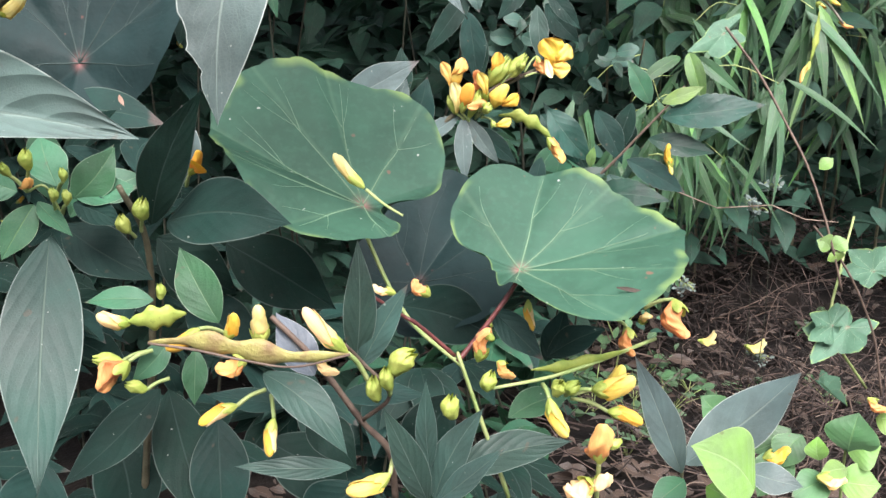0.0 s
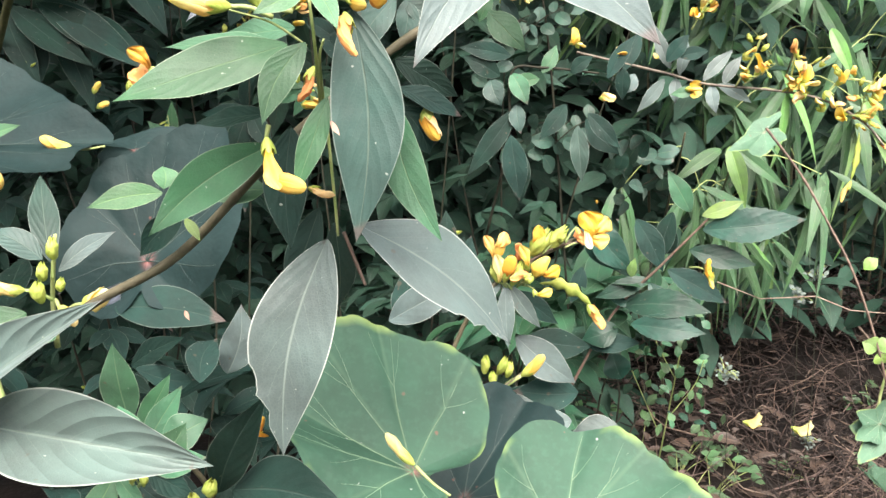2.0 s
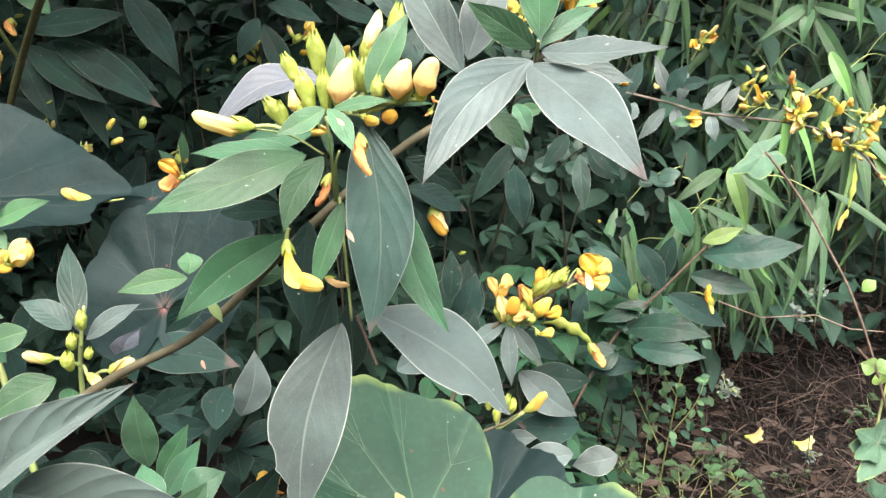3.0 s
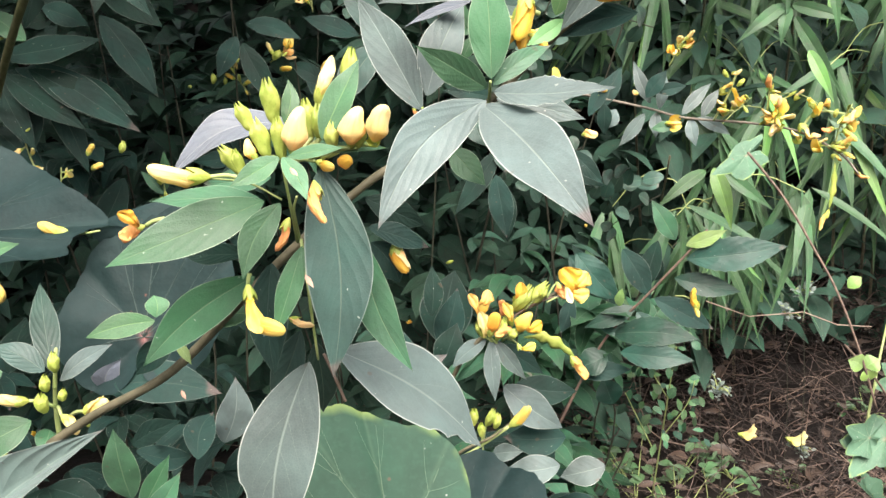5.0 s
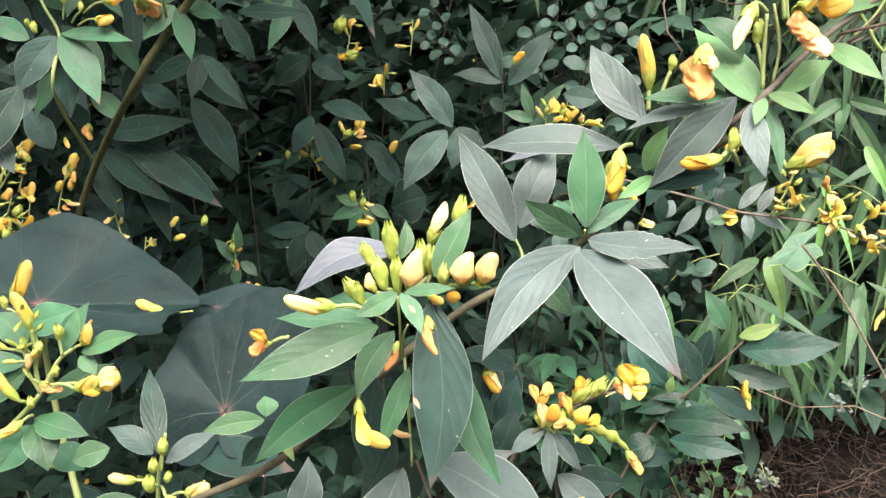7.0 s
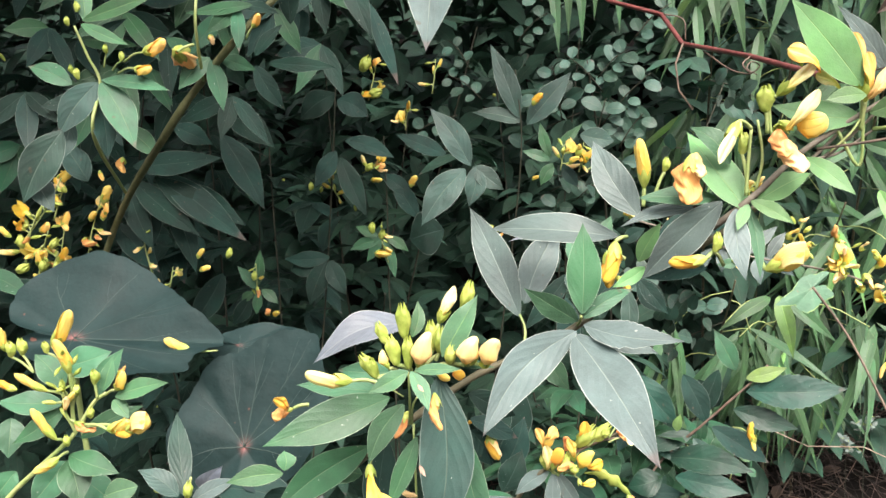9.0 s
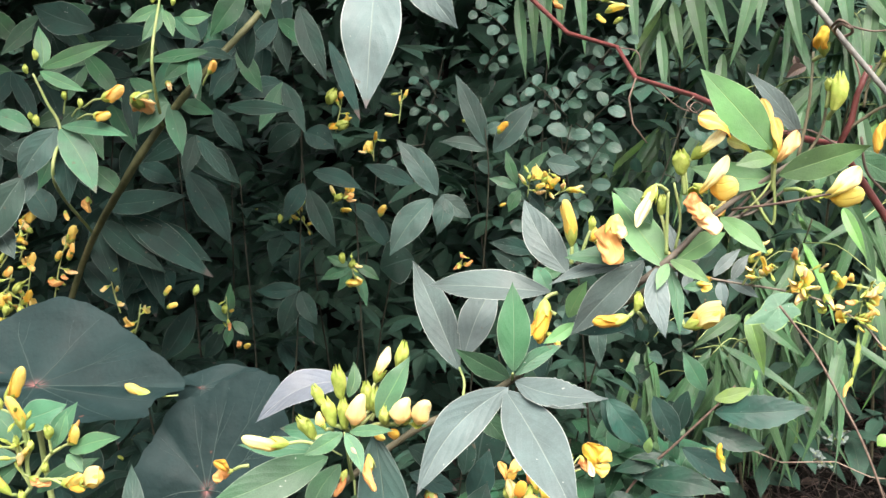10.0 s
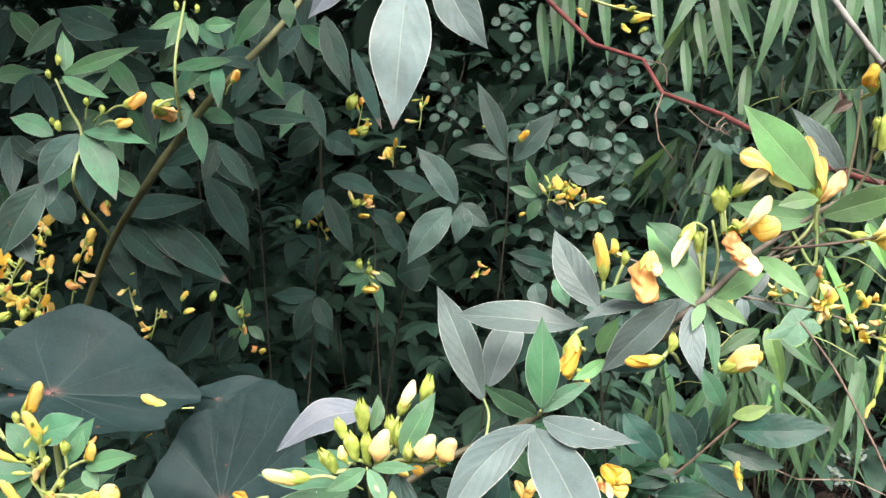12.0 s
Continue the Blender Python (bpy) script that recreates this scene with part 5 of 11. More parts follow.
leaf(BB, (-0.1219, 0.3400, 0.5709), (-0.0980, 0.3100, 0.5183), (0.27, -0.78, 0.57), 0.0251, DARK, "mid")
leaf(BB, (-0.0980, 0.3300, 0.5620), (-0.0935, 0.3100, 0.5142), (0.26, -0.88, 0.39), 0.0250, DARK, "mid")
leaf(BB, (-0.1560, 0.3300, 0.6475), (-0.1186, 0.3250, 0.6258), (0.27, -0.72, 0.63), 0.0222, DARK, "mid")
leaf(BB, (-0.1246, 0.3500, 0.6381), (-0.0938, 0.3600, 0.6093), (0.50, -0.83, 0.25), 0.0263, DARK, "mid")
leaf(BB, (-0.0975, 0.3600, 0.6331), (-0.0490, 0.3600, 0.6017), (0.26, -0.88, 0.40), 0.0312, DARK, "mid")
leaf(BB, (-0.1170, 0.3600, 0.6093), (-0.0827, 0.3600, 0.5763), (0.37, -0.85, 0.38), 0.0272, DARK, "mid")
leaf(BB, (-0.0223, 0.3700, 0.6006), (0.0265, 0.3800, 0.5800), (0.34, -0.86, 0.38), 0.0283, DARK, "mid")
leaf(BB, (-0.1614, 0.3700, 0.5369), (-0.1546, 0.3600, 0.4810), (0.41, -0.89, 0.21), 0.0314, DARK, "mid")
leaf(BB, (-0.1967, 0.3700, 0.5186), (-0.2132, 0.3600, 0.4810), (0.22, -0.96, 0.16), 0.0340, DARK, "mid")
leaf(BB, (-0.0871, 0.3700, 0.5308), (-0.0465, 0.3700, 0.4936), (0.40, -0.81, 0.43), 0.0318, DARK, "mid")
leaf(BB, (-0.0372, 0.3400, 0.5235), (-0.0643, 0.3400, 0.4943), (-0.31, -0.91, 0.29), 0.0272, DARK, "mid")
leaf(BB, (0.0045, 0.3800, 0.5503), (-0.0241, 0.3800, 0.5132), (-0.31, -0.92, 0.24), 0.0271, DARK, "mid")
leaf(BB, (-0.1564, 0.3100, 0.6603), (-0.1663, 0.3000, 0.6406), (0.37, -0.89, 0.27), 0.0123, FRESH, "mid")
leaf(BB, (-0.1550, 0.3100, 0.6612), (-0.1383, 0.3000, 0.6502), (0.15, -0.61, 0.78), 0.0074, GREEN, "mid")
leaf(BB, (-0.1433, 0.3150, 0.6616), (-0.1274, 0.3200, 0.6811), (0.19, -0.98, 0.10), 0.0152, GREEN, "mid")
leaf(BB, (-0.1420, 0.3150, 0.6616), (-0.1194, 0.3200, 0.6651), (0.07, -0.77, 0.63), 0.0127, GREEN, "mid")
leaf(BB, (-0.1517, 0.3200, 0.6656), (-0.1609, 0.3300, 0.6844), (0.32, -0.77, 0.56), 0.0156, GREEN, "mid")
leaf(BB, (-0.1435, 0.3150, 0.6598), (-0.1226, 0.3100, 0.6519), (0.01, -0.84, 0.55), 0.0114, DARK, "mid")
leaf(BB, (-0.1675, 0.3200, 0.6633), (-0.1828, 0.3200, 0.6656), (0.06, -0.90, 0.43), 0.0135, GREEN, "mid")
flower(BB, "bud", (-0.1544, 0.3050, 0.6745), (-0.1521, 0.3009, 0.6823), (0.00, -0.10, 1.05), None, 1.5, stalk=(-0.1584, 0.3100, 0.6651))
flower(BB, "bud", (-0.1615, 0.3050, 0.6720), (-0.1628, 0.3009, 0.6772), (0.00, -0.10, 1.05), None, 1.5, stalk=(-0.1584, 0.3100, 0.6651))
flower(BB, "bud", (-0.1396, 0.3000, 0.6707), (-0.1393, 0.3000, 0.6761), (0.00, -0.10, 1.05), None, 1.62, stalk=(-0.1475, 0.3100, 0.6629))
flower(BB, "bud", (-0.1440, 0.3000, 0.6631), (-0.1442, 0.3000, 0.6688), (0.00, -0.10, 1.05), None, 1.62, stalk=(-0.1482, 0.3100, 0.6563))
flower(BB, "bud", (-0.1392, 0.3000, 0.6622), (-0.1389, 0.3000, 0.6681), (0.00, -0.10, 1.05), None, 1.62, stalk=(-0.1461, 0.3100, 0.6563))
flower(BB, "wilted", (-0.1564, 0.3050, 0.6671), (-0.1527, 0.3000, 0.6721), (0.00, -0.10, 1.05), WILT, 1.1)
flower(BB, "bud", (-0.1136, 0.3050, 0.6556), (-0.1107, 0.3009, 0.6640), (0.00, -0.10, 1.05), None, 1.75, stalk=(-0.1163, 0.3100, 0.6497))
flower(BB, "bud", (-0.1192, 0.3050, 0.6504), (-0.1208, 0.3009, 0.6576), (0.00, -0.10, 1.05), None, 1.75, stalk=(-0.1187, 0.3100, 0.6474))
flower(BB, "bud", (-0.1074, 0.3000, 0.6255), (-0.1081, 0.3000, 0.6319), (0.00, -0.10, 1.05), None, 1.62)
flower(BB, "open", (-0.1039, 0.3350, 0.6677), (-0.0974, 0.3350, 0.6775), (0.50, -0.13, 0.92), GOLD, 1.2, stalk=(-0.1070, 0.3400, 0.6622))
tube(BB, "flower_stalk", [(-0.1584, 0.3100, 0.6651), (-0.1513, 0.3100, 0.6673), (-0.1484, 0.3150, 0.6553)], 0.00054, 0.00044, STALK)
leaf(BB, (-0.1853, 0.2700, 0.7018), (-0.0959, 0.2620, 0.6905), (-0.02, -0.86, 0.51), 0.0315, QUILTED, "fold", bow=0)
leaf(BB, (-0.2161, 0.2750, 0.6889), (-0.1256, 0.2550, 0.7532), (-0.30, -0.86, 0.40), 0.0251, QUILTED, "fold", bow=0)
leaf(BB, (-0.1956, 0.4127, 0.6407), (-0.1983, 0.4071, 0.6868), (0.20, -0.95, 0.25), 0.0196, GREEN, "mid", bow=-0.03)
leaf(BB, (-0.1900, 0.4116, 0.6340), (-0.1700, 0.4116, 0.6681), (0.10, -0.95, 0.20), 0.0131, GREEN, "mid", bow=0.04)
leaf(BB, (-0.1684, 0.3690, 0.6461), (-0.1500, 0.3764, 0.6754), (0.10, -0.96, 0.20), 0.0131, GREEN, "mid", bow=-0.01)
leaf(BB, (-0.1543, 0.3558, 0.6545), (-0.1340, 0.3643, 0.6631), (0.00, -0.80, 0.55), 0.0184, GREEN, "mid", bow=0.05)
leaf(BB, (-0.1900, 0.4140, 0.6697), (-0.1695, 0.4443, 0.6519), (0.10, -0.75, 0.62), 0.0149, DARK, "mid", bow=0.27)
leaf(BB, (-0.2054, 0.4423, 0.6606), (-0.1611, 0.4122, 0.6884), (-0.10, -0.85, 0.40), 0.0143, DARK, "mid", bow=-0.07)
leaf(BB, (-0.1626, 0.4338, 0.6541), (-0.1644, 0.4729, 0.6676), (0.20, -0.95, 0.20), 0.0192, DARK, "mid", bow=-0.2)
leaf(BB, (-0.1646, 0.4878, 0.6391), (-0.1526, 0.4878, 0.6852), (0.35, -0.92, 0.00), 0.0236, OLD, "mid", bow=0.14)
leaf(BB, (-0.2345, 0.4891, 0.6819), (-0.1625, 0.4891, 0.6732), (0.05, -0.72, 0.68), 0.0299, DARK, "mid", bow=-0.09)
leaf(BB, (-0.2424, 0.4984, 0.6733), (-0.2283, 0.4913, 0.6990), (0.50, -0.80, 0.20), 0.0172, UNDER, "mid", bow=-0.35)
leaf(BB, (-0.0561, 0.4500, 0.6860), (-0.0119, 0.4450, 0.7114), (-0.25, -0.93, 0.26), 0.0199, OLD, "mid")
leaf(BB, (-0.0267, 0.4700, 0.6852), (-0.0202, 0.4700, 0.7008), (-0.05, -1.00, 0.02), 0.0099, OLD, "mid")
leaf(BB, (-0.2382, 0.3800, 0.5814), (-0.2627, 0.3800, 0.5271), (0.24, -0.96, -0.11), 0.0306, DARK, "mid")
leaf(BB, (-0.2527, 0.3700, 0.5732), (-0.2319, 0.3700, 0.5237), (0.61, -0.75, 0.26), 0.0275, DARK, "mid")
leaf(BB, (-0.2545, 0.3900, 0.5928), (-0.2313, 0.3900, 0.5552), (0.56, -0.76, 0.34), 0.0258, DARK, "mid")
leaf(BB, (-0.2616, 0.3800, 0.6084), (-0.2412, 0.3800, 0.5814), (0.53, -0.74, 0.40), 0.0225, MID, "mid")

BR = thing("pea_branch", (0.1226, 0.3800, 0.4875), "pigeon pea seedling with pale blue-grey leaflets", "branch", "low shoots")
tube(BR, "stem", [(0.1193, 0.3700, 0.4744), (0.1173, 0.3650, 0.5029), (0.1152, 0.3600, 0.5210)], 0.00115, 0.00082, STEM)
leaf(BR, (0.1151, 0.3600, 0.5186), (0.0854, 0.3450, 0.5852), (0.09, -0.98, -0.18), 0.0161, OLD, "mid", bow=0.04)
leaf(BR, (0.1159, 0.3600, 0.5234), (0.1633, 0.3500, 0.5753), (-0.37, -0.92, 0.16), 0.0262, OLD, "cup", bow=0.1)
leaf(BR, (0.1455, 0.3600, 0.5204), (0.1700, 0.3500, 0.5172), (-0.17, -0.66, 0.73), 0.0155, OLD, "mid")
leaf(BR, (0.1170, 0.3600, 0.5150), (0.0982, 0.3500, 0.5058), (-0.02, -0.65, 0.76), 0.0141, GREEN, "mid")
leaf(BR, (0.1427, 0.3400, 0.5212), (0.1086, 0.3300, 0.5486), (0.52, -0.77, 0.37), 0.0330, LIME, "oval")
leaf(BR, (0.1241, 0.3500, 0.5177), (0.1384, 0.3500, 0.5058), (0.23, -0.93, 0.28), 0.0214, LIME, "oval")

# ---- round-leaved plant ----
C = thing("round_leaved_plant", (0.0042, 0.3400, 0.5120), "plant with large round dull-green heart-shaped leaves", "plant")
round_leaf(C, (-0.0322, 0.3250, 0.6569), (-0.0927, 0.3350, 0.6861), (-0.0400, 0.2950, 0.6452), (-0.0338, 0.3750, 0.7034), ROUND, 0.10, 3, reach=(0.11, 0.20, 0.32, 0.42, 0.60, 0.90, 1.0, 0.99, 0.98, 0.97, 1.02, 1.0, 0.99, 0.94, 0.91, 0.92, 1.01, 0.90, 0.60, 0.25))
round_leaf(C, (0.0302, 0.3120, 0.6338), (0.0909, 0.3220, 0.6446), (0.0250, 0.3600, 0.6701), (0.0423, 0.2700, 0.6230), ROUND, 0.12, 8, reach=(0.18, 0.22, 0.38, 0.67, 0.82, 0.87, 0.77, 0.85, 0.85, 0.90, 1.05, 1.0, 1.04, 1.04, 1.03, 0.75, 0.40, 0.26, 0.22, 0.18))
round_leaf(C, (-0.0126, 0.4000, 0.6029), (0.0232, 0.4400, 0.6452), (-0.0474, 0.4100, 0.6211), (0.0317, 0.3800, 0.5974), ROUND_SHADED, 0.10, 5, 0.8, back=0.5)
round_leaf(C, (-0.3563, 0.5150, 0.7820), (-0.2299, 0.5200, 0.7832), (-0.3579, 0.5600, 0.8428), (-0.2997, 0.4700, 0.7621), ROUND_SHADED, 0.10, 21, reach=(0.20, 0.42, 0.58, 0.70, 0.82, 0.94, 0.88, 0.79, 0.77, 0.82, 0.93, 0.80, 0.75, 0.83, 0.82, 0.90, 0.78, 0.67, 0.55, 0.36))
round_leaf(C, (-0.2172, 0.5050, 0.7087), (-0.2079, 0.5400, 0.8010), (-0.2783, 0.5050, 0.7422), (-0.1349, 0.5100, 0.7405), ROUND_SHADED, 0.10, 14, reach=(0.20, 0.40, 0.60, 0.78, 0.88, 0.76, 0.71, 0.71, 0.68, 0.68, 0.82, 0.85, 0.85, 0.76, 0.75, 0.74, 0.70, 0.62, 0.50, 0.34))
round_leaf(C, (-0.2361, 0.5450, 0.7761), (-0.1890, 0.5500, 0.7759), (-0.2219, 0.5700, 0.7887), (-0.2162, 0.5400, 0.7527), ROUND_SHADED, 0.08, 31, 0.8, back=0.6)
leaf(C, (0.0625, 0.2860, 0.6344), (0.0738, 0.2840, 0.6328), (-0.14, -0.97, 0.20), 0.0016, DRY, "flat", name="scar")
leaf(C, (0.0705, 0.2865, 0.6336), (0.0727, 0.2855, 0.6328), (-0.32, -0.92, 0.24), 0.0018, DRY, "flat", name="scar")
tube(C, "petiole", [(0.0057, 0.3000, 0.6002), (0.0146, 0.3050, 0.6100), (0.0268, 0.3100, 0.6258), (0.0303, 0.3130, 0.6326)], 0.00110, 0.00089, REDVINE)
tube(C, "petiole", [(0.0082, 0.3100, 0.5938), (-0.0152, 0.3300, 0.6085), (-0.0321, 0.3400, 0.6404), (-0.0324, 0.3270, 0.6561)], 0.00091, 0.00091, STALK)
tube(C, "petiole", [(-0.3268, 0.5200, 0.5664), (-0.3620, 0.5400, 0.6748), (-0.3621, 0.5200, 0.7754)], 0.00273, 0.00222, STALK)

FA = thing("fallen_flower", (-0.0315, 0.3150, 0.6653), "fallen yellow pea flower lying on a round leaf", "flower")
flower(FA, "pouch", (-0.0302, 0.3130, 0.6661), (-0.0434, 0.3160, 0.6775), (0.50, -0.13, 0.92), PALE, 0.72)
tube(FA, "flower_stalk", [(-0.0295, 0.3130, 0.6655), (-0.0223, 0.3080, 0.6607), (-0.0151, 0.3050, 0.6569)], 0.00065, 0.00043, STALK)
FB = thing("fallen_flower", (-0.2480, 0.5100, 0.7803), "fallen yellow pea flower lying on a dark round leaf", "flower")
flower(FB, "pouch", (-0.2580, 0.5050, 0.7806), (-0.2792, 0.5050, 0.7844), (0.02, -0.25, 1.03), YELLOW, 1)
tube(FB, "flower_stalk", [(-0.2598, 0.5050, 0.7814), (-0.2491, 0.5030, 0.7805), (-0.2354, 0.5000, 0.7826)], 0.00085, 0.00063, STALK)

# ---- flowering shoot beside the round leaves ----
D = thing("pea_branch", (-0.1944, 0.3300, 0.7036), "short pigeon pea shoot with pale yellow flowers", "branch")
tube(D, "stem", [(-0.1909, 0.3404, 0.7072), (-0.1875, 0.3350, 0.7325), (-0.1775, 0.3243, 0.7612)], 0.00127, 0.00071, STALK)
leaf(D, (-0.1837, 0.3296, 0.7480), (-0.2047, 0.3673, 0.7811), (0.30, -0.53, 0.79), 0.0124, MID, "mid")
leaf(D, (-0.1842, 0.3243, 0.7506), (-0.2066, 0.3243, 0.7634), (0.38, -0.64, 0.66), 0.0120, MID, "mid")
leaf(D, (-0.1810, 0.3296, 0.7444), (-0.1518, 0.3243, 0.7625), (-0.39, -0.84, 0.38), 0.0096, OLD, "mid")
leaf(D, (-0.1934, 0.3243, 0.7276), (-0.2212, 0.3135, 0.7125), (0.06, -0.86, 0.51), 0.0176, GREEN, "mid")
leaf(D, (-0.1922, 0.3350, 0.7185), (-0.1928, 0.3243, 0.7121), (0.48, -0.47, 0.74), 0.0108, GREEN, "mid")
leaf(D, (-0.2236, 0.3565, 0.7395), (-0.2453, 0.3565, 0.7312), (-0.11, -0.95, 0.28), 0.0137, FRESH, "mid")
flower(D, "pouch", (-0.1920, 0.3221, 0.7381), (-0.2044, 0.3178, 0.7389), (0.05, -0.15, 1.05), PALE, 1.1, stalk=(-0.1848, 0.3296, 0.7320))
flower(D, "pouch", (-0.1772, 0.3200, 0.7318), (-0.1665, 0.3157, 0.7261), (-0.93, -0.45, -0.23), PALE, 1, stalk=(-0.1835, 0.3296, 0.7319))
flower(D, "pouch", (-0.1689, 0.3243, 0.7316), (-0.1535, 0.3178, 0.7355), (0.05, -0.15, 1.05), PALE, 1.2, stalk=(-0.1801, 0.3296, 0.7262))
flower(D, "bud", (-0.1783, 0.3221, 0.7512), (-0.1761, 0.3204, 0.7610), (0.05, -0.15, 1.05), None, 1.38, stalk=(-0.1806, 0.3243, 0.7423))
flower(D, "bud", (-0.1837, 0.3221, 0.7422), (-0.1814, 0.3204, 0.7504), (0.05, -0.15, 1.05), None, 1.5)
flower(D, "bud", (-0.1843, 0.3200, 0.7333), (-0.1824, 0.3164, 0.7432), (0.05, -0.15, 1.05), None, 1.5)
flower(D, "bud", (-0.1770, 0.3221, 0.7377), (-0.1740, 0.3204, 0.7438), (0.05, -0.15, 1.05), None, 1.5)
DD = thing("pea_branch", (-0.3074, 0.3700, 0.7208), "pigeon pea shoot with pale yellow flowers and fresh leaflets", "branch")
tube(DD, "stem", [(-0.3223, 0.3750, 0.7103), (-0.3070, 0.3720, 0.7267), (-0.2749, 0.3650, 0.7555), (-0.2636, 0.3620, 0.7668), (-0.2512, 0.3600, 0.7853), (-0.2420, 0.3580, 0.7924)], 0.00172, 0.00096, STALK)
tube(DD, "flower_stalk", [(-0.2636, 0.3620, 0.7668), (-0.2640, 0.3600, 0.7808), (-0.2625, 0.3600, 0.7958), (-0.2672, 0.3600, 0.8087)], 0.00130, 0.00096, STALK)
flower(DD, "pouch", (-0.2738, 0.3580, 0.8177), (-0.2556, 0.3520, 0.8383), (0.00, -0.23, 1.03), YELLOW, 0.74, stalk=(-0.2659, 0.3600, 0.8055))
flower(DD, "pouch", (-0.2619, 0.3550, 0.8032), (-0.2645, 0.3500, 0.8249), (-0.88, -0.50, -0.32), YELLOW, 0.74, stalk=(-0.2630, 0.3600, 0.7892))
flower(DD, "pouch", (-0.2749, 0.3540, 0.7929), (-0.2916, 0.3480, 0.8017), (0.00, -0.23, 1.03), YELLOW, 0.66, stalk=(-0.2648, 0.3600, 0.7874))
flower(DD, "pouch", (-0.2705, 0.3540, 0.7648), (-0.2833, 0.3480, 0.7828), (0.00, -0.23, 1.03), YELLOW, 0.66, stalk=(-0.2687, 0.3620, 0.7597))
flower(DD, "pouch", (-0.2707, 0.3560, 0.7534), (-0.2810, 0.3500, 0.7443), (0.00, -0.23, 1.03), YELLOW, 1, stalk=(-0.2695, 0.3630, 0.7542))
flower(DD, "pouch", (-0.2397, 0.3540, 0.7728), (-0.2228, 0.3490, 0.7776), (0.00, -0.23, 1.03), YELLOW, 1, stalk=(-0.2567, 0.3600, 0.7723))
flower(DD, "hood", (-0.2278, 0.3520, 0.7737), (-0.2101, 0.3460, 0.7827), (0.00, -0.23, 1.03), YELLOW, 1, stalk=(-0.2568, 0.3600, 0.7710))
flower(DD, "pouch", (-0.2346, 0.3540, 0.7748), (-0.2245, 0.3480, 0.7701), (1.03, -0.22, 0.07), GOLD, 1.2)
flower(DD, "pouch", (-0.2346, 0.3550, 0.7957), (-0.2253, 0.3500, 0.8060), (0.00, -0.23, 1.03), YELLOW, 1.1, stalk=(-0.2431, 0.3580, 0.7910))
flower(DD, "bud", (-0.2475, 0.3560, 0.7979), (-0.2479, 0.3544, 0.8073), (0.00, -0.23, 1.03), None, 1.5, stalk=(-0.2475, 0.3580, 0.7891))
flower(DD, "bud", (-0.2666, 0.3560, 0.7935), (-0.2659, 0.3544, 0.7999), (0.00, -0.23, 1.03), None, 1.5, stalk=(-0.2649, 0.3600, 0.7858))
flower(DD, "bud", (-0.2585, 0.3560, 0.7907), (-0.2568, 0.3544, 0.7977), (0.00, -0.23, 1.03), None, 1.5, stalk=(-0.2639, 0.3600, 0.7825))
flower(DD, "bud", (-0.2767, 0.3580, 0.8136), (-0.2787, 0.3564, 0.8206), (0.00, -0.23, 1.03), None, 1.62, stalk=(-0.2692, 0.3600, 0.8086))
flower(DD, "bud", (-0.2656, 0.3570, 0.7601), (-0.2649, 0.3554, 0.7675), (0.00, -0.23, 1.03), None, 1.5)
flower(DD, "bud", (-0.2514, 0.3570, 0.7776), (-0.2491, 0.3554, 0.7850), (0.00, -0.23, 1.03), None, 1.5)
flower(DD, "wilted", (-0.2372, 0.3620, 0.8027), (-0.2323, 0.3620, 0.8075), (0.00, -0.23, 1.03), WILT, 1)
leaf(DD, (-0.2361, 0.3570, 0.7911), (-0.1988, 0.3450, 0.8048), (-0.42, -0.78, 0.46), 0.0114, FRESH, "mid")
leaf(DD, (-0.2375, 0.3570, 0.7890), (-0.2257, 0.3520, 0.7806), (0.19, -0.71, 0.68), 0.0083, FRESH, "flat")
leaf(DD, (-0.2452, 0.3600, 0.7929), (-0.2396, 0.3620, 0.8130), (0.12, -0.99, 0.07), 0.0077, FRESH, "mid")
leaf(DD, (-0.2552, 0.3700, 0.7867), (-0.2401, 0.3750, 0.8144), (0.11, -0.99, 0.12), 0.0120, GREEN, "mid")
leaf(DD, (-0.2734, 0.3680, 0.7909), (-0.2940, 0.3720, 0.8086), (0.35, -0.74, 0.57), 0.0160, GREEN, "mid")
leaf(DD, (-0.2732, 0.3660, 0.7820), (-0.3106, 0.3600, 0.7822), (0.12, -0.71, 0.70), 0.0153, GREEN, "mid")
leaf(DD, (-0.2726, 0.3660, 0.7787), (-0.3004, 0.3580, 0.7586), (0.12, -0.97, 0.22), 0.0119, GREEN, "mid")
leaf(DD, (-0.2707, 0.3660, 0.7509), (-0.2351, 0.3580, 0.7458), (-0.03, -0.62, 0.79), 0.0158, GREEN, "mid")
leaf(DD, (-0.2715, 0.3660, 0.7481), (-0.2580, 0.3550, 0.7261), (0.41, -0.69, 0.60), 0.0187, GREEN, "mid")
leaf(DD, (-0.2733, 0.3660, 0.7473), (-0.2903, 0.3580, 0.7222), (0.24, -0.96, 0.15), 0.0177, GREEN, "mid")
leaf(DD, (-0.2670, 0.3720, 0.7593), (-0.2296, 0.3780, 0.7797), (-0.12, -0.87, 0.48), 0.0122, GREEN, "mid")
leaf(DD, (-0.2851, 0.3850, 0.7978), (-0.2559, 0.3900, 0.8079), (-0.00, -0.89, 0.45), 0.0195, GREEN, "mid")
leaf(DD, (-0.3195, 0.3850, 0.7640), (-0.3154, 0.3750, 0.7423), (0.52, -0.74, 0.44), 0.0179, GREEN, "mid")
leaf(DD, (-0.3144, 0.3800, 0.7325), (-0.3258, 0.3750, 0.7155), (0.26, -0.96, 0.11), 0.0167, GREEN, "mid")
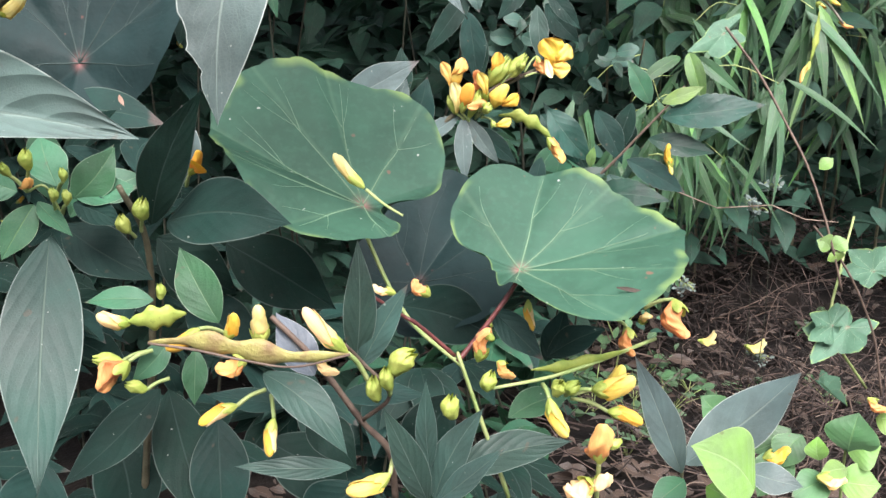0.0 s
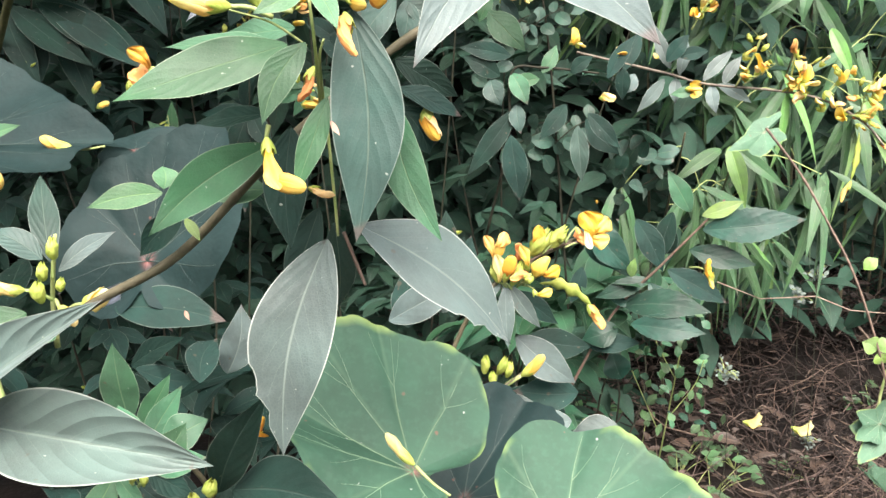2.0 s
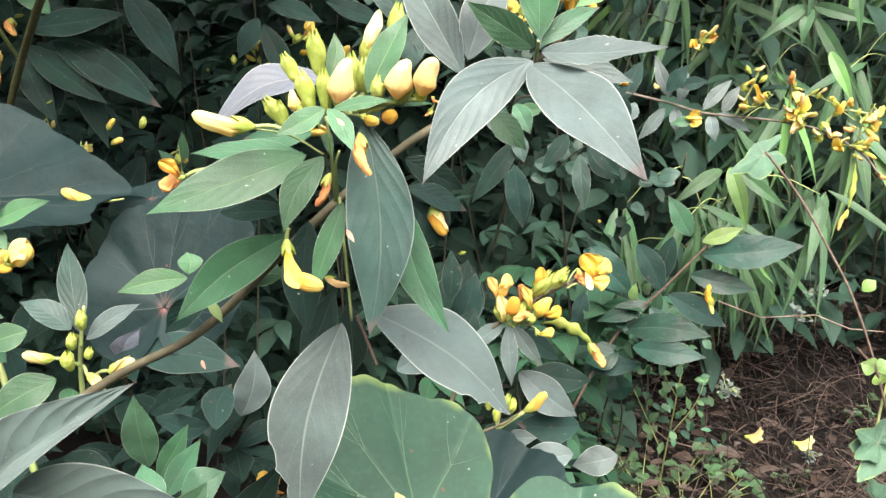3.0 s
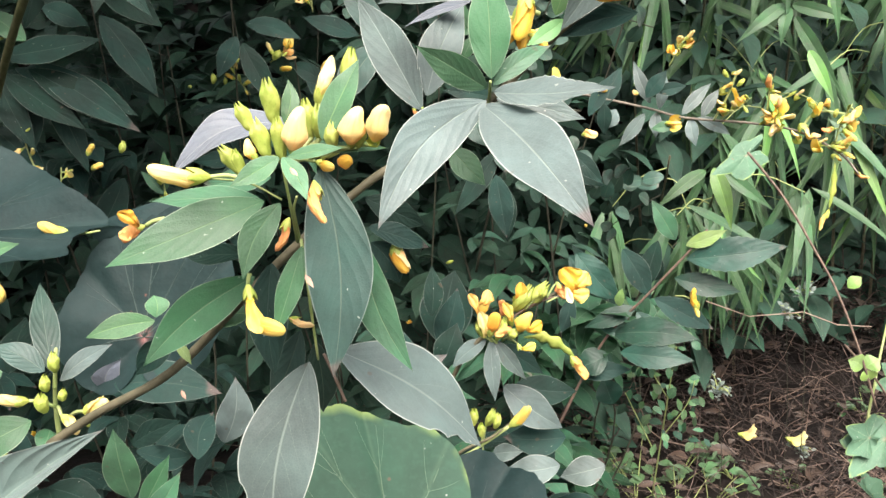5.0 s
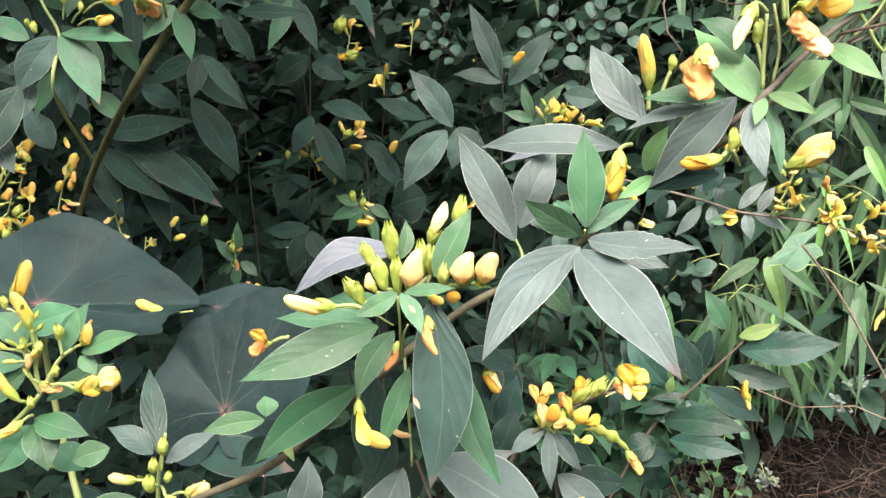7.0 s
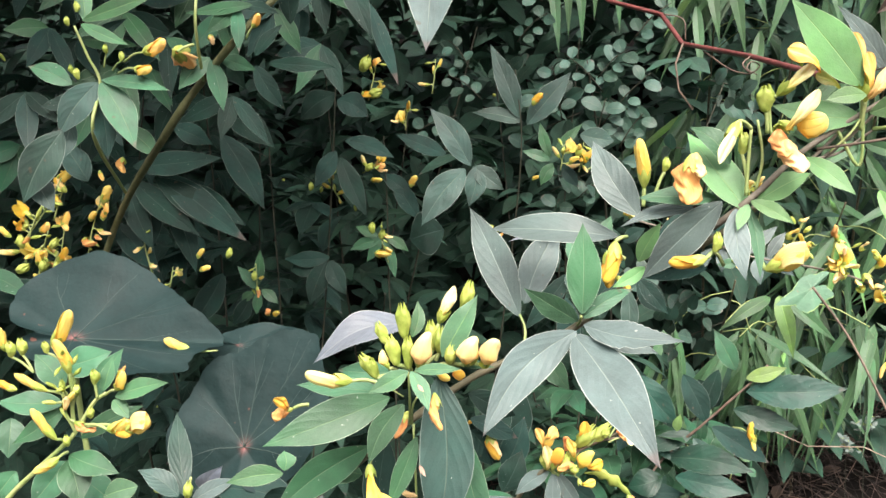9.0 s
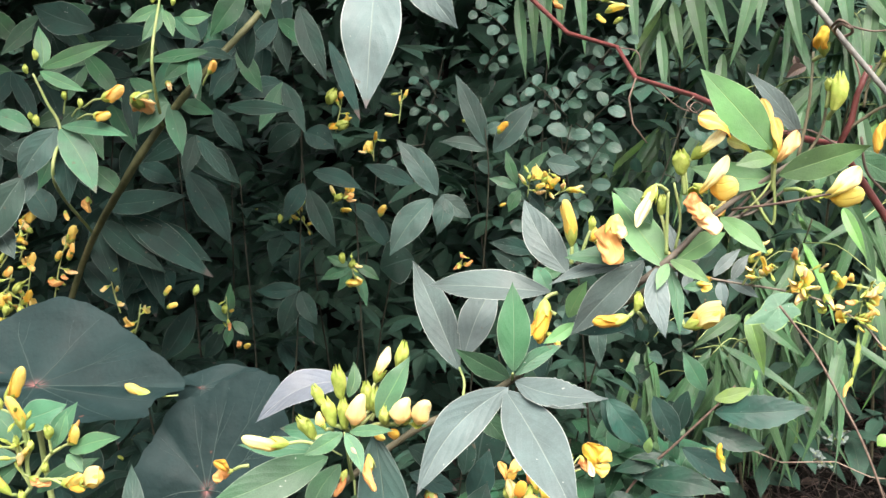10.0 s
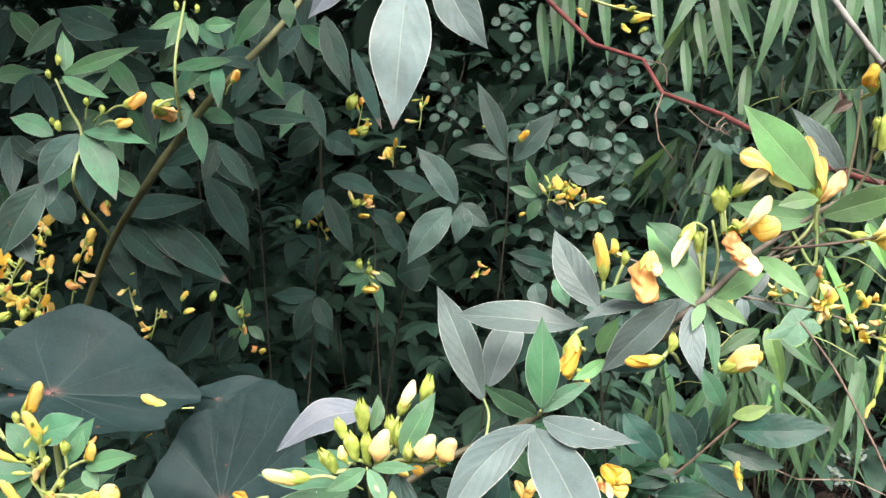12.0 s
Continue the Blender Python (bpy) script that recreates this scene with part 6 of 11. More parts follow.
leaf(DD, (-0.2819, 0.4000, 0.7210), (-0.2634, 0.4000, 0.7076), (0.41, -0.72, 0.56), 0.0185, GREEN, "mid")
flower(DD, "bud", (-0.3070, 0.3800, 0.8055), (-0.3066, 0.3784, 0.8166), (0.00, -0.23, 1.03), None, 1.5, stalk=(-0.3002, 0.3800, 0.7948))
flower(DD, "bud", (-0.3143, 0.3800, 0.8037), (-0.3145, 0.3784, 0.8143), (0.00, -0.23, 1.03), None, 1.5, stalk=(-0.3002, 0.3800, 0.7948))
flower(DD, "pouch", (-0.3178, 0.3800, 0.8070), (-0.3216, 0.3780, 0.8217), (0.00, -0.23, 1.03), YELLOW, 1)
flower(DD, "pouch", (-0.3115, 0.3800, 0.7837), (-0.3239, 0.3780, 0.7870), (0.00, -0.23, 1.03), GOLD, 1)
raceme(DD, (-0.2636, 0.3620, 0.7668), (-0.2666, 0.3560, 0.7935), 7, 0.0130, 91, 0.75)
raceme(DD, (-0.2637, 0.3600, 0.7891), (-0.2679, 0.3550, 0.8148), 5, 0.0122, 93, 0.75)

# ---- tall bush at the side ----
E = thing("pea_bush", (-0.4824, 0.7800, 0.7884), "tall pigeon pea bush with dark leaflets and yellow flowers", "shrub")
tube(E, "stem", [(-0.5552, 0.8200, 0.6444), (-0.4726, 0.7900, 0.8377), (-0.3338, 0.6300, 0.9413), (-0.2814, 0.6000, 0.9919), (-0.2375, 0.5800, 1.0292), (-0.1958, 0.6000, 1.0814), (-0.1572, 0.6200, 1.1490)], 0.00409, 0.00225, SHADESTEM)
tube(E, "stem", [(-0.4576, 0.7900, 0.8757), (-0.3846, 0.6000, 0.9369), (-0.3802, 0.6050, 0.9806), (-0.3855, 0.5950, 1.0040), (-0.3905, 0.5850, 1.0266)], 0.00170, 0.00096, STALK)
tube(E, "stem", [(-0.2866, 0.6000, 0.9848), (-0.2753, 0.5600, 1.0318), (-0.2803, 0.5900, 1.0901)], 0.00130, 0.00095, STALK)
leaf(E, (-0.3783, 0.5970, 0.9822), (-0.4077, 0.5850, 0.9363), (0.40, -0.92, -0.02), 0.0251, MID, "mid")
leaf(E, (-0.3753, 0.5970, 0.9822), (-0.3390, 0.5850, 0.9269), (0.37, -0.83, 0.42), 0.0258, GREEN, "mid")
leaf(E, (-0.3824, 0.6050, 0.9786), (-0.3694, 0.5950, 0.9167), (0.50, -0.83, 0.24), 0.0220, DARK, "mid")
leaf(E, (-0.3866, 0.5950, 1.0314), (-0.3958, 0.6050, 1.0686), (0.48, -0.81, 0.34), 0.0130, FRESH, "mid")
leaf(E, (-0.3895, 0.5950, 1.0323), (-0.3165, 0.5850, 1.0534), (-0.14, -0.99, 0.03), 0.0136, FRESH, "mid")
leaf(E, (-0.3907, 0.5950, 1.0295), (-0.3429, 0.5850, 1.0114), (-0.06, -0.93, 0.37), 0.0111, FRESH, "mid")
leaf(E, (-0.3823, 0.5950, 1.0182), (-0.3522, 0.6000, 1.0353), (0.03, -0.97, 0.22), 0.0100, DARK, "mid")
leaf(E, (-0.3770, 0.6000, 0.9842), (-0.3057, 0.5800, 0.9748), (-0.15, -0.79, 0.59), 0.0141, GREEN, "mid")
leaf(E, (-0.4059, 0.6050, 0.9806), (-0.4464, 0.6050, 0.9954), (0.13, -0.93, 0.34), 0.0184, GREEN, "mid")
leaf(E, (-0.2782, 0.5900, 1.0810), (-0.3091, 0.5850, 1.0670), (0.12, -0.99, 0.08), 0.0109, FRESH, "mid")
leaf(E, (-0.2783, 0.5900, 1.0787), (-0.2929, 0.5800, 1.0506), (0.44, -0.89, 0.09), 0.0117, FRESH, "mid")
leaf(E, (-0.2774, 0.5900, 1.0773), (-0.2660, 0.5800, 1.0539), (0.25, -0.84, 0.48), 0.0089, FRESH, "mid")
leaf(E, (-0.2685, 0.6000, 1.0734), (-0.2412, 0.6000, 1.0748), (-0.00, -1.00, 0.01), 0.0127, FRESH, "mid")
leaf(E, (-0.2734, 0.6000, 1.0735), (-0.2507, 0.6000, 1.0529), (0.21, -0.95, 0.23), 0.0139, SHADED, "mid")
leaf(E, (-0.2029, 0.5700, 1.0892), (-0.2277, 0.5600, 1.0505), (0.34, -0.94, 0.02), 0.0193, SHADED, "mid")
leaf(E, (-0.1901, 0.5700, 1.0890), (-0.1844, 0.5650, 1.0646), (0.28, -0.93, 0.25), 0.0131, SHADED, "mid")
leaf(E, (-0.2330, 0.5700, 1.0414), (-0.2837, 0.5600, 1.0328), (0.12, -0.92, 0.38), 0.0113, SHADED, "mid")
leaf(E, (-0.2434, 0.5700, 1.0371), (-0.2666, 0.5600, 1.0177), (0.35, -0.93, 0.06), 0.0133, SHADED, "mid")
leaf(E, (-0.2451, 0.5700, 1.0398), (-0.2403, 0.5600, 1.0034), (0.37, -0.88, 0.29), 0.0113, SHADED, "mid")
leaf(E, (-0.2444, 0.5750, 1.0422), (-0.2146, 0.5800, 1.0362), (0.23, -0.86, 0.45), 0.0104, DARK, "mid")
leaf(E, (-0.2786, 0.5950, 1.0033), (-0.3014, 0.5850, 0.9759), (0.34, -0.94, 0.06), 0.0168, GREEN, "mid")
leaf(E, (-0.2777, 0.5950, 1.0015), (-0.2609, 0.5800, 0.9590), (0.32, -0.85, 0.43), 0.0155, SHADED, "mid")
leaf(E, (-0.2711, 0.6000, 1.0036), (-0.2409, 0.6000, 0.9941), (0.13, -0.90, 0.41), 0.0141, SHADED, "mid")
leaf(E, (-0.2498, 0.6200, 1.0000), (-0.2263, 0.6300, 0.9632), (0.44, -0.90, 0.04), 0.0171, DARK, "mid")
leaf(E, (-0.2376, 0.6200, 1.0019), (-0.1749, 0.6100, 0.9981), (-0.11, -0.86, 0.50), 0.0151, DARK, "mid")
leaf(E, (-0.2495, 0.6200, 1.0073), (-0.2283, 0.6300, 1.0355), (0.05, -0.95, 0.30), 0.0115, DARK, "mid")
leaf(E, (-0.2116, 0.6000, 1.0312), (-0.2121, 0.6000, 1.0817), (0.34, -0.94, 0.00), 0.0176, DARK, "mid")
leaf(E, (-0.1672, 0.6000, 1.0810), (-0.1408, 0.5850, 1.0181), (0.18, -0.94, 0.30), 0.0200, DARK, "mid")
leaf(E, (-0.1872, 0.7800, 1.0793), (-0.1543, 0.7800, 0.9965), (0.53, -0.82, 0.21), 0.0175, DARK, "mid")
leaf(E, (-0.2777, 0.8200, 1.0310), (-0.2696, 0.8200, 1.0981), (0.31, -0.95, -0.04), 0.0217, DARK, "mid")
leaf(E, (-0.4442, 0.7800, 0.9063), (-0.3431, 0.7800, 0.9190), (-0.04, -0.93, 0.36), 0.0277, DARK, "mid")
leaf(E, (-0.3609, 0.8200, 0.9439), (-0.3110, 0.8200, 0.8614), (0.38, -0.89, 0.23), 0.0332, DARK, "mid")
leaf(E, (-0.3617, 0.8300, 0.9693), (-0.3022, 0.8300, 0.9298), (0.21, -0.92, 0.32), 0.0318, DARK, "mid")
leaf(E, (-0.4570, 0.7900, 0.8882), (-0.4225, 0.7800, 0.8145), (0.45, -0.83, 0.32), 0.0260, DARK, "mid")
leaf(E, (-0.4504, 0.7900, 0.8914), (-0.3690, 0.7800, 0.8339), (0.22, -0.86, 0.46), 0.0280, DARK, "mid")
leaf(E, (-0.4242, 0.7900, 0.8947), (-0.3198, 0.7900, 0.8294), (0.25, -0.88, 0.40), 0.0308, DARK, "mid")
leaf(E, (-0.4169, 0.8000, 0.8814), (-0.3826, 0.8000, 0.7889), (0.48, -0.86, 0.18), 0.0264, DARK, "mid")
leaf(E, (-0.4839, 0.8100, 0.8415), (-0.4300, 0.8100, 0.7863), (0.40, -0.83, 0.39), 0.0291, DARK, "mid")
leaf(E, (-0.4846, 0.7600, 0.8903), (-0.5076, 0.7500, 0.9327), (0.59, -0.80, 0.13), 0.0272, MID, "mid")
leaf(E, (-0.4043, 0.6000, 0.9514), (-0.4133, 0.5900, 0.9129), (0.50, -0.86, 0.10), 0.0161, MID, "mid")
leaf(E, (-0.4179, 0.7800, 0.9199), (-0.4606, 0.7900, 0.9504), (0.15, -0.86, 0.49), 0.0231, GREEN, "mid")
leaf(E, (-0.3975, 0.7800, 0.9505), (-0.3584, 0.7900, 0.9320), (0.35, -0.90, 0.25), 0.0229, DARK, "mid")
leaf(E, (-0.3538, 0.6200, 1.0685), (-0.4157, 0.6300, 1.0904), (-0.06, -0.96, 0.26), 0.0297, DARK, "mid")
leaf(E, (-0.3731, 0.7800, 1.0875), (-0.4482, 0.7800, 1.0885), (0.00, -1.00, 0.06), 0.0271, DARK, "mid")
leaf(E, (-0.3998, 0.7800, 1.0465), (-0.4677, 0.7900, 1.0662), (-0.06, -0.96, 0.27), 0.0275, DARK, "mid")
leaf(E, (-0.4738, 0.7600, 1.0917), (-0.4295, 0.7600, 1.1141), (0.10, -0.98, -0.20), 0.0266, GREEN, "mid")
leaf(E, (-0.2382, 0.8000, 1.0946), (-0.2432, 0.8000, 1.1476), (0.29, -0.96, 0.03), 0.0225, DARK, "mid")
flower(E, "pouch", (-0.3314, 0.5850, 1.0058), (-0.3080, 0.5800, 1.0107), (0.02, -0.25, 1.03), APRICOT, 1.1, stalk=(-0.3532, 0.5950, 0.9991))
flower(E, "pouch", (-0.3389, 0.5850, 0.9928), (-0.3226, 0.5800, 0.9888), (1.03, -0.26, 0.04), YELLOW, 1.3, stalk=(-0.3586, 0.5950, 0.9896))
flower(E, "wilted", (-0.2905, 0.5600, 1.0037), (-0.3002, 0.6050, 1.0032), (0.02, -0.25, 1.03), BUFF, 0.9, stalk=(-0.2810, 0.5700, 1.0106))
flower(E, "pouch", (-0.2315, 0.5650, 1.0231), (-0.2218, 0.5600, 1.0322), (-0.90, -0.46, -0.30), APRICOT, 1.2, stalk=(-0.2385, 0.5700, 1.0148))
flower(E, "pouch", (-0.2698, 0.5750, 1.0191), (-0.2650, 0.5700, 1.0096), (0.02, -0.25, 1.03), BUFF, 1.3)
flower(E, "bud", (-0.3659, 0.5900, 1.0054), (-0.3639, 0.5859, 1.0120), (0.02, -0.25, 1.03), None, 1.5, stalk=(-0.3709, 0.5950, 0.9944))
flower(E, "bud", (-0.3504, 0.5850, 0.9984), (-0.3500, 0.5850, 1.0068), (0.02, -0.25, 1.03), None, 1.5, stalk=(-0.3635, 0.5950, 0.9920))
flower(E, "bud", (-0.3910, 0.5900, 1.0383), (-0.3913, 0.5900, 1.0475), (0.02, -0.25, 1.03), None, 1.5)
flower(E, "bud", (-0.3990, 0.5950, 0.9889), (-0.3993, 0.5909, 0.9956), (0.02, -0.25, 1.03), None, 1.5)
flower(E, "bud", (-0.3942, 0.5950, 0.9841), (-0.3936, 0.5909, 0.9932), (0.02, -0.25, 1.03), None, 1.5)
flower(E, "bud", (-0.3987, 0.5900, 1.0272), (-0.3980, 0.5859, 1.0344), (0.02, -0.25, 1.03), None, 1.5)
flower(E, "bud", (-0.2868, 0.5900, 1.0829), (-0.2889, 0.5900, 1.0904), (0.02, -0.25, 1.03), None, 1.5)
flower(E, "bud", (-0.2705, 0.5900, 1.0808), (-0.2694, 0.5900, 1.0882), (0.02, -0.25, 1.03), None, 1.5)
flower(E, "wilted", (-0.4537, 0.7750, 0.9163), (-0.4505, 0.7700, 0.8995), (1.03, -0.26, 0.04), WILT, 1.3)
flower(E, "pouch", (-0.4727, 0.7700, 0.8650), (-0.4673, 0.7650, 0.8876), (1.03, -0.26, 0.04), YELLOW, 1.2)
flower(E, "pouch", (-0.4742, 0.7650, 0.9021), (-0.4693, 0.7600, 0.8904), (1.03, -0.26, 0.04), APRICOT, 1)
flower(E, "pouch", (-0.5194, 0.7650, 0.8958), (-0.5074, 0.7600, 0.8925), (1.03, -0.26, 0.04), YELLOW, 1)
flower(E, "pouch", (-0.5150, 0.7600, 0.8472), (-0.5080, 0.7540, 0.8358), (1.03, -0.26, 0.04), APRICOT, 1.2)
flower(E, "wilted", (-0.4992, 0.7700, 0.8263), (-0.4808, 0.7650, 0.8235), (1.03, -0.26, 0.04), WILT, 1.2)
flower(E, "pouch", (-0.4891, 0.7700, 0.8463), (-0.4828, 0.7650, 0.8593), (1.03, -0.26, 0.04), YELLOW, 1.2)
flower(E, "pouch", (-0.4748, 0.7700, 0.8477), (-0.4699, 0.7650, 0.8625), (1.03, -0.26, 0.04), APRICOT, 1.2)
flower(E, "pouch", (-0.5095, 0.7600, 0.8779), (-0.5214, 0.7540, 0.8917), (1.03, -0.26, 0.04), GOLD, 1.2)
flower(E, "pouch", (-0.3726, 0.7800, 0.8090), (-0.3670, 0.7800, 0.8215), (1.03, -0.26, 0.04), YELLOW, 1.2)
flower(E, "pouch", (-0.3705, 0.7800, 0.7952), (-0.3587, 0.7800, 0.8029), (1.03, -0.26, 0.04), APRICOT, 1.2)
flower(E, "bud", (-0.3393, 0.7800, 0.8107), (-0.3337, 0.7800, 0.8220), (0.02, -0.25, 1.03), None, 1.5)
leaf(E, (-0.4868, 0.5850, 0.8188), (-0.4328, 0.5800, 0.7974), (0.20, -0.71, 0.68), 0.0191, SHADED, "mid")
leaf(E, (-0.4918, 0.6050, 0.7927), (-0.4119, 0.5950, 0.8031), (-0.17, -0.87, 0.47), 0.0225, DARK, "mid")
flower(E, "pouch", (-0.5328, 0.7600, 0.8775), (-0.5178, 0.7540, 0.8661), (1.03, -0.22, 0.07), GOLD, 1.1)
flower(E, "pouch", (-0.5207, 0.7600, 0.8911), (-0.4975, 0.7540, 0.8979), (0.00, -0.23, 1.03), YELLOW, 1.1)
flower(E, "pouch", (-0.5159, 0.7600, 0.8415), (-0.5021, 0.7540, 0.8546), (0.00, -0.23, 1.03), APRICOT, 1.1)
flower(E, "pouch", (-0.4851, 0.6300, 0.8438), (-0.4946, 0.6250, 0.8517), (0.00, -0.23, 1.03), YELLOW, 1.1)
flower(E, "pouch", (-0.4571, 0.6300, 0.8500), (-0.4427, 0.6250, 0.8561), (0.00, -0.23, 1.03), APRICOT, 1.1)
flower(E, "pouch", (-0.4635, 0.6300, 0.8290), (-0.4491, 0.6250, 0.8291), (0.00, -0.23, 1.03), GOLD, 1.1)
flower(E, "bud", (-0.4466, 0.6300, 0.8348), (-0.4356, 0.6259, 0.8442), (0.00, -0.23, 1.03), None, 1.38)
flower(E, "bud", (-0.4744, 0.6300, 0.8338), (-0.4729, 0.6259, 0.8470), (0.00, -0.23, 1.03), None, 1.38)
flower(E, "bud", (-0.4557, 0.6300, 0.8136), (-0.4504, 0.6259, 0.8250), (0.00, -0.23, 1.03), None, 1.38)
flower(E, "pouch", (-0.4605, 0.6300, 0.8186), (-0.4534, 0.6250, 0.8326), (0.00, -0.23, 1.03), YELLOW, 1)
flower(E, "wilted", (-0.4802, 0.7650, 0.8331), (-0.4724, 0.7600, 0.8278), (0.00, -0.23, 1.03), WILT, 1.1)
flower(E, "pouch", (-0.4693, 0.7650, 0.8548), (-0.4623, 0.7600, 0.8663), (0.00, -0.23, 1.03), APRICOT, 1.1)
flower(E, "bud", (-0.4808, 0.6300, 0.8126), (-0.4642, 0.6259, 0.8181), (0.00, -0.23, 1.03), None, 1.38)
flower(E, "bud", (-0.4419, 0.6300, 0.8142), (-0.4367, 0.6259, 0.8235), (0.00, -0.23, 1.03), None, 1.38)
flower(E, "wilted", (-0.4742, 0.6300, 0.8390), (-0.4650, 0.6250, 0.8450), (0.00, -0.23, 1.03), WILT, 1)
raceme(E, (-0.5339, 0.7800, 0.7875), (-0.5144, 0.7650, 0.8466), 6, 0.0164, 11, 0.45)
raceme(E, (-0.5320, 0.7700, 0.8458), (-0.5101, 0.7600, 0.8901), 6, 0.0148, 12, 0.45)
raceme(E, (-0.5002, 0.7800, 0.8008), (-0.4732, 0.7650, 0.8716), 5, 0.0150, 13)
raceme(E, (-0.4289, 0.7900, 0.7874), (-0.4344, 0.7800, 0.8394), 4, 0.0139, 14)
raceme(E, (-0.4136, 0.7900, 0.7621), (-0.4031, 0.7850, 0.7982), 4, 0.0126, 15)
raceme(E, (-0.4802, 0.6600, 0.7969), (-0.4581, 0.6450, 0.8497), 8, 0.0175, 71, 0.45)
raceme(E, (-0.4857, 0.6500, 0.8137), (-0.4533, 0.6350, 0.8798), 8, 0.0183, 72, 0.45)
raceme(E, (-0.4739, 0.6700, 0.7850), (-0.4555, 0.6550, 0.8287), 6, 0.0178, 73, 0.45)
raceme(E, (-0.4894, 0.6500, 0.8340), (-0.4341, 0.6300, 0.8992), 6, 0.0162, 74, 0.45)
leaf(E, (-0.4226, 0.8000, 0.9003), (-0.3164, 0.7800, 0.8296), (0.16, -0.86, 0.48), 0.0324, DARK, "mid")
leaf(E, (-0.4167, 0.8200, 0.8863), (-0.3246, 0.8000, 0.8444), (0.03, -0.87, 0.49), 0.0309, DARK, "mid")
leaf(E, (-0.4434, 0.8000, 0.8749), (-0.4332, 0.7900, 0.8096), (0.47, -0.86, 0.21), 0.0307, DARK, "mid")
leaf(E, (-0.5047, 0.7970, 1.1069), (-0.4512, 0.7890, 1.0797), (0.03, -0.94, 0.33), 0.0224, GREEN, "mid", name="leaflet", fine=False)
leaf(E, (-0.5047, 0.7970, 1.1069), (-0.4730, 0.7770, 1.0510), (0.34, -0.81, 0.48), 0.0186, DARK, "mid", name="leaflet", fine=False)
leaf(E, (-0.5047, 0.7970, 1.1069), (-0.5321, 0.7950, 1.0468), (0.43, -0.89, -0.17), 0.0226, DARK, "mid", name="leaflet", fine=False)
leaf(E, (-0.4824, 0.8220, 1.1032), (-0.4519, 0.7950, 1.0546), (0.26, -0.76, 0.59), 0.0211, DARK, "mid", name="leaflet", fine=False)
leaf(E, (-0.4824, 0.8220, 1.1032), (-0.5085, 0.8190, 1.0402), (0.42, -0.90, -0.13), 0.0210, DARK, "mid", name="leaflet", fine=False)
leaf(E, (-0.4824, 0.8220, 1.1032), (-0.5398, 0.8180, 1.0798), (0.12, -0.99, -0.12), 0.0226, DARK, "mid", name="leaflet", fine=False)
leaf(E, (-0.3947, 0.7610, 1.0405), (-0.3439, 0.7490, 1.0102), (0.02, -0.92, 0.40), 0.0173, GREEN, "mid", name="leaflet", fine=False)
leaf(E, (-0.3947, 0.7610, 1.0405), (-0.3819, 0.7410, 0.9761), (0.42, -0.84, 0.34), 0.0193, DARK, "mid", name="leaflet", fine=False)
leaf(E, (-0.3947, 0.7610, 1.0405), (-0.4406, 0.7570, 1.0025), (0.19, -0.97, -0.13), 0.0185, DARK, "mid", name="leaflet", fine=False)
leaf(E, (-0.3815, 0.8010, 1.0967), (-0.3187, 0.7860, 1.0889), (-0.22, -0.97, 0.12), 0.0190, DARK, "mid", name="leaflet", fine=False)
leaf(E, (-0.3815, 0.8010, 1.0967), (-0.3510, 0.7980, 1.0419), (0.33, -0.91, 0.24), 0.0208, DARK, "mid", name="leaflet", fine=False)
leaf(E, (-0.3815, 0.8010, 1.0967), (-0.4003, 0.7930, 1.0545), (0.39, -0.92, -0.00), 0.0197, GREEN, "mid", name="leaflet", fine=False)
leaf(E, (-0.3042, 0.7460, 1.1034), (-0.2435, 0.7320, 1.0727), (-0.08, -0.96, 0.28), 0.0217, DARK, "mid", name="leaflet", fine=False)
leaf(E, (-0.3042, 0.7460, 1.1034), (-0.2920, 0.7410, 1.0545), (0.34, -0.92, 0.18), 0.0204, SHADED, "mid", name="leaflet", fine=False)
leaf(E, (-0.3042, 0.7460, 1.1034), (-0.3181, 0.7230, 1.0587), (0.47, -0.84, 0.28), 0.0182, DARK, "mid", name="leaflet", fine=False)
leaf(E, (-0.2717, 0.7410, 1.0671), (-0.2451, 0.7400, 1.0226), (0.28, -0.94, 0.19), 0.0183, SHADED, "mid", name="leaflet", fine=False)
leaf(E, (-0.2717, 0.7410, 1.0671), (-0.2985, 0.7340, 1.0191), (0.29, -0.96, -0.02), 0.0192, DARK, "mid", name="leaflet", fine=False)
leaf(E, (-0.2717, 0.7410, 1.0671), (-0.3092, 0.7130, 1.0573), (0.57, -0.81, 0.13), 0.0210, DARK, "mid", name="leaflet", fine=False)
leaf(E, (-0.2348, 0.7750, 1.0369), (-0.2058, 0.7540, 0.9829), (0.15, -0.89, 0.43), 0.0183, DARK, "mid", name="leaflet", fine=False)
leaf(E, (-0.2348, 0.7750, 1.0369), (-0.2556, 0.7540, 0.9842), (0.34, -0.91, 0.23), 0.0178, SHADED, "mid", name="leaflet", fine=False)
leaf(E, (-0.2348, 0.7750, 1.0369), (-0.2796, 0.7620, 1.0234), (0.25, -0.96, 0.10), 0.0225, DARK, "mid", name="leaflet", fine=False)
leaf(E, (-0.5033, 0.8150, 0.9540), (-0.4564, 0.7880, 0.9046), (0.21, -0.76, 0.61), 0.0231, DARK, "mid", name="leaflet", fine=False)
leaf(E, (-0.5033, 0.8150, 0.9540), (-0.5087, 0.7930, 0.9009), (0.51, -0.81, 0.28), 0.0221, DARK, "mid", name="leaflet", fine=False)
leaf(E, (-0.5033, 0.8150, 0.9540), (-0.5560, 0.7910, 0.9310), (0.36, -0.92, 0.14), 0.0238, MID, "mid", name="leaflet", fine=False)
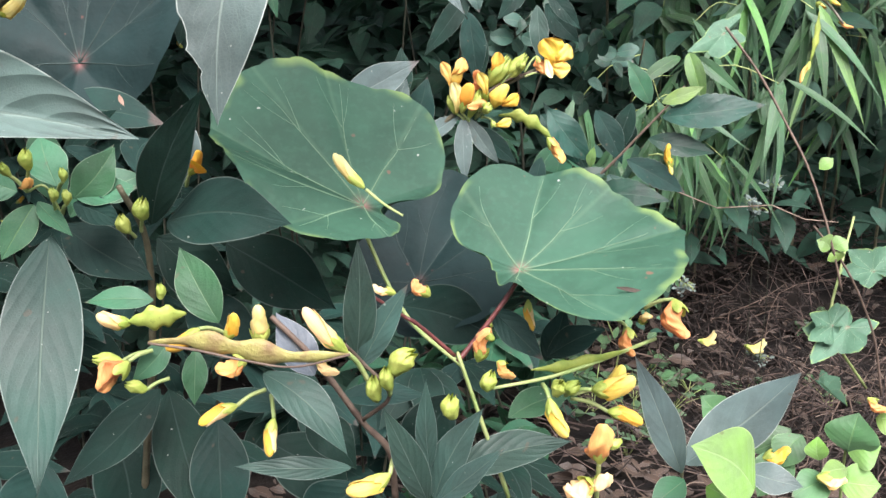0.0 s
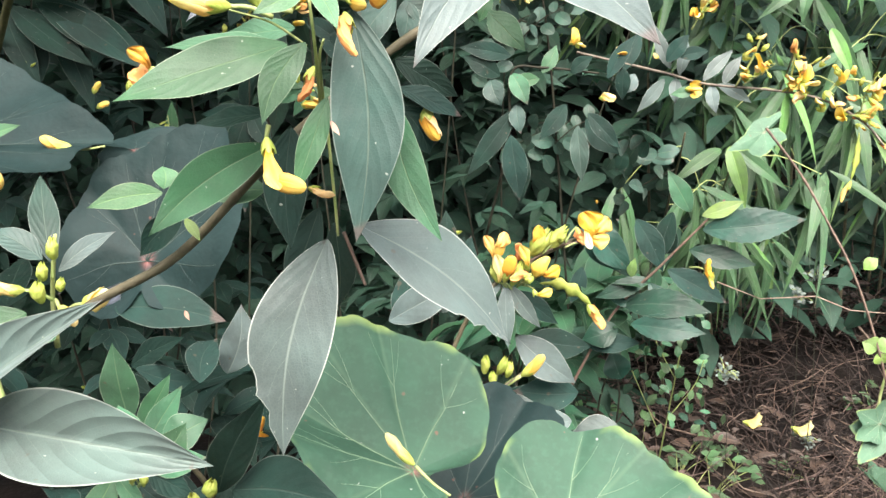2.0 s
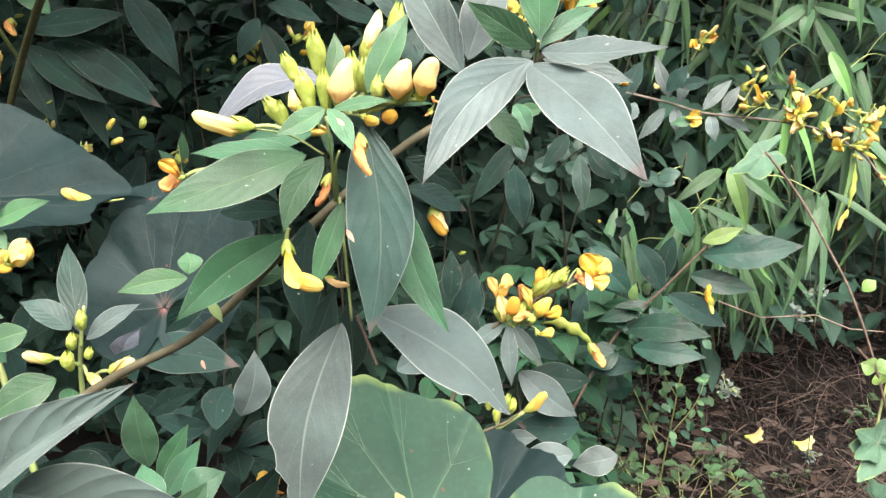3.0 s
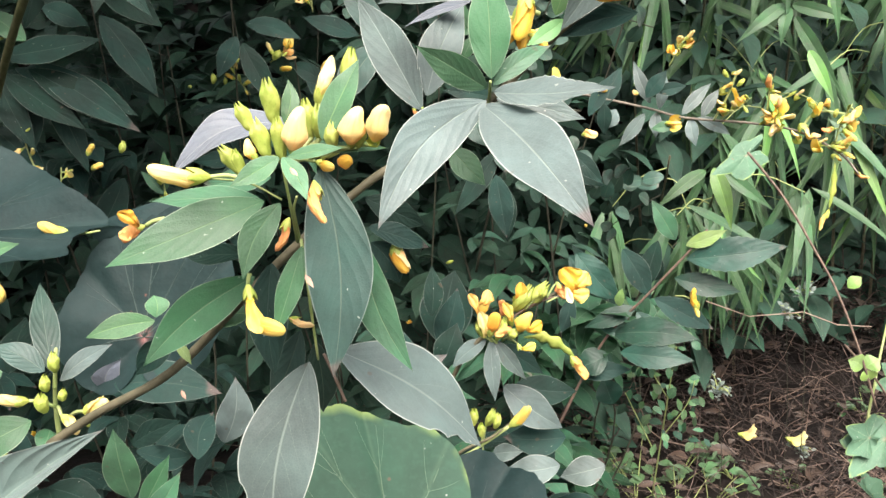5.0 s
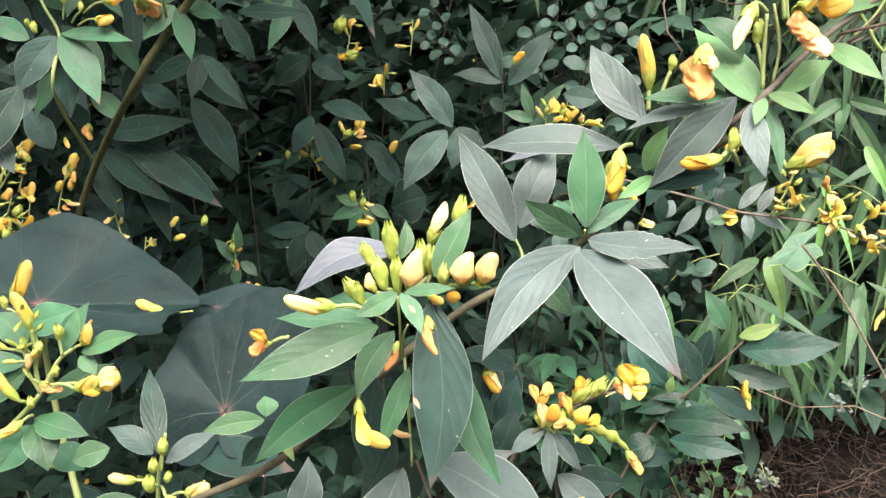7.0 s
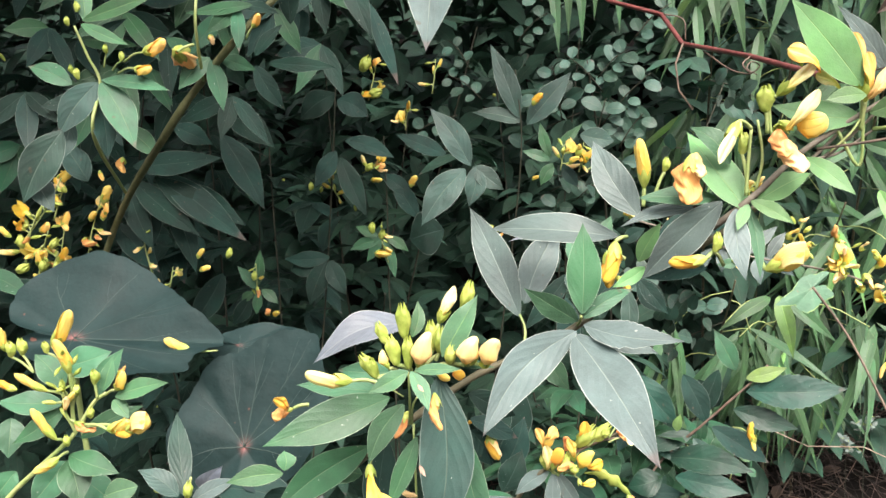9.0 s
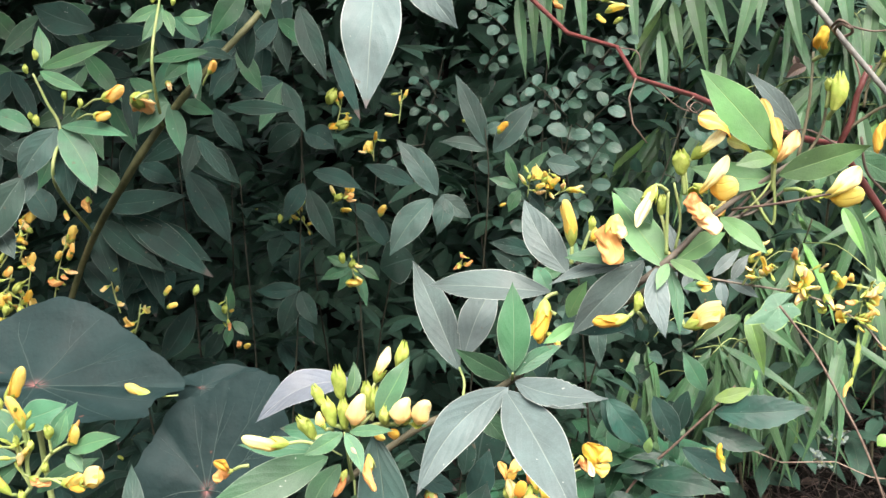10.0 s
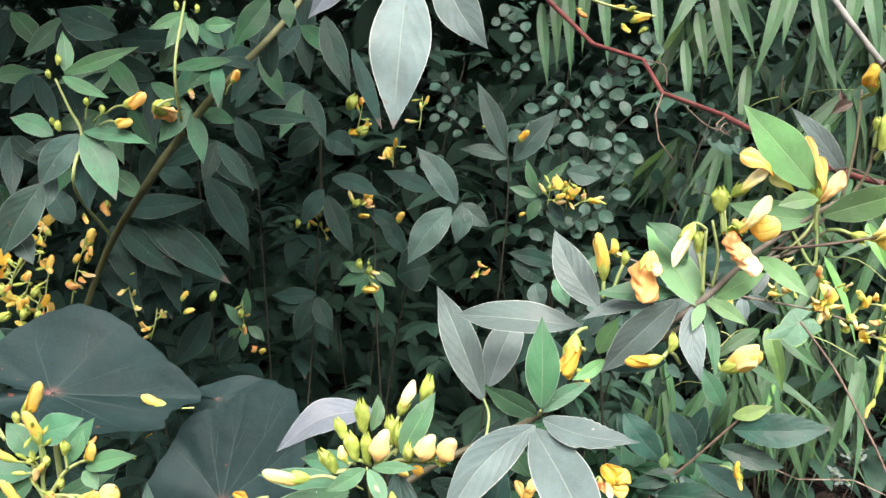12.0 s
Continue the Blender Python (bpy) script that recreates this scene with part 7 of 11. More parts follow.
leaf(E, (-0.4068, 0.8040, 0.9839), (-0.3428, 0.7760, 0.9661), (-0.27, -0.87, 0.41), 0.0219, DARK, "mid", name="leaflet", fine=False)
leaf(E, (-0.4068, 0.8040, 0.9839), (-0.3802, 0.7880, 0.9388), (0.29, -0.83, 0.47), 0.0221, DARK, "mid", name="leaflet", fine=False)
leaf(E, (-0.4068, 0.8040, 0.9839), (-0.4247, 0.7940, 0.9318), (0.39, -0.92, 0.04), 0.0223, DARK, "mid", name="leaflet", fine=False)
leaf(E, (-0.3199, 0.7510, 0.9820), (-0.2776, 0.7400, 0.9329), (0.22, -0.90, 0.39), 0.0171, DARK, "mid", name="leaflet", fine=False)
leaf(E, (-0.3199, 0.7510, 0.9820), (-0.3254, 0.7310, 0.9371), (0.41, -0.85, 0.33), 0.0186, DARK, "mid", name="leaflet", fine=False)
leaf(E, (-0.3199, 0.7510, 0.9820), (-0.3787, 0.7510, 0.9530), (0.01, -1.00, -0.03), 0.0194, DARK, "mid", name="leaflet", fine=False)
leaf(E, (-0.4512, 0.7640, 1.0089), (-0.4247, 0.7590, 0.9553), (0.43, -0.86, 0.29), 0.0203, GREEN, "mid", name="leaflet", fine=False)
leaf(E, (-0.4512, 0.7640, 1.0089), (-0.4671, 0.7500, 0.9642), (0.47, -0.87, 0.11), 0.0223, GREEN, "mid", name="leaflet", fine=False)
leaf(E, (-0.4512, 0.7640, 1.0089), (-0.4930, 0.7410, 0.9892), (0.43, -0.89, 0.13), 0.0196, GREEN, "mid", name="leaflet", fine=False)
leaf(E, (-0.2951, 0.8200, 1.1215), (-0.2556, 0.8100, 1.0706), (0.15, -0.94, 0.30), 0.0209, DARK, "mid", name="leaflet", fine=False)
leaf(E, (-0.2951, 0.8200, 1.1215), (-0.3034, 0.8130, 1.0733), (0.35, -0.93, 0.08), 0.0210, DARK, "mid", name="leaflet", fine=False)
leaf(E, (-0.2951, 0.8200, 1.1215), (-0.3444, 0.8110, 1.0826), (0.23, -0.97, -0.06), 0.0231, DARK, "mid", name="leaflet", fine=False)
leaf(E, (-0.2431, 0.7870, 1.1031), (-0.1897, 0.7610, 1.0654), (-0.17, -0.91, 0.39), 0.0204, SHADED, "mid", name="leaflet", fine=False)
leaf(E, (-0.2431, 0.7870, 1.1031), (-0.2310, 0.7790, 1.0466), (0.27, -0.94, 0.19), 0.0196, DARK, "mid", name="leaflet", fine=False)
leaf(E, (-0.2431, 0.7870, 1.1031), (-0.2684, 0.7620, 1.0590), (0.43, -0.87, 0.25), 0.0184, DARK, "mid", name="leaflet", fine=False)
leaf(E, (-0.4966, 0.7710, 1.0399), (-0.4172, 0.7460, 1.0300), (-0.27, -0.94, 0.21), 0.0196, GREEN, "mid", name="leaflet", fine=False)
leaf(E, (-0.4966, 0.7710, 1.0399), (-0.4605, 0.7450, 0.9962), (0.22, -0.75, 0.63), 0.0218, DARK, "mid", name="leaflet", fine=False)
leaf(E, (-0.4966, 0.7710, 1.0399), (-0.5171, 0.7610, 1.0007), (0.46, -0.89, -0.01), 0.0178, DARK, "mid", name="leaflet", fine=False)
leaf(E, (-0.3348, 0.7600, 1.0646), (-0.2798, 0.7340, 1.0385), (-0.22, -0.88, 0.41), 0.0200, DARK, "mid", name="leaflet", fine=False)
leaf(E, (-0.3348, 0.7600, 1.0646), (-0.3126, 0.7460, 1.0121), (0.30, -0.88, 0.36), 0.0197, SHADED, "mid", name="leaflet", fine=False)
leaf(E, (-0.3348, 0.7600, 1.0646), (-0.3620, 0.7410, 1.0207), (0.42, -0.90, 0.13), 0.0197, SHADED, "mid", name="leaflet", fine=False)
leaf(E, (-0.3884, 0.5600, 0.9411), (-0.4179, 0.5500, 0.8814), (0.41, -0.91, -0.05), 0.0293, MID, "mid")
leaf(E, (-0.4235, 0.5700, 0.9049), (-0.3978, 0.5600, 0.8741), (0.36, -0.75, 0.55), 0.0202, MID, "mid")
leaf(E, (-0.5336, 0.7400, 1.1086), (-0.4908, 0.7330, 1.0667), (0.26, -0.87, 0.41), 0.0220, GREEN, "mid", name="leaflet", fine=False)
leaf(E, (-0.5336, 0.7400, 1.1086), (-0.5424, 0.7330, 1.0533), (0.56, -0.83, 0.02), 0.0171, DARK, "mid", name="leaflet", fine=False)
leaf(E, (-0.5336, 0.7400, 1.1086), (-0.5629, 0.7160, 1.0839), (0.59, -0.80, 0.08), 0.0184, DARK, "mid", name="leaflet", fine=False)
leaf(E, (-0.5009, 0.7250, 1.0449), (-0.4627, 0.7070, 0.9885), (0.35, -0.80, 0.49), 0.0167, DARK, "mid", name="leaflet", fine=False)
leaf(E, (-0.5009, 0.7250, 1.0449), (-0.5088, 0.6970, 1.0021), (0.61, -0.71, 0.35), 0.0185, DARK, "mid", name="leaflet", fine=False)
leaf(E, (-0.5009, 0.7250, 1.0449), (-0.5326, 0.6970, 1.0383), (0.64, -0.76, 0.14), 0.0191, GREEN, "mid", name="leaflet", fine=False)
leaf(E, (-0.5523, 0.7610, 0.9830), (-0.4998, 0.7350, 0.9497), (0.04, -0.76, 0.65), 0.0191, MID, "mid", name="leaflet", fine=False)
leaf(E, (-0.5523, 0.7610, 0.9830), (-0.5347, 0.7340, 0.9161), (0.51, -0.74, 0.43), 0.0223, MID, "mid", name="leaflet", fine=False)
leaf(E, (-0.5523, 0.7610, 0.9830), (-0.6045, 0.7570, 0.9415), (0.20, -0.97, -0.16), 0.0211, MID, "mid", name="leaflet", fine=False)
leaf(E, (-0.4655, 0.7440, 0.9726), (-0.4294, 0.7330, 0.9273), (0.32, -0.83, 0.46), 0.0197, DARK, "mid", name="leaflet", fine=False)
leaf(E, (-0.4655, 0.7440, 0.9726), (-0.4912, 0.7430, 0.9228), (0.35, -0.92, -0.16), 0.0178, GREEN, "mid", name="leaflet", fine=False)
leaf(E, (-0.4655, 0.7440, 0.9726), (-0.5165, 0.7290, 0.9666), (0.26, -0.95, 0.17), 0.0207, MID, "mid", name="leaflet", fine=False)
leaf(E, (-0.4764, 0.7470, 1.1043), (-0.4304, 0.7410, 1.0631), (0.21, -0.90, 0.37), 0.0180, DARK, "mid", name="leaflet", fine=False)
leaf(E, (-0.4764, 0.7470, 1.1043), (-0.4729, 0.7290, 1.0501), (0.52, -0.80, 0.30), 0.0190, DARK, "mid", name="leaflet", fine=False)
leaf(E, (-0.4764, 0.7470, 1.1043), (-0.5113, 0.7230, 1.0596), (0.51, -0.86, 0.06), 0.0190, GREEN, "mid", name="leaflet", fine=False)
leaf(E, (-0.5886, 0.8010, 0.9269), (-0.5335, 0.7710, 0.8819), (0.17, -0.71, 0.68), 0.0251, SHADED, "mid", name="leaflet", fine=False)
leaf(E, (-0.5886, 0.8010, 0.9269), (-0.6096, 0.7900, 0.8702), (0.48, -0.88, -0.01), 0.0204, SHADED, "mid", name="leaflet", fine=False)
leaf(E, (-0.5886, 0.8010, 0.9269), (-0.6237, 0.7770, 0.9066), (0.47, -0.86, 0.20), 0.0236, SHADED, "mid", name="leaflet", fine=False)
leaf(E, (-0.4490, 0.8200, 1.0245), (-0.3868, 0.8080, 1.0075), (-0.09, -0.94, 0.32), 0.0196, DARK, "mid", name="leaflet", fine=False)
leaf(E, (-0.4490, 0.8200, 1.0245), (-0.4025, 0.7910, 0.9633), (0.22, -0.81, 0.55), 0.0232, GREEN, "mid", name="leaflet", fine=False)
leaf(E, (-0.4490, 0.8200, 1.0245), (-0.4655, 0.8050, 0.9564), (0.44, -0.89, 0.09), 0.0235, DARK, "mid", name="leaflet", fine=False)
leaf(E, (-0.4332, 0.7450, 1.0647), (-0.3854, 0.7270, 1.0131), (0.19, -0.86, 0.48), 0.0193, GREEN, "mid", name="leaflet", fine=False)
leaf(E, (-0.4332, 0.7450, 1.0647), (-0.4440, 0.7290, 1.0151), (0.50, -0.85, 0.17), 0.0184, GREEN, "mid", name="leaflet", fine=False)
leaf(E, (-0.4332, 0.7450, 1.0647), (-0.4725, 0.7170, 1.0327), (0.51, -0.85, 0.12), 0.0168, GREEN, "mid", name="leaflet", fine=False)

# ---- flowering spray half-way back ----
G = thing("pea_branch", (-0.0364, 0.6200, 0.5485), "pigeon pea spray with open yellow flowers and a green pod", "branch")
tube(G, "stem", [(-0.0566, 0.6200, 0.5282), (-0.0179, 0.6100, 0.6325), (0.0110, 0.6000, 0.6732), (0.0567, 0.6100, 0.6966), (0.0841, 0.6150, 0.7082)], 0.00192, 0.00135, STEM)
tube(G, "stem", [(-0.0543, 0.6000, 0.5390), (-0.0153, 0.5950, 0.5756), (0.0126, 0.5900, 0.5918), (0.0309, 0.5900, 0.6057)], 0.00140, 0.00089, STEM)
bloom(G, (0.0064, 0.5980, 0.6830), [("lobe", "keel_petal", (0.0081, 0.5970, 0.6863), (0.0105, 0.5930, 0.7055), (1.0, -0.3, 0.1), YELLOW, 0.92), ("strap", "standard_petal", (0.0072, 0.5950, 0.6974), (0.0154, 0.5910, 0.7096), (0.0, -1.0, 0.2), APRICOT, 1.98), ("strap", "wing_petal", (0.0056, 0.5990, 0.6888), (-0.0019, 0.5950, 0.7072), (0.0, -1.0, 0.2), APRICOT, 1.12)], stalk=(0.0158, 0.6000, 0.6682))
bloom(G, (0.0131, 0.5950, 0.6717), [("lobe", "keel_petal", (0.0143, 0.5940, 0.6728), (0.0187, 0.5900, 0.6934), (1.0, -0.3, 0.1), GOLD, 1.10), ("strap", "standard_petal", (0.0098, 0.5960, 0.6714), (0.0064, 0.5920, 0.6938), (0.0, -1.0, 0.2), PALE, 1.18)], stalk=(0.0187, 0.6000, 0.6651))
bloom(G, (0.0315, 0.5970, 0.6798), [("strap", "keel_petal", (0.0306, 0.5960, 0.6826), (0.0253, 0.5920, 0.7006), (0.0, -1.0, 0.2), YELLOW, 1.28), ("rag", "standard_petal", (0.0240, 0.5980, 0.6873), (0.0250, 0.5940, 0.7018), (0.0, -1.0, 0.2), WILT, 0.92)], stalk=(0.0230, 0.6000, 0.6682))
bloom(G, (0.0321, 0.5910, 0.6787), [("rag", "withered_petal", (0.0312, 0.5900, 0.6798), (0.0170, 0.5860, 0.6765), (0.0, -1.0, 0.2), WILT, 0.90)], stalk=(0.0251, 0.6000, 0.6682))
bloom(G, (0.0333, 0.6020, 0.6959), [("strap", "standard_petal", (0.0341, 0.6010, 0.6987), (0.0403, 0.5970, 0.7139), (0.0, -1.0, 0.2), GOLD, 1.69), ("egg", "keel_petal", (0.0326, 0.6030, 0.6931), (0.0422, 0.5990, 0.7016), (0.0, -1.0, 0.2), PALE, 1.33)], stalk=(0.0271, 0.6000, 0.6791))
bloom(G, (0.0365, 0.5950, 0.6751), [("egg", "keel_petal", (0.0356, 0.5940, 0.6762), (0.0434, 0.5900, 0.6934), (0.0, -1.0, 0.2), YELLOW, 1.21), ("strap", "wing_petal", (0.0412, 0.5920, 0.6776), (0.0540, 0.5880, 0.6837), (0.0, -1.0, 0.2), GOLD, 1.95)], stalk=(0.0272, 0.6000, 0.6682))
bloom(G, (0.0348, 0.5930, 0.6670), [("strap", "keel_petal", (0.0364, 0.5920, 0.6630), (0.0485, 0.5880, 0.6675), (0.0, -1.0, 0.2), YELLOW, 1.61)], stalk=(0.0272, 0.6000, 0.6682))
bloom(G, (0.0714, 0.6070, 0.6991), [("strap", "standard_petal", (0.0795, 0.6060, 0.7018), (0.0727, 0.6020, 0.7238), (0.0, -1.0, 0.2), GOLD, 2.31), ("strap", "wing_petal", (0.0776, 0.6050, 0.7072), (0.0900, 0.6010, 0.7189), (0.0, -1.0, 0.2), YELLOW, 2.18), ("strap", "wing_petal", (0.0767, 0.6040, 0.7040), (0.0903, 0.6000, 0.7013), (0.0, -1.0, 0.2), YELLOW, 2.67), ("strap", "keel_petal", (0.0730, 0.6020, 0.7120), (0.0774, 0.5980, 0.6962), (0.0, -1.0, 0.2), CREAM, 1.15)], stalk=(0.0582, 0.6000, 0.6971))
bloom(G, (0.0668, 0.6060, 0.7113), [("rag", "withered_petal", (0.0675, 0.6050, 0.7106), (0.0724, 0.6010, 0.6986), (0.0, -1.0, 0.2), WILT, 1.20)], stalk=(0.0581, 0.6000, 0.7005))
bloom(G, (0.0756, 0.5980, 0.6544), [("rag", "withered_petal", (0.0783, 0.5970, 0.6547), (0.0863, 0.5930, 0.6357), (0.0, -1.0, 0.2), WILT, 0.78)], stalk=(0.0741, 0.6000, 0.6547))
flower(G, "bud", (0.0317, 0.6030, 0.6905), (0.0488, 0.6000, 0.7099), (0.05, -0.15, 1.05), None, 1.20, stalk=(0.0229, 0.6000, 0.6747))
flower(G, "bud", (0.0428, 0.6060, 0.6950), (0.0615, 0.6030, 0.7110), (0.05, -0.15, 1.05), None, 1.25, stalk=(0.0292, 0.6000, 0.6791))
flower(G, "bud", (0.0098, 0.5980, 0.6709), (0.0031, 0.5950, 0.6846), (0.05, -0.15, 1.05), None, 1.43, stalk=(0.0158, 0.6000, 0.6660))
flower(G, "bud", (0.0289, 0.5920, 0.6724), (0.0348, 0.5890, 0.6783), (0.05, -0.15, 1.05), None, 2.21, stalk=(0.0230, 0.6000, 0.6669))
flower(G, "bud", (0.0187, 0.5990, 0.6685), (0.0281, 0.5960, 0.6878), (0.05, -0.15, 1.05), None, 0.99, stalk=(0.0187, 0.6000, 0.6651))
flower(G, "bud", (0.0519, 0.6000, 0.7014), (0.0593, 0.5970, 0.7088), (0.05, -0.15, 1.05), None, 1.71, stalk=(0.0416, 0.6000, 0.6920))
tube(G, "flower_stalk", [(0.0242, 0.6000, 0.6747), (0.0333, 0.6000, 0.6869), (0.0521, 0.6020, 0.6971), (0.0746, 0.6060, 0.7010)], 0.0009, 0.0007, BROWN)
pod(G, [(0.0397, 0.5990, 0.6698), (0.0544, 0.5990, 0.6694), (0.0670, 0.5980, 0.6631), (0.0788, 0.5970, 0.6534)], 0.0040, POD, lumps=0.35)
leaf(G, (0.0144, 0.6000, 0.6684), (0.0163, 0.5900, 0.6213), (0.02, -0.98, 0.21), 0.0132, OLD, "mid")
leaf(G, (0.0109, 0.6000, 0.6685), (-0.0170, 0.6000, 0.6458), (-0.35, -0.84, 0.42), 0.0140, OLD, "mid")
leaf(G, (0.0171, 0.6000, 0.6683), (0.0411, 0.6000, 0.6346), (0.25, -0.95, 0.18), 0.0124, OLD, "mid")
leaf(G, (0.0197, 0.6100, 0.6602), (0.0559, 0.6200, 0.6314), (0.49, -0.80, 0.35), 0.0176, DARK, "mid")
leaf(G, (0.0233, 0.6300, 0.6185), (0.0720, 0.6300, 0.5794), (0.27, -0.90, 0.34), 0.0289, OLD, "mid")
leaf(G, (0.0332, 0.6500, 0.6104), (0.0874, 0.6600, 0.5997), (0.25, -0.83, 0.50), 0.0256, DARK, "mid")
leaf(G, (-0.0291, 0.6600, 0.6446), (-0.0122, 0.6600, 0.6948), (-0.11, -0.99, 0.04), 0.0255, DARK, "mid")
leaf(G, (-0.0482, 1.0600, 0.5084), (-0.0289, 1.0800, 0.6110), (-0.01, -0.98, 0.19), 0.0716, DARK, "oval")
leaf(G, (-0.0337, 0.6400, 0.6764), (-0.0323, 0.6500, 0.7178), (0.06, -0.97, 0.23), 0.0165, DARK, "mid")
leaf(G, (-0.0630, 0.6400, 0.6222), (-0.0662, 0.6500, 0.6693), (0.13, -0.97, 0.21), 0.0294, DARK, "mid")
leaf(G, (-0.0280, 0.6300, 0.6350), (-0.0126, 0.6400, 0.6707), (-0.05, -0.96, 0.29), 0.0247, DARK, "mid")
leaf(G, (0.0120, 0.6000, 0.5725), (0.0369, 0.5900, 0.5787), (-0.43, -0.73, 0.54), 0.0143, OLD, "mid")
leaf(G, (0.0682, 0.6200, 0.5511), (0.0208, 0.6200, 0.5471), (-0.05, -0.79, 0.61), 0.0248, OLD, "mid")
leaf(G, (0.0751, 0.6400, 0.5670), (0.0219, 0.6400, 0.5684), (0.01, -0.81, 0.58), 0.0296, DARK, "mid")
leaf(G, (0.0157, 0.6000, 0.5475), (-0.0158, 0.6000, 0.5682), (0.30, -0.84, 0.46), 0.0241, DARK, "mid")
leaf(G, (0.1113, 0.6600, 0.5299), (0.0711, 0.6600, 0.5200), (-0.15, -0.79, 0.60), 0.0263, OLD, "mid")
flower(G, "pouch", (0.0262, 0.5880, 0.6010), (0.0452, 0.5850, 0.6161), (0.05, -0.15, 1.05), YELLOW, 0.9, stalk=(0.0078, 0.5950, 0.5848))
flower(G, "bud", (0.0045, 0.5900, 0.5920), (0.0035, 0.5884, 0.6046), (0.05, -0.15, 1.05), None, 1.38, stalk=(0.0052, 0.5950, 0.5751))
flower(G, "bud", (0.0084, 0.5900, 0.6016), (0.0162, 0.5884, 0.6157), (0.05, -0.15, 1.05), None, 1.25, stalk=(0.0055, 0.5950, 0.5848))
flower(G, "bud", (0.0150, 0.5900, 0.5990), (0.0195, 0.5884, 0.6125), (0.05, -0.15, 1.05), None, 1.25)
flower(G, "bud", (-0.0014, 0.5900, 0.6018), (-0.0015, 0.5884, 0.6174), (0.05, -0.15, 1.05), None, 1.25)
tube(G, "flower_stalk", [(-0.0155, 0.5950, 0.5707), (0.0079, 0.5920, 0.5862), (0.0262, 0.5880, 0.6006)], 0.00114, 0.00089, STALK)

# ---- bushes in the shade behind ----
H = thing("pea_bush", (-0.2277, 1.0800, 0.4483), "shaded pigeon pea bush with small yellow flowers", "shrub")
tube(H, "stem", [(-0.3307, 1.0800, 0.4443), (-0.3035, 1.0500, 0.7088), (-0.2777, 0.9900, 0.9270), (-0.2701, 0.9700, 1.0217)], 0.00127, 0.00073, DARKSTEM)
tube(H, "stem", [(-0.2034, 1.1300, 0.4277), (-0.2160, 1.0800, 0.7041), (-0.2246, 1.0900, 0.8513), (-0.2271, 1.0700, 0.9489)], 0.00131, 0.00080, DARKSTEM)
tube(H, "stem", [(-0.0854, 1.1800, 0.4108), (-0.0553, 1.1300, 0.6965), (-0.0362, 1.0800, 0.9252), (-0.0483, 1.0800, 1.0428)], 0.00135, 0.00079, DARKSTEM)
leaf(H, (-0.1023, 0.9700, 0.9092), (-0.1536, 0.9500, 0.8366), (0.09, -0.97, 0.21), 0.0389, MID, "mid")
leaf(H, (-0.0974, 0.9900, 0.9127), (-0.1519, 0.9900, 0.9845), (0.19, -0.97, 0.15), 0.0333, MID, "mid")
leaf(H, (-0.0971, 1.0200, 0.9115), (-0.0553, 1.0200, 0.8814), (0.16, -0.96, 0.22), 0.0264, MID, "mid")
leaf(H, (-0.0918, 1.0200, 0.9116), (-0.0999, 1.0100, 0.8592), (0.10, -0.98, 0.17), 0.0283, MID, "mid")
leaf(H, (-0.0403, 1.0800, 0.9764), (-0.0838, 1.0800, 1.0772), (0.12, -0.99, 0.05), 0.0295, MID, "mid")
leaf(H, (-0.0363, 1.0800, 0.9725), (-0.1063, 1.0800, 0.9837), (0.08, -0.85, 0.52), 0.0234, MID, "mid")
leaf(H, (-0.0300, 1.0800, 0.9686), (0.0276, 1.0800, 1.0407), (-0.06, -1.00, 0.05), 0.0328, MID, "mid")
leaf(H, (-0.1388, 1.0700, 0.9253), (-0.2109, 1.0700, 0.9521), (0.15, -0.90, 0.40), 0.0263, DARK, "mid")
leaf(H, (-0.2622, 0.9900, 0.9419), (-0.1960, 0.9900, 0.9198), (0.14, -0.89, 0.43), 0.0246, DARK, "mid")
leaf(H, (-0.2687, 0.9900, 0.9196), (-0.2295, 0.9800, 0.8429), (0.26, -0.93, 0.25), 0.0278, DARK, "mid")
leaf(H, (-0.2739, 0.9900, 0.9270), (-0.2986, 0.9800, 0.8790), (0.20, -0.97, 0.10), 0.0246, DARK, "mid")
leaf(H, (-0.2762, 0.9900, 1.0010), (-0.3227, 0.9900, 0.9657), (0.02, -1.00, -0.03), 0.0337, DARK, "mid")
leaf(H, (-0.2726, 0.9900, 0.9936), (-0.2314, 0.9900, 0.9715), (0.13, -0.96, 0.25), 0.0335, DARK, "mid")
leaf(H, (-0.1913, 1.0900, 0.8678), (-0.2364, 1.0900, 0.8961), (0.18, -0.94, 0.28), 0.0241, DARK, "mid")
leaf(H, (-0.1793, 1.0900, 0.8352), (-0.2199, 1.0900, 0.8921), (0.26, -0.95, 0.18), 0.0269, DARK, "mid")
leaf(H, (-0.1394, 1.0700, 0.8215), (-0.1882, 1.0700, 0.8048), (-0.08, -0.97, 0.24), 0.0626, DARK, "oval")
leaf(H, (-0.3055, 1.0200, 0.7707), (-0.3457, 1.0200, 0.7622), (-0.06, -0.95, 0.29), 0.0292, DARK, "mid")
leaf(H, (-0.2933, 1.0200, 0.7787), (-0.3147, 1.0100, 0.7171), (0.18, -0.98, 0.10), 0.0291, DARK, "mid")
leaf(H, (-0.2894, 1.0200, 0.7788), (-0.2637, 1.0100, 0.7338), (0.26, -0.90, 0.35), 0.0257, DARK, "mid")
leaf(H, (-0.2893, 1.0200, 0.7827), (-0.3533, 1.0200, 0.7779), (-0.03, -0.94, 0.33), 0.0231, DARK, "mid")
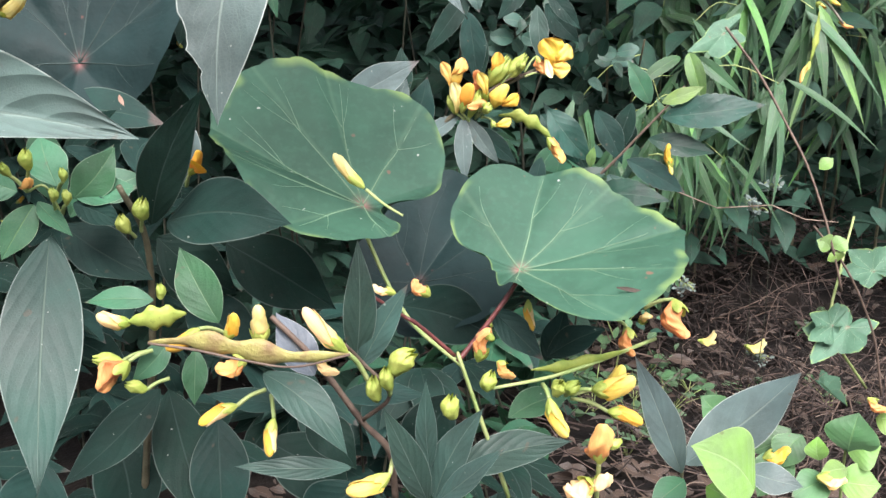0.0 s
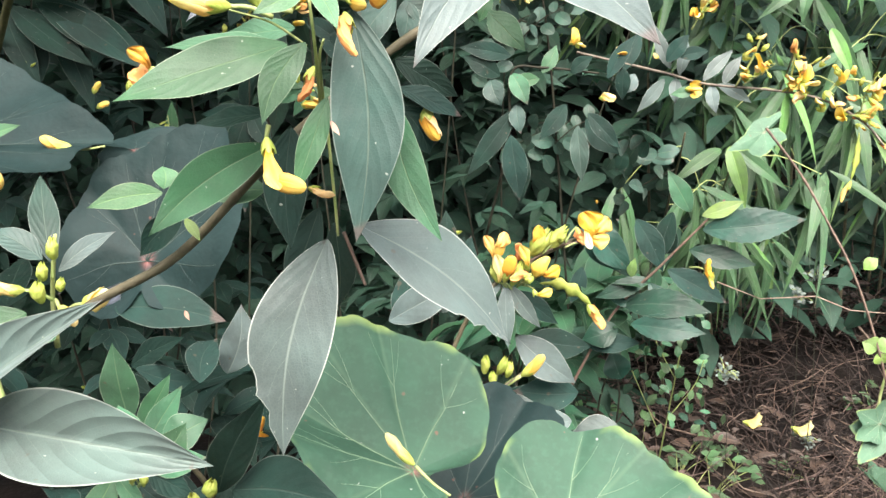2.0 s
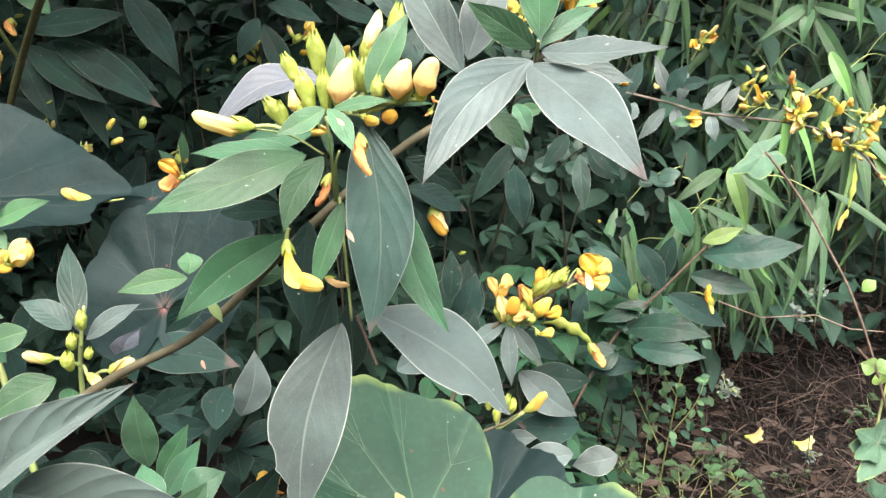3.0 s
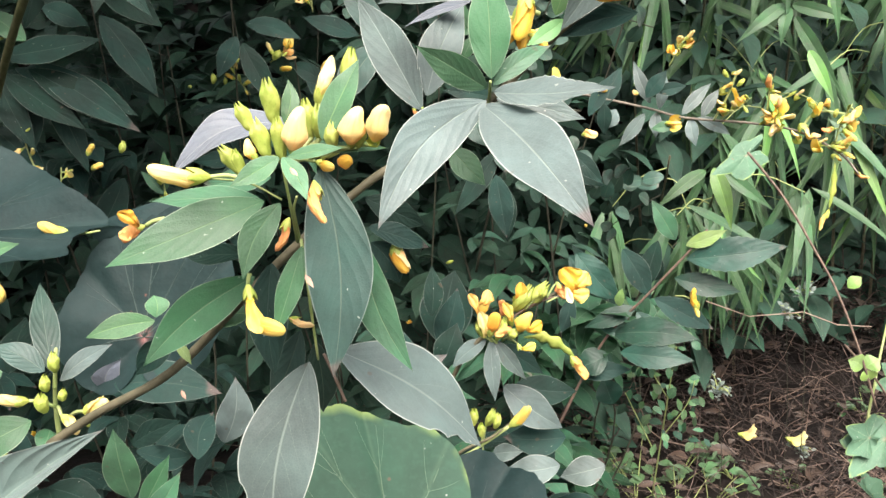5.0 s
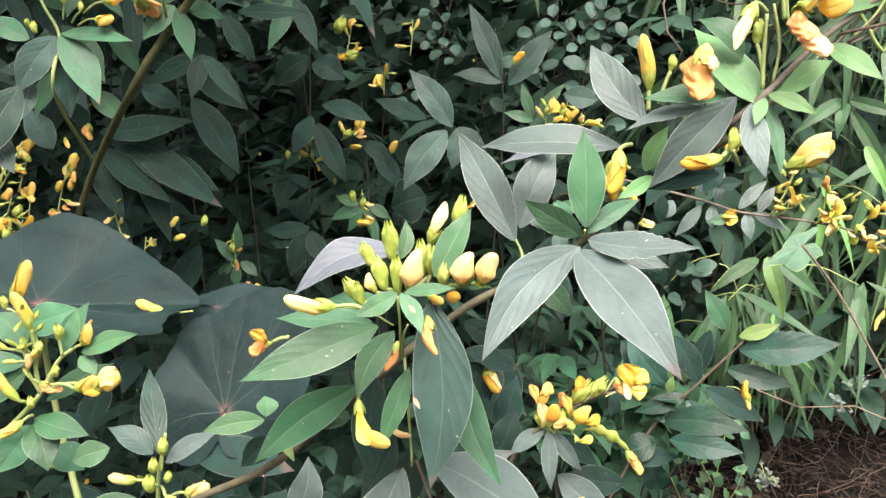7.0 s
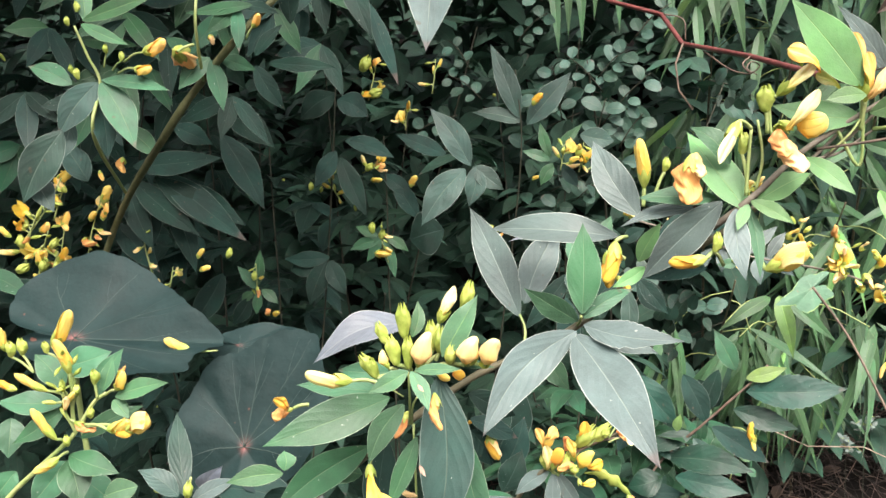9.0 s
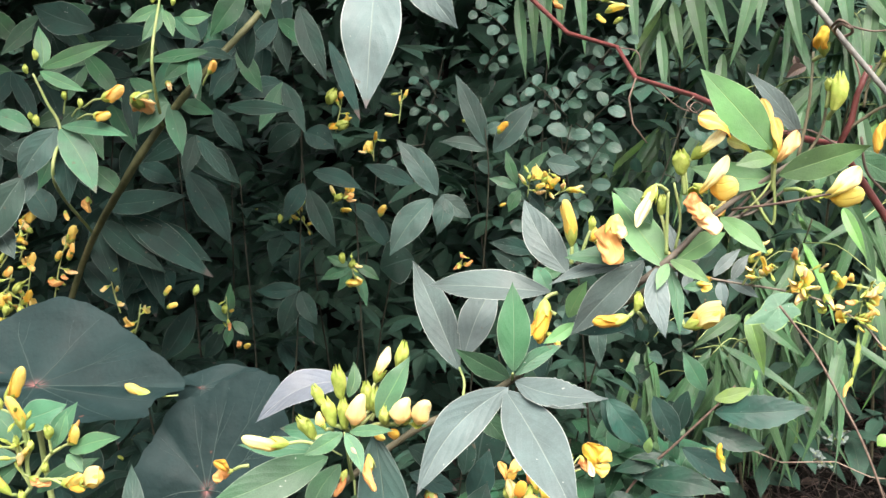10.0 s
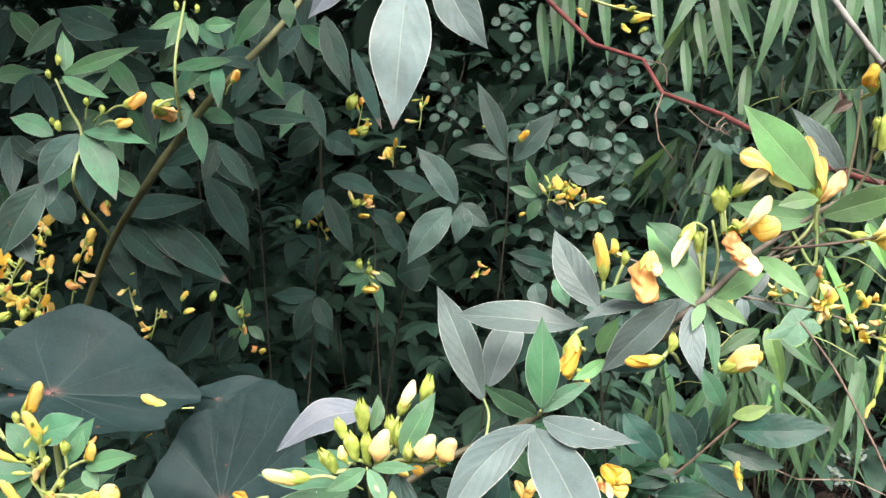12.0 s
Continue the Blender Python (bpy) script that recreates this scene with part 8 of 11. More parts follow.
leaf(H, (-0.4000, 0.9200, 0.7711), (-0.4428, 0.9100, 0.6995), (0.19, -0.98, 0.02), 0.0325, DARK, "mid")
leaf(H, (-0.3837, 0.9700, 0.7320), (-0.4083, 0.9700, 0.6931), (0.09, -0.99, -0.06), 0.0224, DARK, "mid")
leaf(H, (-0.3718, 0.9700, 0.7399), (-0.3750, 0.9700, 0.7092), (0.32, -0.95, -0.03), 0.0131, GREEN, "mid")
leaf(H, (-0.3756, 0.9700, 0.7436), (-0.4017, 0.9700, 0.7737), (0.38, -0.86, 0.33), 0.0144, GREEN, "mid")
leaf(H, (-0.3678, 0.9700, 0.7437), (-0.3452, 0.9700, 0.7251), (0.32, -0.86, 0.39), 0.0144, GREEN, "mid")
leaf(H, (-0.3739, 0.9700, 0.7475), (-0.3701, 0.9700, 0.7968), (0.33, -0.94, -0.03), 0.0144, GREEN, "mid")
leaf(H, (-0.3795, 0.9700, 0.7397), (-0.3956, 0.9700, 0.7241), (-0.02, -1.00, 0.02), 0.0124, GREEN, "mid")
leaf(H, (-0.2291, 1.0700, 0.8044), (-0.2738, 1.0700, 0.7875), (-0.08, -0.97, 0.22), 0.0183, GREEN, "mid")
leaf(H, (-0.2249, 1.0700, 0.8061), (-0.2068, 1.0700, 0.7492), (0.29, -0.95, 0.09), 0.0155, GREEN, "mid")
leaf(H, (-0.2290, 1.0700, 0.8076), (-0.2493, 1.0700, 0.7715), (0.03, -1.00, -0.02), 0.0155, GREEN, "mid")
leaf(H, (-0.2331, 1.0700, 0.8092), (-0.2657, 1.0700, 0.8219), (0.14, -0.92, 0.35), 0.0155, GREEN, "mid")
leaf(H, (-0.2208, 1.0700, 0.8093), (-0.1884, 1.0700, 0.7886), (0.21, -0.92, 0.32), 0.0154, GREEN, "mid")
leaf(H, (0.0034, 1.0800, 0.9253), (-0.0126, 1.0800, 0.9725), (0.09, -1.00, 0.03), 0.0151, GREEN, "mid")
leaf(H, (0.0074, 1.0800, 0.9253), (0.0462, 1.0800, 0.9724), (-0.10, -0.99, 0.09), 0.0151, GREEN, "mid")
leaf(H, (0.0034, 1.0800, 0.9214), (-0.0362, 1.0800, 0.9331), (0.07, -0.97, 0.22), 0.0151, GREEN, "mid")
leaf(H, (0.0074, 1.0800, 0.9174), (-0.0082, 1.0800, 0.8857), (-0.08, -1.00, 0.04), 0.0179, GREEN, "mid")
leaf(H, (0.0193, 1.0800, 0.9135), (0.0432, 1.0800, 0.8859), (0.13, -0.99, 0.11), 0.0179, DARK, "mid")
leaf(H, (0.0426, 1.0900, 0.9568), (0.0899, 1.0900, 0.9489), (0.03, -0.98, 0.20), 0.0301, MID, "oval")
flower(H, "pouch", (-0.2442, 1.0700, 0.8867), (-0.2289, 1.0600, 0.8905), (1.03, -0.26, 0.04), YELLOW, 1.2)
flower(H, "wilted", (-0.2398, 1.0700, 0.9075), (-0.2221, 1.0600, 0.9095), (1.03, -0.26, 0.04), WILT, 1.2)
flower(H, "bud", (-0.2521, 1.0700, 0.9010), (-0.2381, 1.0618, 0.9093), (0.02, -0.25, 1.03), None, 1.5)
flower(H, "pouch", (-0.1874, 1.0700, 0.8789), (-0.1822, 1.0600, 0.8970), (1.03, -0.26, 0.04), YELLOW, 1.2)
flower(H, "bud", (-0.3143, 1.0100, 0.8729), (-0.3127, 1.0100, 0.8855), (0.02, -0.25, 1.03), None, 1.5)
flower(H, "bud", (-0.3002, 1.0100, 0.8715), (-0.2975, 1.0100, 0.8803), (0.02, -0.25, 1.03), None, 1.5)
flower(H, "pouch", (-0.2768, 1.0100, 0.8693), (-0.2674, 1.0100, 0.8763), (1.03, -0.26, 0.04), YELLOW, 1.2)
flower(H, "pouch", (-0.2450, 1.0100, 1.0032), (-0.2289, 1.0000, 0.9983), (1.03, -0.26, 0.04), GOLD, 1.4)
flower(H, "bud", (-0.2358, 1.0100, 1.0017), (-0.2152, 1.0018, 1.0037), (0.02, -0.25, 1.03), None, 1.75)
flower(H, "bud", (-0.2461, 1.0100, 1.0315), (-0.2313, 1.0018, 1.0489), (0.02, -0.25, 1.03), None, 1.75)
flower(H, "pouch", (-0.2329, 1.0500, 0.7869), (-0.2114, 1.0400, 0.7878), (1.03, -0.26, 0.04), YELLOW, 1.4)
flower(H, "bud", (-0.2245, 1.0500, 0.8070), (-0.2186, 1.0418, 0.8211), (0.02, -0.25, 1.03), None, 1.5)
flower(H, "bud", (-0.2365, 1.0500, 0.8149), (-0.2350, 1.0418, 0.8301), (0.02, -0.25, 1.03), None, 1.5)
flower(H, "wilted", (-0.3611, 0.9700, 0.7095), (-0.3526, 0.9600, 0.7180), (1.03, -0.26, 0.04), WILT, 1.3)
flower(H, "pouch", (-0.3503, 0.9700, 0.7081), (-0.3449, 0.9600, 0.7181), (1.03, -0.26, 0.04), YELLOW, 1.3)
flower(H, "bud", (-0.3744, 0.9600, 0.7569), (-0.3712, 0.9559, 0.7700), (0.02, -0.25, 1.03), None, 1.5)
raceme(H, (-0.2706, 1.0150, 0.8575), (-0.2880, 1.0100, 0.8945), 6, 0.0161, 31)
raceme(H, (-0.2148, 1.0550, 0.7743), (-0.2231, 1.0450, 0.8315), 5, 0.0168, 32)
raceme(H, (-0.2563, 1.0700, 0.8970), (-0.2221, 1.0600, 0.9135), 4, 0.0168, 33)
raceme(H, (0.0179, 1.0700, 0.9084), (0.0223, 1.0600, 0.9429), 5, 0.0188, 34)
raceme(H, (0.0429, 1.0700, 0.9061), (0.0470, 1.0600, 0.9460), 6, 0.0188, 35)
raceme(H, (0.0506, 1.0700, 0.9085), (0.0866, 1.0950, 0.9203), 5, 0.0188, 36)
raceme(H, (-0.2384, 1.0200, 0.9946), (-0.2244, 1.0100, 1.0498), 5, 0.0167, 37)
raceme(H, (-0.1606, 1.0700, 1.0078), (-0.1554, 1.0600, 1.0535), 4, 0.0173, 38)
raceme(H, (-0.1963, 1.0700, 0.9568), (-0.1908, 1.0600, 0.9880), 4, 0.0175, 39)
raceme(H, (-0.3746, 0.9700, 0.7245), (-0.3722, 0.9600, 0.7795), 4, 0.0151, 40)
raceme(H, (-0.0770, 1.0900, 0.8035), (-0.0696, 1.0800, 0.8251), 4, 0.0162, 41)
flower(H, "pouch", (0.0287, 1.0600, 0.9181), (0.0394, 1.0540, 0.9291), (1.03, -0.26, 0.04), YELLOW, 1.2)
flower(H, "pouch", (0.0503, 1.0600, 0.9221), (0.0577, 1.0540, 0.9376), (1.03, -0.26, 0.04), YELLOW, 1.2)
flower(H, "pouch", (0.0696, 1.0600, 0.9183), (0.0884, 1.0540, 0.9200), (1.03, -0.26, 0.04), YELLOW, 1.2)
flower(H, "bud", (0.0193, 1.0600, 0.9297), (0.0225, 1.0551, 0.9393), (0.02, -0.25, 1.03), None, 1.5)
flower(H, "bud", (0.0387, 1.0600, 0.9259), (0.0448, 1.0551, 0.9418), (0.02, -0.25, 1.03), None, 1.5)
flower(H, "pouch", (-0.0193, 1.0600, 0.8946), (-0.0129, 1.0540, 0.9012), (1.03, -0.26, 0.04), YELLOW, 1.2)
flower(H, "pouch", (-0.0228, 1.0600, 0.9937), (-0.0134, 1.0540, 1.0118), (1.03, -0.26, 0.04), GOLD, 1.2)
flower(H, "wilted", (-0.0751, 1.0700, 0.8302), (-0.0656, 1.0700, 0.8223), (1.03, -0.26, 0.04), WILT, 1.2)

# ---- hanging leaves overhead ----
N = thing("pea_branch", (-0.0657, 0.3600, 1.1078), "drooping pale grey-green pigeon pea leaflets overhead", "branch")
tube(N, "stem", [(-0.1629, 0.4000, 1.1825), (-0.1121, 0.3800, 1.1380), (-0.0675, 0.3700, 1.1056), (-0.0382, 0.3700, 1.0968)], 0.00156, 0.00115, STEM)
leaf(N, (-0.0593, 0.3650, 1.0595), (-0.0628, 0.3500, 0.9814), (0.04, -0.94, -0.34), 0.0309, OLD, "mid")
leaf(N, (-0.0454, 0.3750, 1.0673), (-0.0180, 0.3750, 1.0250), (0.20, -0.93, -0.30), 0.0220, OLD, "mid")
leaf(N, (-0.0915, 0.4000, 1.0733), (-0.1249, 0.4100, 1.0461), (-0.28, -0.96, -0.01), 0.0167, UNDER, "mid")
leaf(N, (-0.1028, 0.4500, 1.0815), (-0.0813, 0.4500, 1.0611), (0.10, -0.99, 0.11), 0.0151, OLD, "mid")
tube(N, "petiole", [(-0.0616, 0.3700, 1.1055), (-0.0588, 0.3700, 1.0831), (-0.0593, 0.3650, 1.0590)], 0.00087, 0.00072, STALK)
tube(N, "petiole", [(-0.0498, 0.3700, 1.0997), (-0.0473, 0.3750, 1.0844), (-0.0454, 0.3750, 1.0668)], 0.00086, 0.00073, STALK)

# ---- red vine and grey cane ----
VI = thing("vine", (0.1614, 0.2600, 0.9267), "dark red woody vine with thin curling tendrils", "vine")
tube(VI, "vine_stem", [(-0.0237, 0.9700, 1.1999), (0.0118, 0.9500, 1.1579), (0.0618, 0.9000, 1.1020), (0.1099, 0.8200, 1.0747), (0.1173, 0.7200, 1.0331), (0.1382, 0.5500, 1.0034), (0.1437, 0.3800, 0.9728), (0.1412, 0.3000, 0.9643), (0.1410, 0.2700, 0.9622)], 0.00314, 0.00115, REDVINE, per=1)
tube(VI, "vine_stem", [(0.1449, 0.2520, 0.9905), (0.1422, 0.2550, 0.9801), (0.1405, 0.2550, 0.9699), (0.1376, 0.2580, 0.9615), (0.1482, 0.2620, 0.9479), (0.1575, 0.2620, 0.9344), (0.1633, 0.2620, 0.9266), (0.1716, 0.2600, 0.9167), (0.1820, 0.2550, 0.9029)], 0.00108, 0.00177, REDVINE, per=1)
tube(VI, "tendril", [(0.1162, 0.7100, 1.0321), (0.1093, 0.7000, 1.0132), (0.1134, 0.7000, 0.9900), (0.1266, 0.7000, 0.9729)], 0.00085, 0.00068, BROWN, per=1)
tube(VI, "tendril", [(0.1093, 0.8000, 1.0721), (0.1273, 0.7900, 1.0654), (0.1305, 0.7900, 1.0455)], 0.00076, 0.00057, BROWN)
tube(VI, "tendril", [(0.1255, 0.6600, 1.0198), (0.1359, 0.6000, 0.9989), (0.1423, 0.5600, 0.9920), (0.1372, 0.5500, 0.9952)], 0.00064, 0.00041, BROWN)
tube(VI, "tendril", [(0.1365, 0.5400, 1.0019), (0.1297, 0.5300, 0.9956), (0.1355, 0.5300, 0.9899), (0.1409, 0.5300, 0.9947), (0.1344, 0.5250, 0.9968), (0.1305, 0.5200, 0.9917), (0.1373, 0.5200, 0.9878)], 0.00053, 0.00039, BROWN)
tube(VI, "tendril", [(0.1376, 0.2580, 0.9613), (0.1267, 0.2620, 0.9674), (0.1167, 0.2700, 0.9654)], 0.00044, 0.00030, BROWN)
tube(VI, "tendril", [(0.1463, 0.2600, 0.9646), (0.1484, 0.2580, 0.9513), (0.1579, 0.2580, 0.9403), (0.1614, 0.2600, 0.9278)], 0.00058, 0.00044, BROWN)
tube(VI, "tendril", [(0.1422, 0.2550, 0.9797), (0.1428, 0.2550, 0.9861), (0.1406, 0.2550, 0.9930)], 0.00043, 0.00035, BROWN)
tube(VI, "tendril", [(0.1332, 0.2400, 1.0027), (0.1402, 0.2400, 1.0010), (0.1462, 0.2400, 1.0014), (0.1493, 0.2400, 1.0033)], 0.00040, 0.00020, BROWN)
tube(VI, "tendril", [(0.1272, 0.2420, 1.0027), (0.1278, 0.2360, 1.0042), (0.1309, 0.2360, 1.0026), (0.1345, 0.2420, 1.0010), (0.1322, 0.2460, 0.9999), (0.1284, 0.2420, 1.0015), (0.1285, 0.2360, 1.0030), (0.1317, 0.2360, 1.0014)], 0.00055, 0.00053, BROWN)
tube(VI, "vine_knot", [(0.1594, 0.2620, 0.9293), (0.1618, 0.2610, 0.9275), (0.1648, 0.2620, 0.9257)], 0.00271, 0.00203, BROWN)
CA = thing("cane", (0.1597, 0.2500, 0.9686), "dead pale grey cane", "stick")
tube(CA, "cane", [(0.1083, 0.2450, 1.0290), (0.1169, 0.2450, 1.0176), (0.1319, 0.2450, 0.9994), (0.1469, 0.2450, 0.9820), (0.1588, 0.2450, 0.9679), (0.1751, 0.2450, 0.9473)], 0.00106, 0.00091, GREYCANE, per=1)

J = thing("pea_branch", (0.1494, 0.2600, 0.9535), "pigeon pea flower stalks with pale yellow and orange flowers", "branch")
tube(J, "stem", [(0.1233, 0.2600, 0.9558), (0.1254, 0.2580, 0.9712), (0.1255, 0.2550, 0.9841), (0.1257, 0.2550, 0.9959)], 0.00063, 0.00046, STEM)
tube(J, "stem", [(0.1249, 0.2580, 0.9558), (0.1303, 0.2560, 0.9667), (0.1310, 0.2540, 0.9775), (0.1312, 0.2540, 0.9829)], 0.00062, 0.00053, STEM)
tube(J, "stem", [(0.1389, 0.2560, 0.9667), (0.1491, 0.2500, 0.9750), (0.1573, 0.2450, 0.9767), (0.1670, 0.2400, 0.9824)], 0.00062, 0.00050, STEM)
tube(J, "stem", [(0.1428, 0.2500, 0.9750), (0.1437, 0.2480, 0.9854), (0.1474, 0.2450, 0.9934)], 0.00052, 0.00044, STEM)
tube(J, "stem", [(0.1537, 0.2460, 0.9758), (0.1606, 0.2440, 0.9849), (0.1620, 0.2430, 0.9889)], 0.00045, 0.00044, STEM)
flower(J, "wilted", (0.1279, 0.2500, 0.9938), (0.1259, 0.2460, 1.0042), (0.02, -0.25, 1.03), GOLD, 1.1, stalk=(0.1258, 0.2550, 0.9927))
flower(J, "bud", (0.1311, 0.2520, 0.9812), (0.1302, 0.2520, 0.9861), (0.02, -0.25, 1.03), None, 2, stalk=(0.1311, 0.2540, 0.9753))
flower(J, "bud", (0.1324, 0.2500, 0.9740), (0.1339, 0.2500, 0.9885), (0.02, -0.25, 1.03), None, 1.12, stalk=(0.1317, 0.2540, 0.9710))
flower(J, "pouch", (0.1481, 0.2440, 0.9916), (0.1563, 0.2380, 1.0025), (-0.47, -0.30, 0.90), PALE, 1, stalk=(0.1458, 0.2480, 0.9854))
flower(J, "hood", (0.1555, 0.2420, 0.9817), (0.1585, 0.2380, 0.9969), (-0.47, -0.30, 0.90), PALE, 1, stalk=(0.1537, 0.2460, 0.9768))
flower(J, "pouch", (0.1521, 0.2440, 0.9850), (0.1586, 0.2400, 0.9907), (0.52, -0.21, 0.90), PALE, 1.2)
flower(J, "pouch", (0.1582, 0.2400, 0.9805), (0.1565, 0.2360, 0.9700), (-0.90, -0.46, -0.30), YELLOW, 1, stalk=(0.1630, 0.2400, 0.9825))
flower(J, "wilted", (0.1577, 0.2380, 0.9742), (0.1578, 0.2320, 0.9614), (1.03, -0.26, 0.04), BUFF, 1.1)
flower(J, "wilted", (0.1522, 0.2480, 0.9717), (0.1460, 0.2440, 0.9583), (1.03, -0.26, 0.04), GOLD, 0.9, stalk=(0.1538, 0.2460, 0.9747))
flower(J, "bud", (0.1469, 0.2460, 0.9904), (0.1504, 0.2427, 0.9959), (0.02, -0.25, 1.03), None, 1.62)
flower(J, "wilted", (0.1669, 0.2400, 0.9390), (0.1592, 0.2360, 0.9278), (1.03, -0.26, 0.04), GOLD, 1.3, stalk=(0.1690, 0.2400, 0.9453))
tube(J, "flower_stalk", [(0.1599, 0.2450, 0.9663), (0.1528, 0.2450, 0.9652), (0.1504, 0.2450, 0.9589), (0.1516, 0.2450, 0.9515)], 0.00063, 0.00053, STALK)
leaf(J, (0.1280, 0.2700, 0.9922), (0.1204, 0.2700, 0.9877), (-0.11, -0.97, 0.20), 0.0046, DRY, "fold")
leaf(J, (0.1247, 0.2700, 0.9922), (0.1234, 0.2700, 0.9967), (-0.22, -0.97, -0.06), 0.0027, DRY, "fold")

# ---- yellow spray to the side, further back ----
I = thing("pea_branch", (0.2101, 1.0000, 0.8101), "slender pigeon pea branch crowded with yellow and orange flowers", "branch")
tube(I, "stem", [(0.1123, 1.0500, 0.8473), (0.2139, 1.0200, 0.8213), (0.2579, 1.0000, 0.8081), (0.3300, 0.9700, 0.8001), (0.3754, 0.9500, 0.7897), (0.4171, 0.9400, 0.7648), (0.4362, 0.9300, 0.7405)], 0.0016, 0.0012, GREYSTICK)
tube(I, "stem", [(0.2865, 0.9800, 0.8046), (0.2997, 0.9700, 0.8343), (0.3061, 0.9600, 0.8602)], 0.00135, 0.00131, STALK)
tube(I, "stem", [(0.3398, 0.9600, 0.7990), (0.3390, 0.9500, 0.8268), (0.3398, 0.9450, 0.8524)], 0.00132, 0.00129, STALK)
tube(I, "stem", [(0.3753, 0.9500, 0.7916), (0.3918, 0.9450, 0.8119), (0.4279, 0.9400, 0.8074)], 0.00131, 0.00129, STALK)
flower(I, "slim", (0.2504, 1.0000, 0.8859), (0.2384, 0.9890, 0.8840), (0.05, -0.15, 1.05), PALE, 1.54)
flower(I, "slim", (0.2605, 1.0000, 0.8887), (0.2620, 0.9890, 0.9007), (0.05, -0.15, 1.05), YELLOW, 1.54)
flower(I, "slim", (0.2504, 1.0000, 0.8892), (0.2507, 0.9890, 0.9034), (0.05, -0.15, 1.05), PALE, 1.54)
flower(I, "open", (0.2341, 1.0000, 0.8022), (0.2503, 0.9890, 0.8022), (1.02, -0.30, 0.02), YELLOW, 1.06)
flower(I, "wilted", (0.2020, 1.0000, 0.8377), (0.1941, 0.9890, 0.8435), (1.02, -0.30, 0.02), BUFF, 0.88)
flower(I, "open", (0.0978, 1.0000, 0.8559), (0.1097, 0.9890, 0.8614), (0.05, -0.15, 1.05), YELLOW, 1.06)
flower(I, "slim", (0.1046, 1.0000, 0.8556), (0.1163, 0.9890, 0.8523), (0.05, -0.15, 1.05), PALE, 1.54)
flower(I, "slim", (0.1522, 1.0000, 0.8399), (0.1635, 0.9890, 0.8450), (0.05, -0.15, 1.05), YELLOW, 1.54)
flower(I, "wilted", (0.1345, 1.0000, 0.7926), (0.1527, 0.9890, 0.7942), (1.02, -0.30, 0.02), BUFF, 1.06)
flower(I, "slim", (0.2899, 0.9700, 0.8348), (0.3032, 0.9645, 0.8480), (0.05, -0.15, 1.05), YELLOW, 1.54)
flower(I, "slim", (0.2968, 0.9700, 0.8180), (0.2857, 0.9645, 0.8289), (0.05, -0.15, 1.05), PALE, 1.54)
flower(I, "open", (0.3033, 0.9700, 0.8177), (0.3202, 0.9645, 0.8296), (0.05, -0.15, 1.05), YELLOW, 1.06)
flower(I, "wilted", (0.3011, 0.9650, 0.8572), (0.3114, 0.9595, 0.8624), (0.05, -0.15, 1.05), BUFF, 1.06)
flower(I, "bud", (0.2979, 0.9650, 0.8541), (0.2901, 0.9605, 0.8620), (0.05, -0.15, 1.05), None, 1.33)
flower(I, "bud", (0.3079, 0.9650, 0.8439), (0.3162, 0.9605, 0.8511), (0.05, -0.15, 1.05), None, 1.33)
flower(I, "wilted", (0.3403, 0.9450, 0.8365), (0.3351, 0.9395, 0.8563), (0.05, -0.15, 1.05), WILT, 0.88)
flower(I, "slim", (0.3403, 0.9450, 0.8365), (0.3489, 0.9395, 0.8356), (0.05, -0.15, 1.05), PALE, 1.42)
flower(I, "open", (0.3492, 0.9500, 0.8070), (0.3567, 0.9390, 0.8256), (0.05, -0.15, 1.05), YELLOW, 1.15)
flower(I, "slim", (0.3462, 0.9500, 0.8007), (0.3659, 0.9390, 0.8097), (0.05, -0.15, 1.05), PALE, 1.67)
flower(I, "slim", (0.3429, 0.9500, 0.8040), (0.3298, 0.9390, 0.8173), (0.05, -0.15, 1.05), PALE, 1.54)
flower(I, "wilted", (0.3559, 0.9500, 0.7970), (0.3377, 0.9390, 0.7893), (1.02, -0.30, 0.02), BUFF, 1.06)
flower(I, "slim", (0.3660, 0.9450, 0.8258), (0.3739, 0.9395, 0.8376), (0.05, -0.15, 1.05), PALE, 1.28)
flower(I, "slim", (0.3732, 0.9450, 0.7998), (0.3838, 0.9395, 0.7813), (0.05, -0.15, 1.05), PALE, 1.54)
flower(I, "open", (0.3857, 0.9450, 0.8057), (0.3976, 0.9395, 0.8203), (0.05, -0.15, 1.05), YELLOW, 1.06)
flower(I, "slim", (0.3740, 0.9450, 0.7771), (0.3623, 0.9395, 0.7923), (0.05, -0.15, 1.05), PALE, 1.54)
flower(I, "wilted", (0.3834, 0.9450, 0.7832), (0.3952, 0.9395, 0.7860), (1.02, -0.30, 0.02), BUFF, 1.06)
flower(I, "wilted", (0.4024, 0.9400, 0.8149), (0.3984, 0.9345, 0.8271), (0.05, -0.15, 1.05), APRICOT, 1.06)
flower(I, "wilted", (0.4157, 0.9400, 0.7984), (0.4283, 0.9290, 0.8132), (0.05, -0.15, 1.05), BUFF, 1.24)
flower(I, "wilted", (0.4218, 0.9400, 0.8013), (0.4329, 0.9290, 0.8175), (0.05, -0.15, 1.05), YELLOW, 1.24)
flower(I, "open", (0.3979, 0.9400, 0.7701), (0.3839, 0.9345, 0.7684), (0.05, -0.15, 1.05), YELLOW, 1.06)
flower(I, "slim", (0.4171, 0.9400, 0.7661), (0.4261, 0.9345, 0.7768), (0.05, -0.15, 1.05), PALE, 1.54)
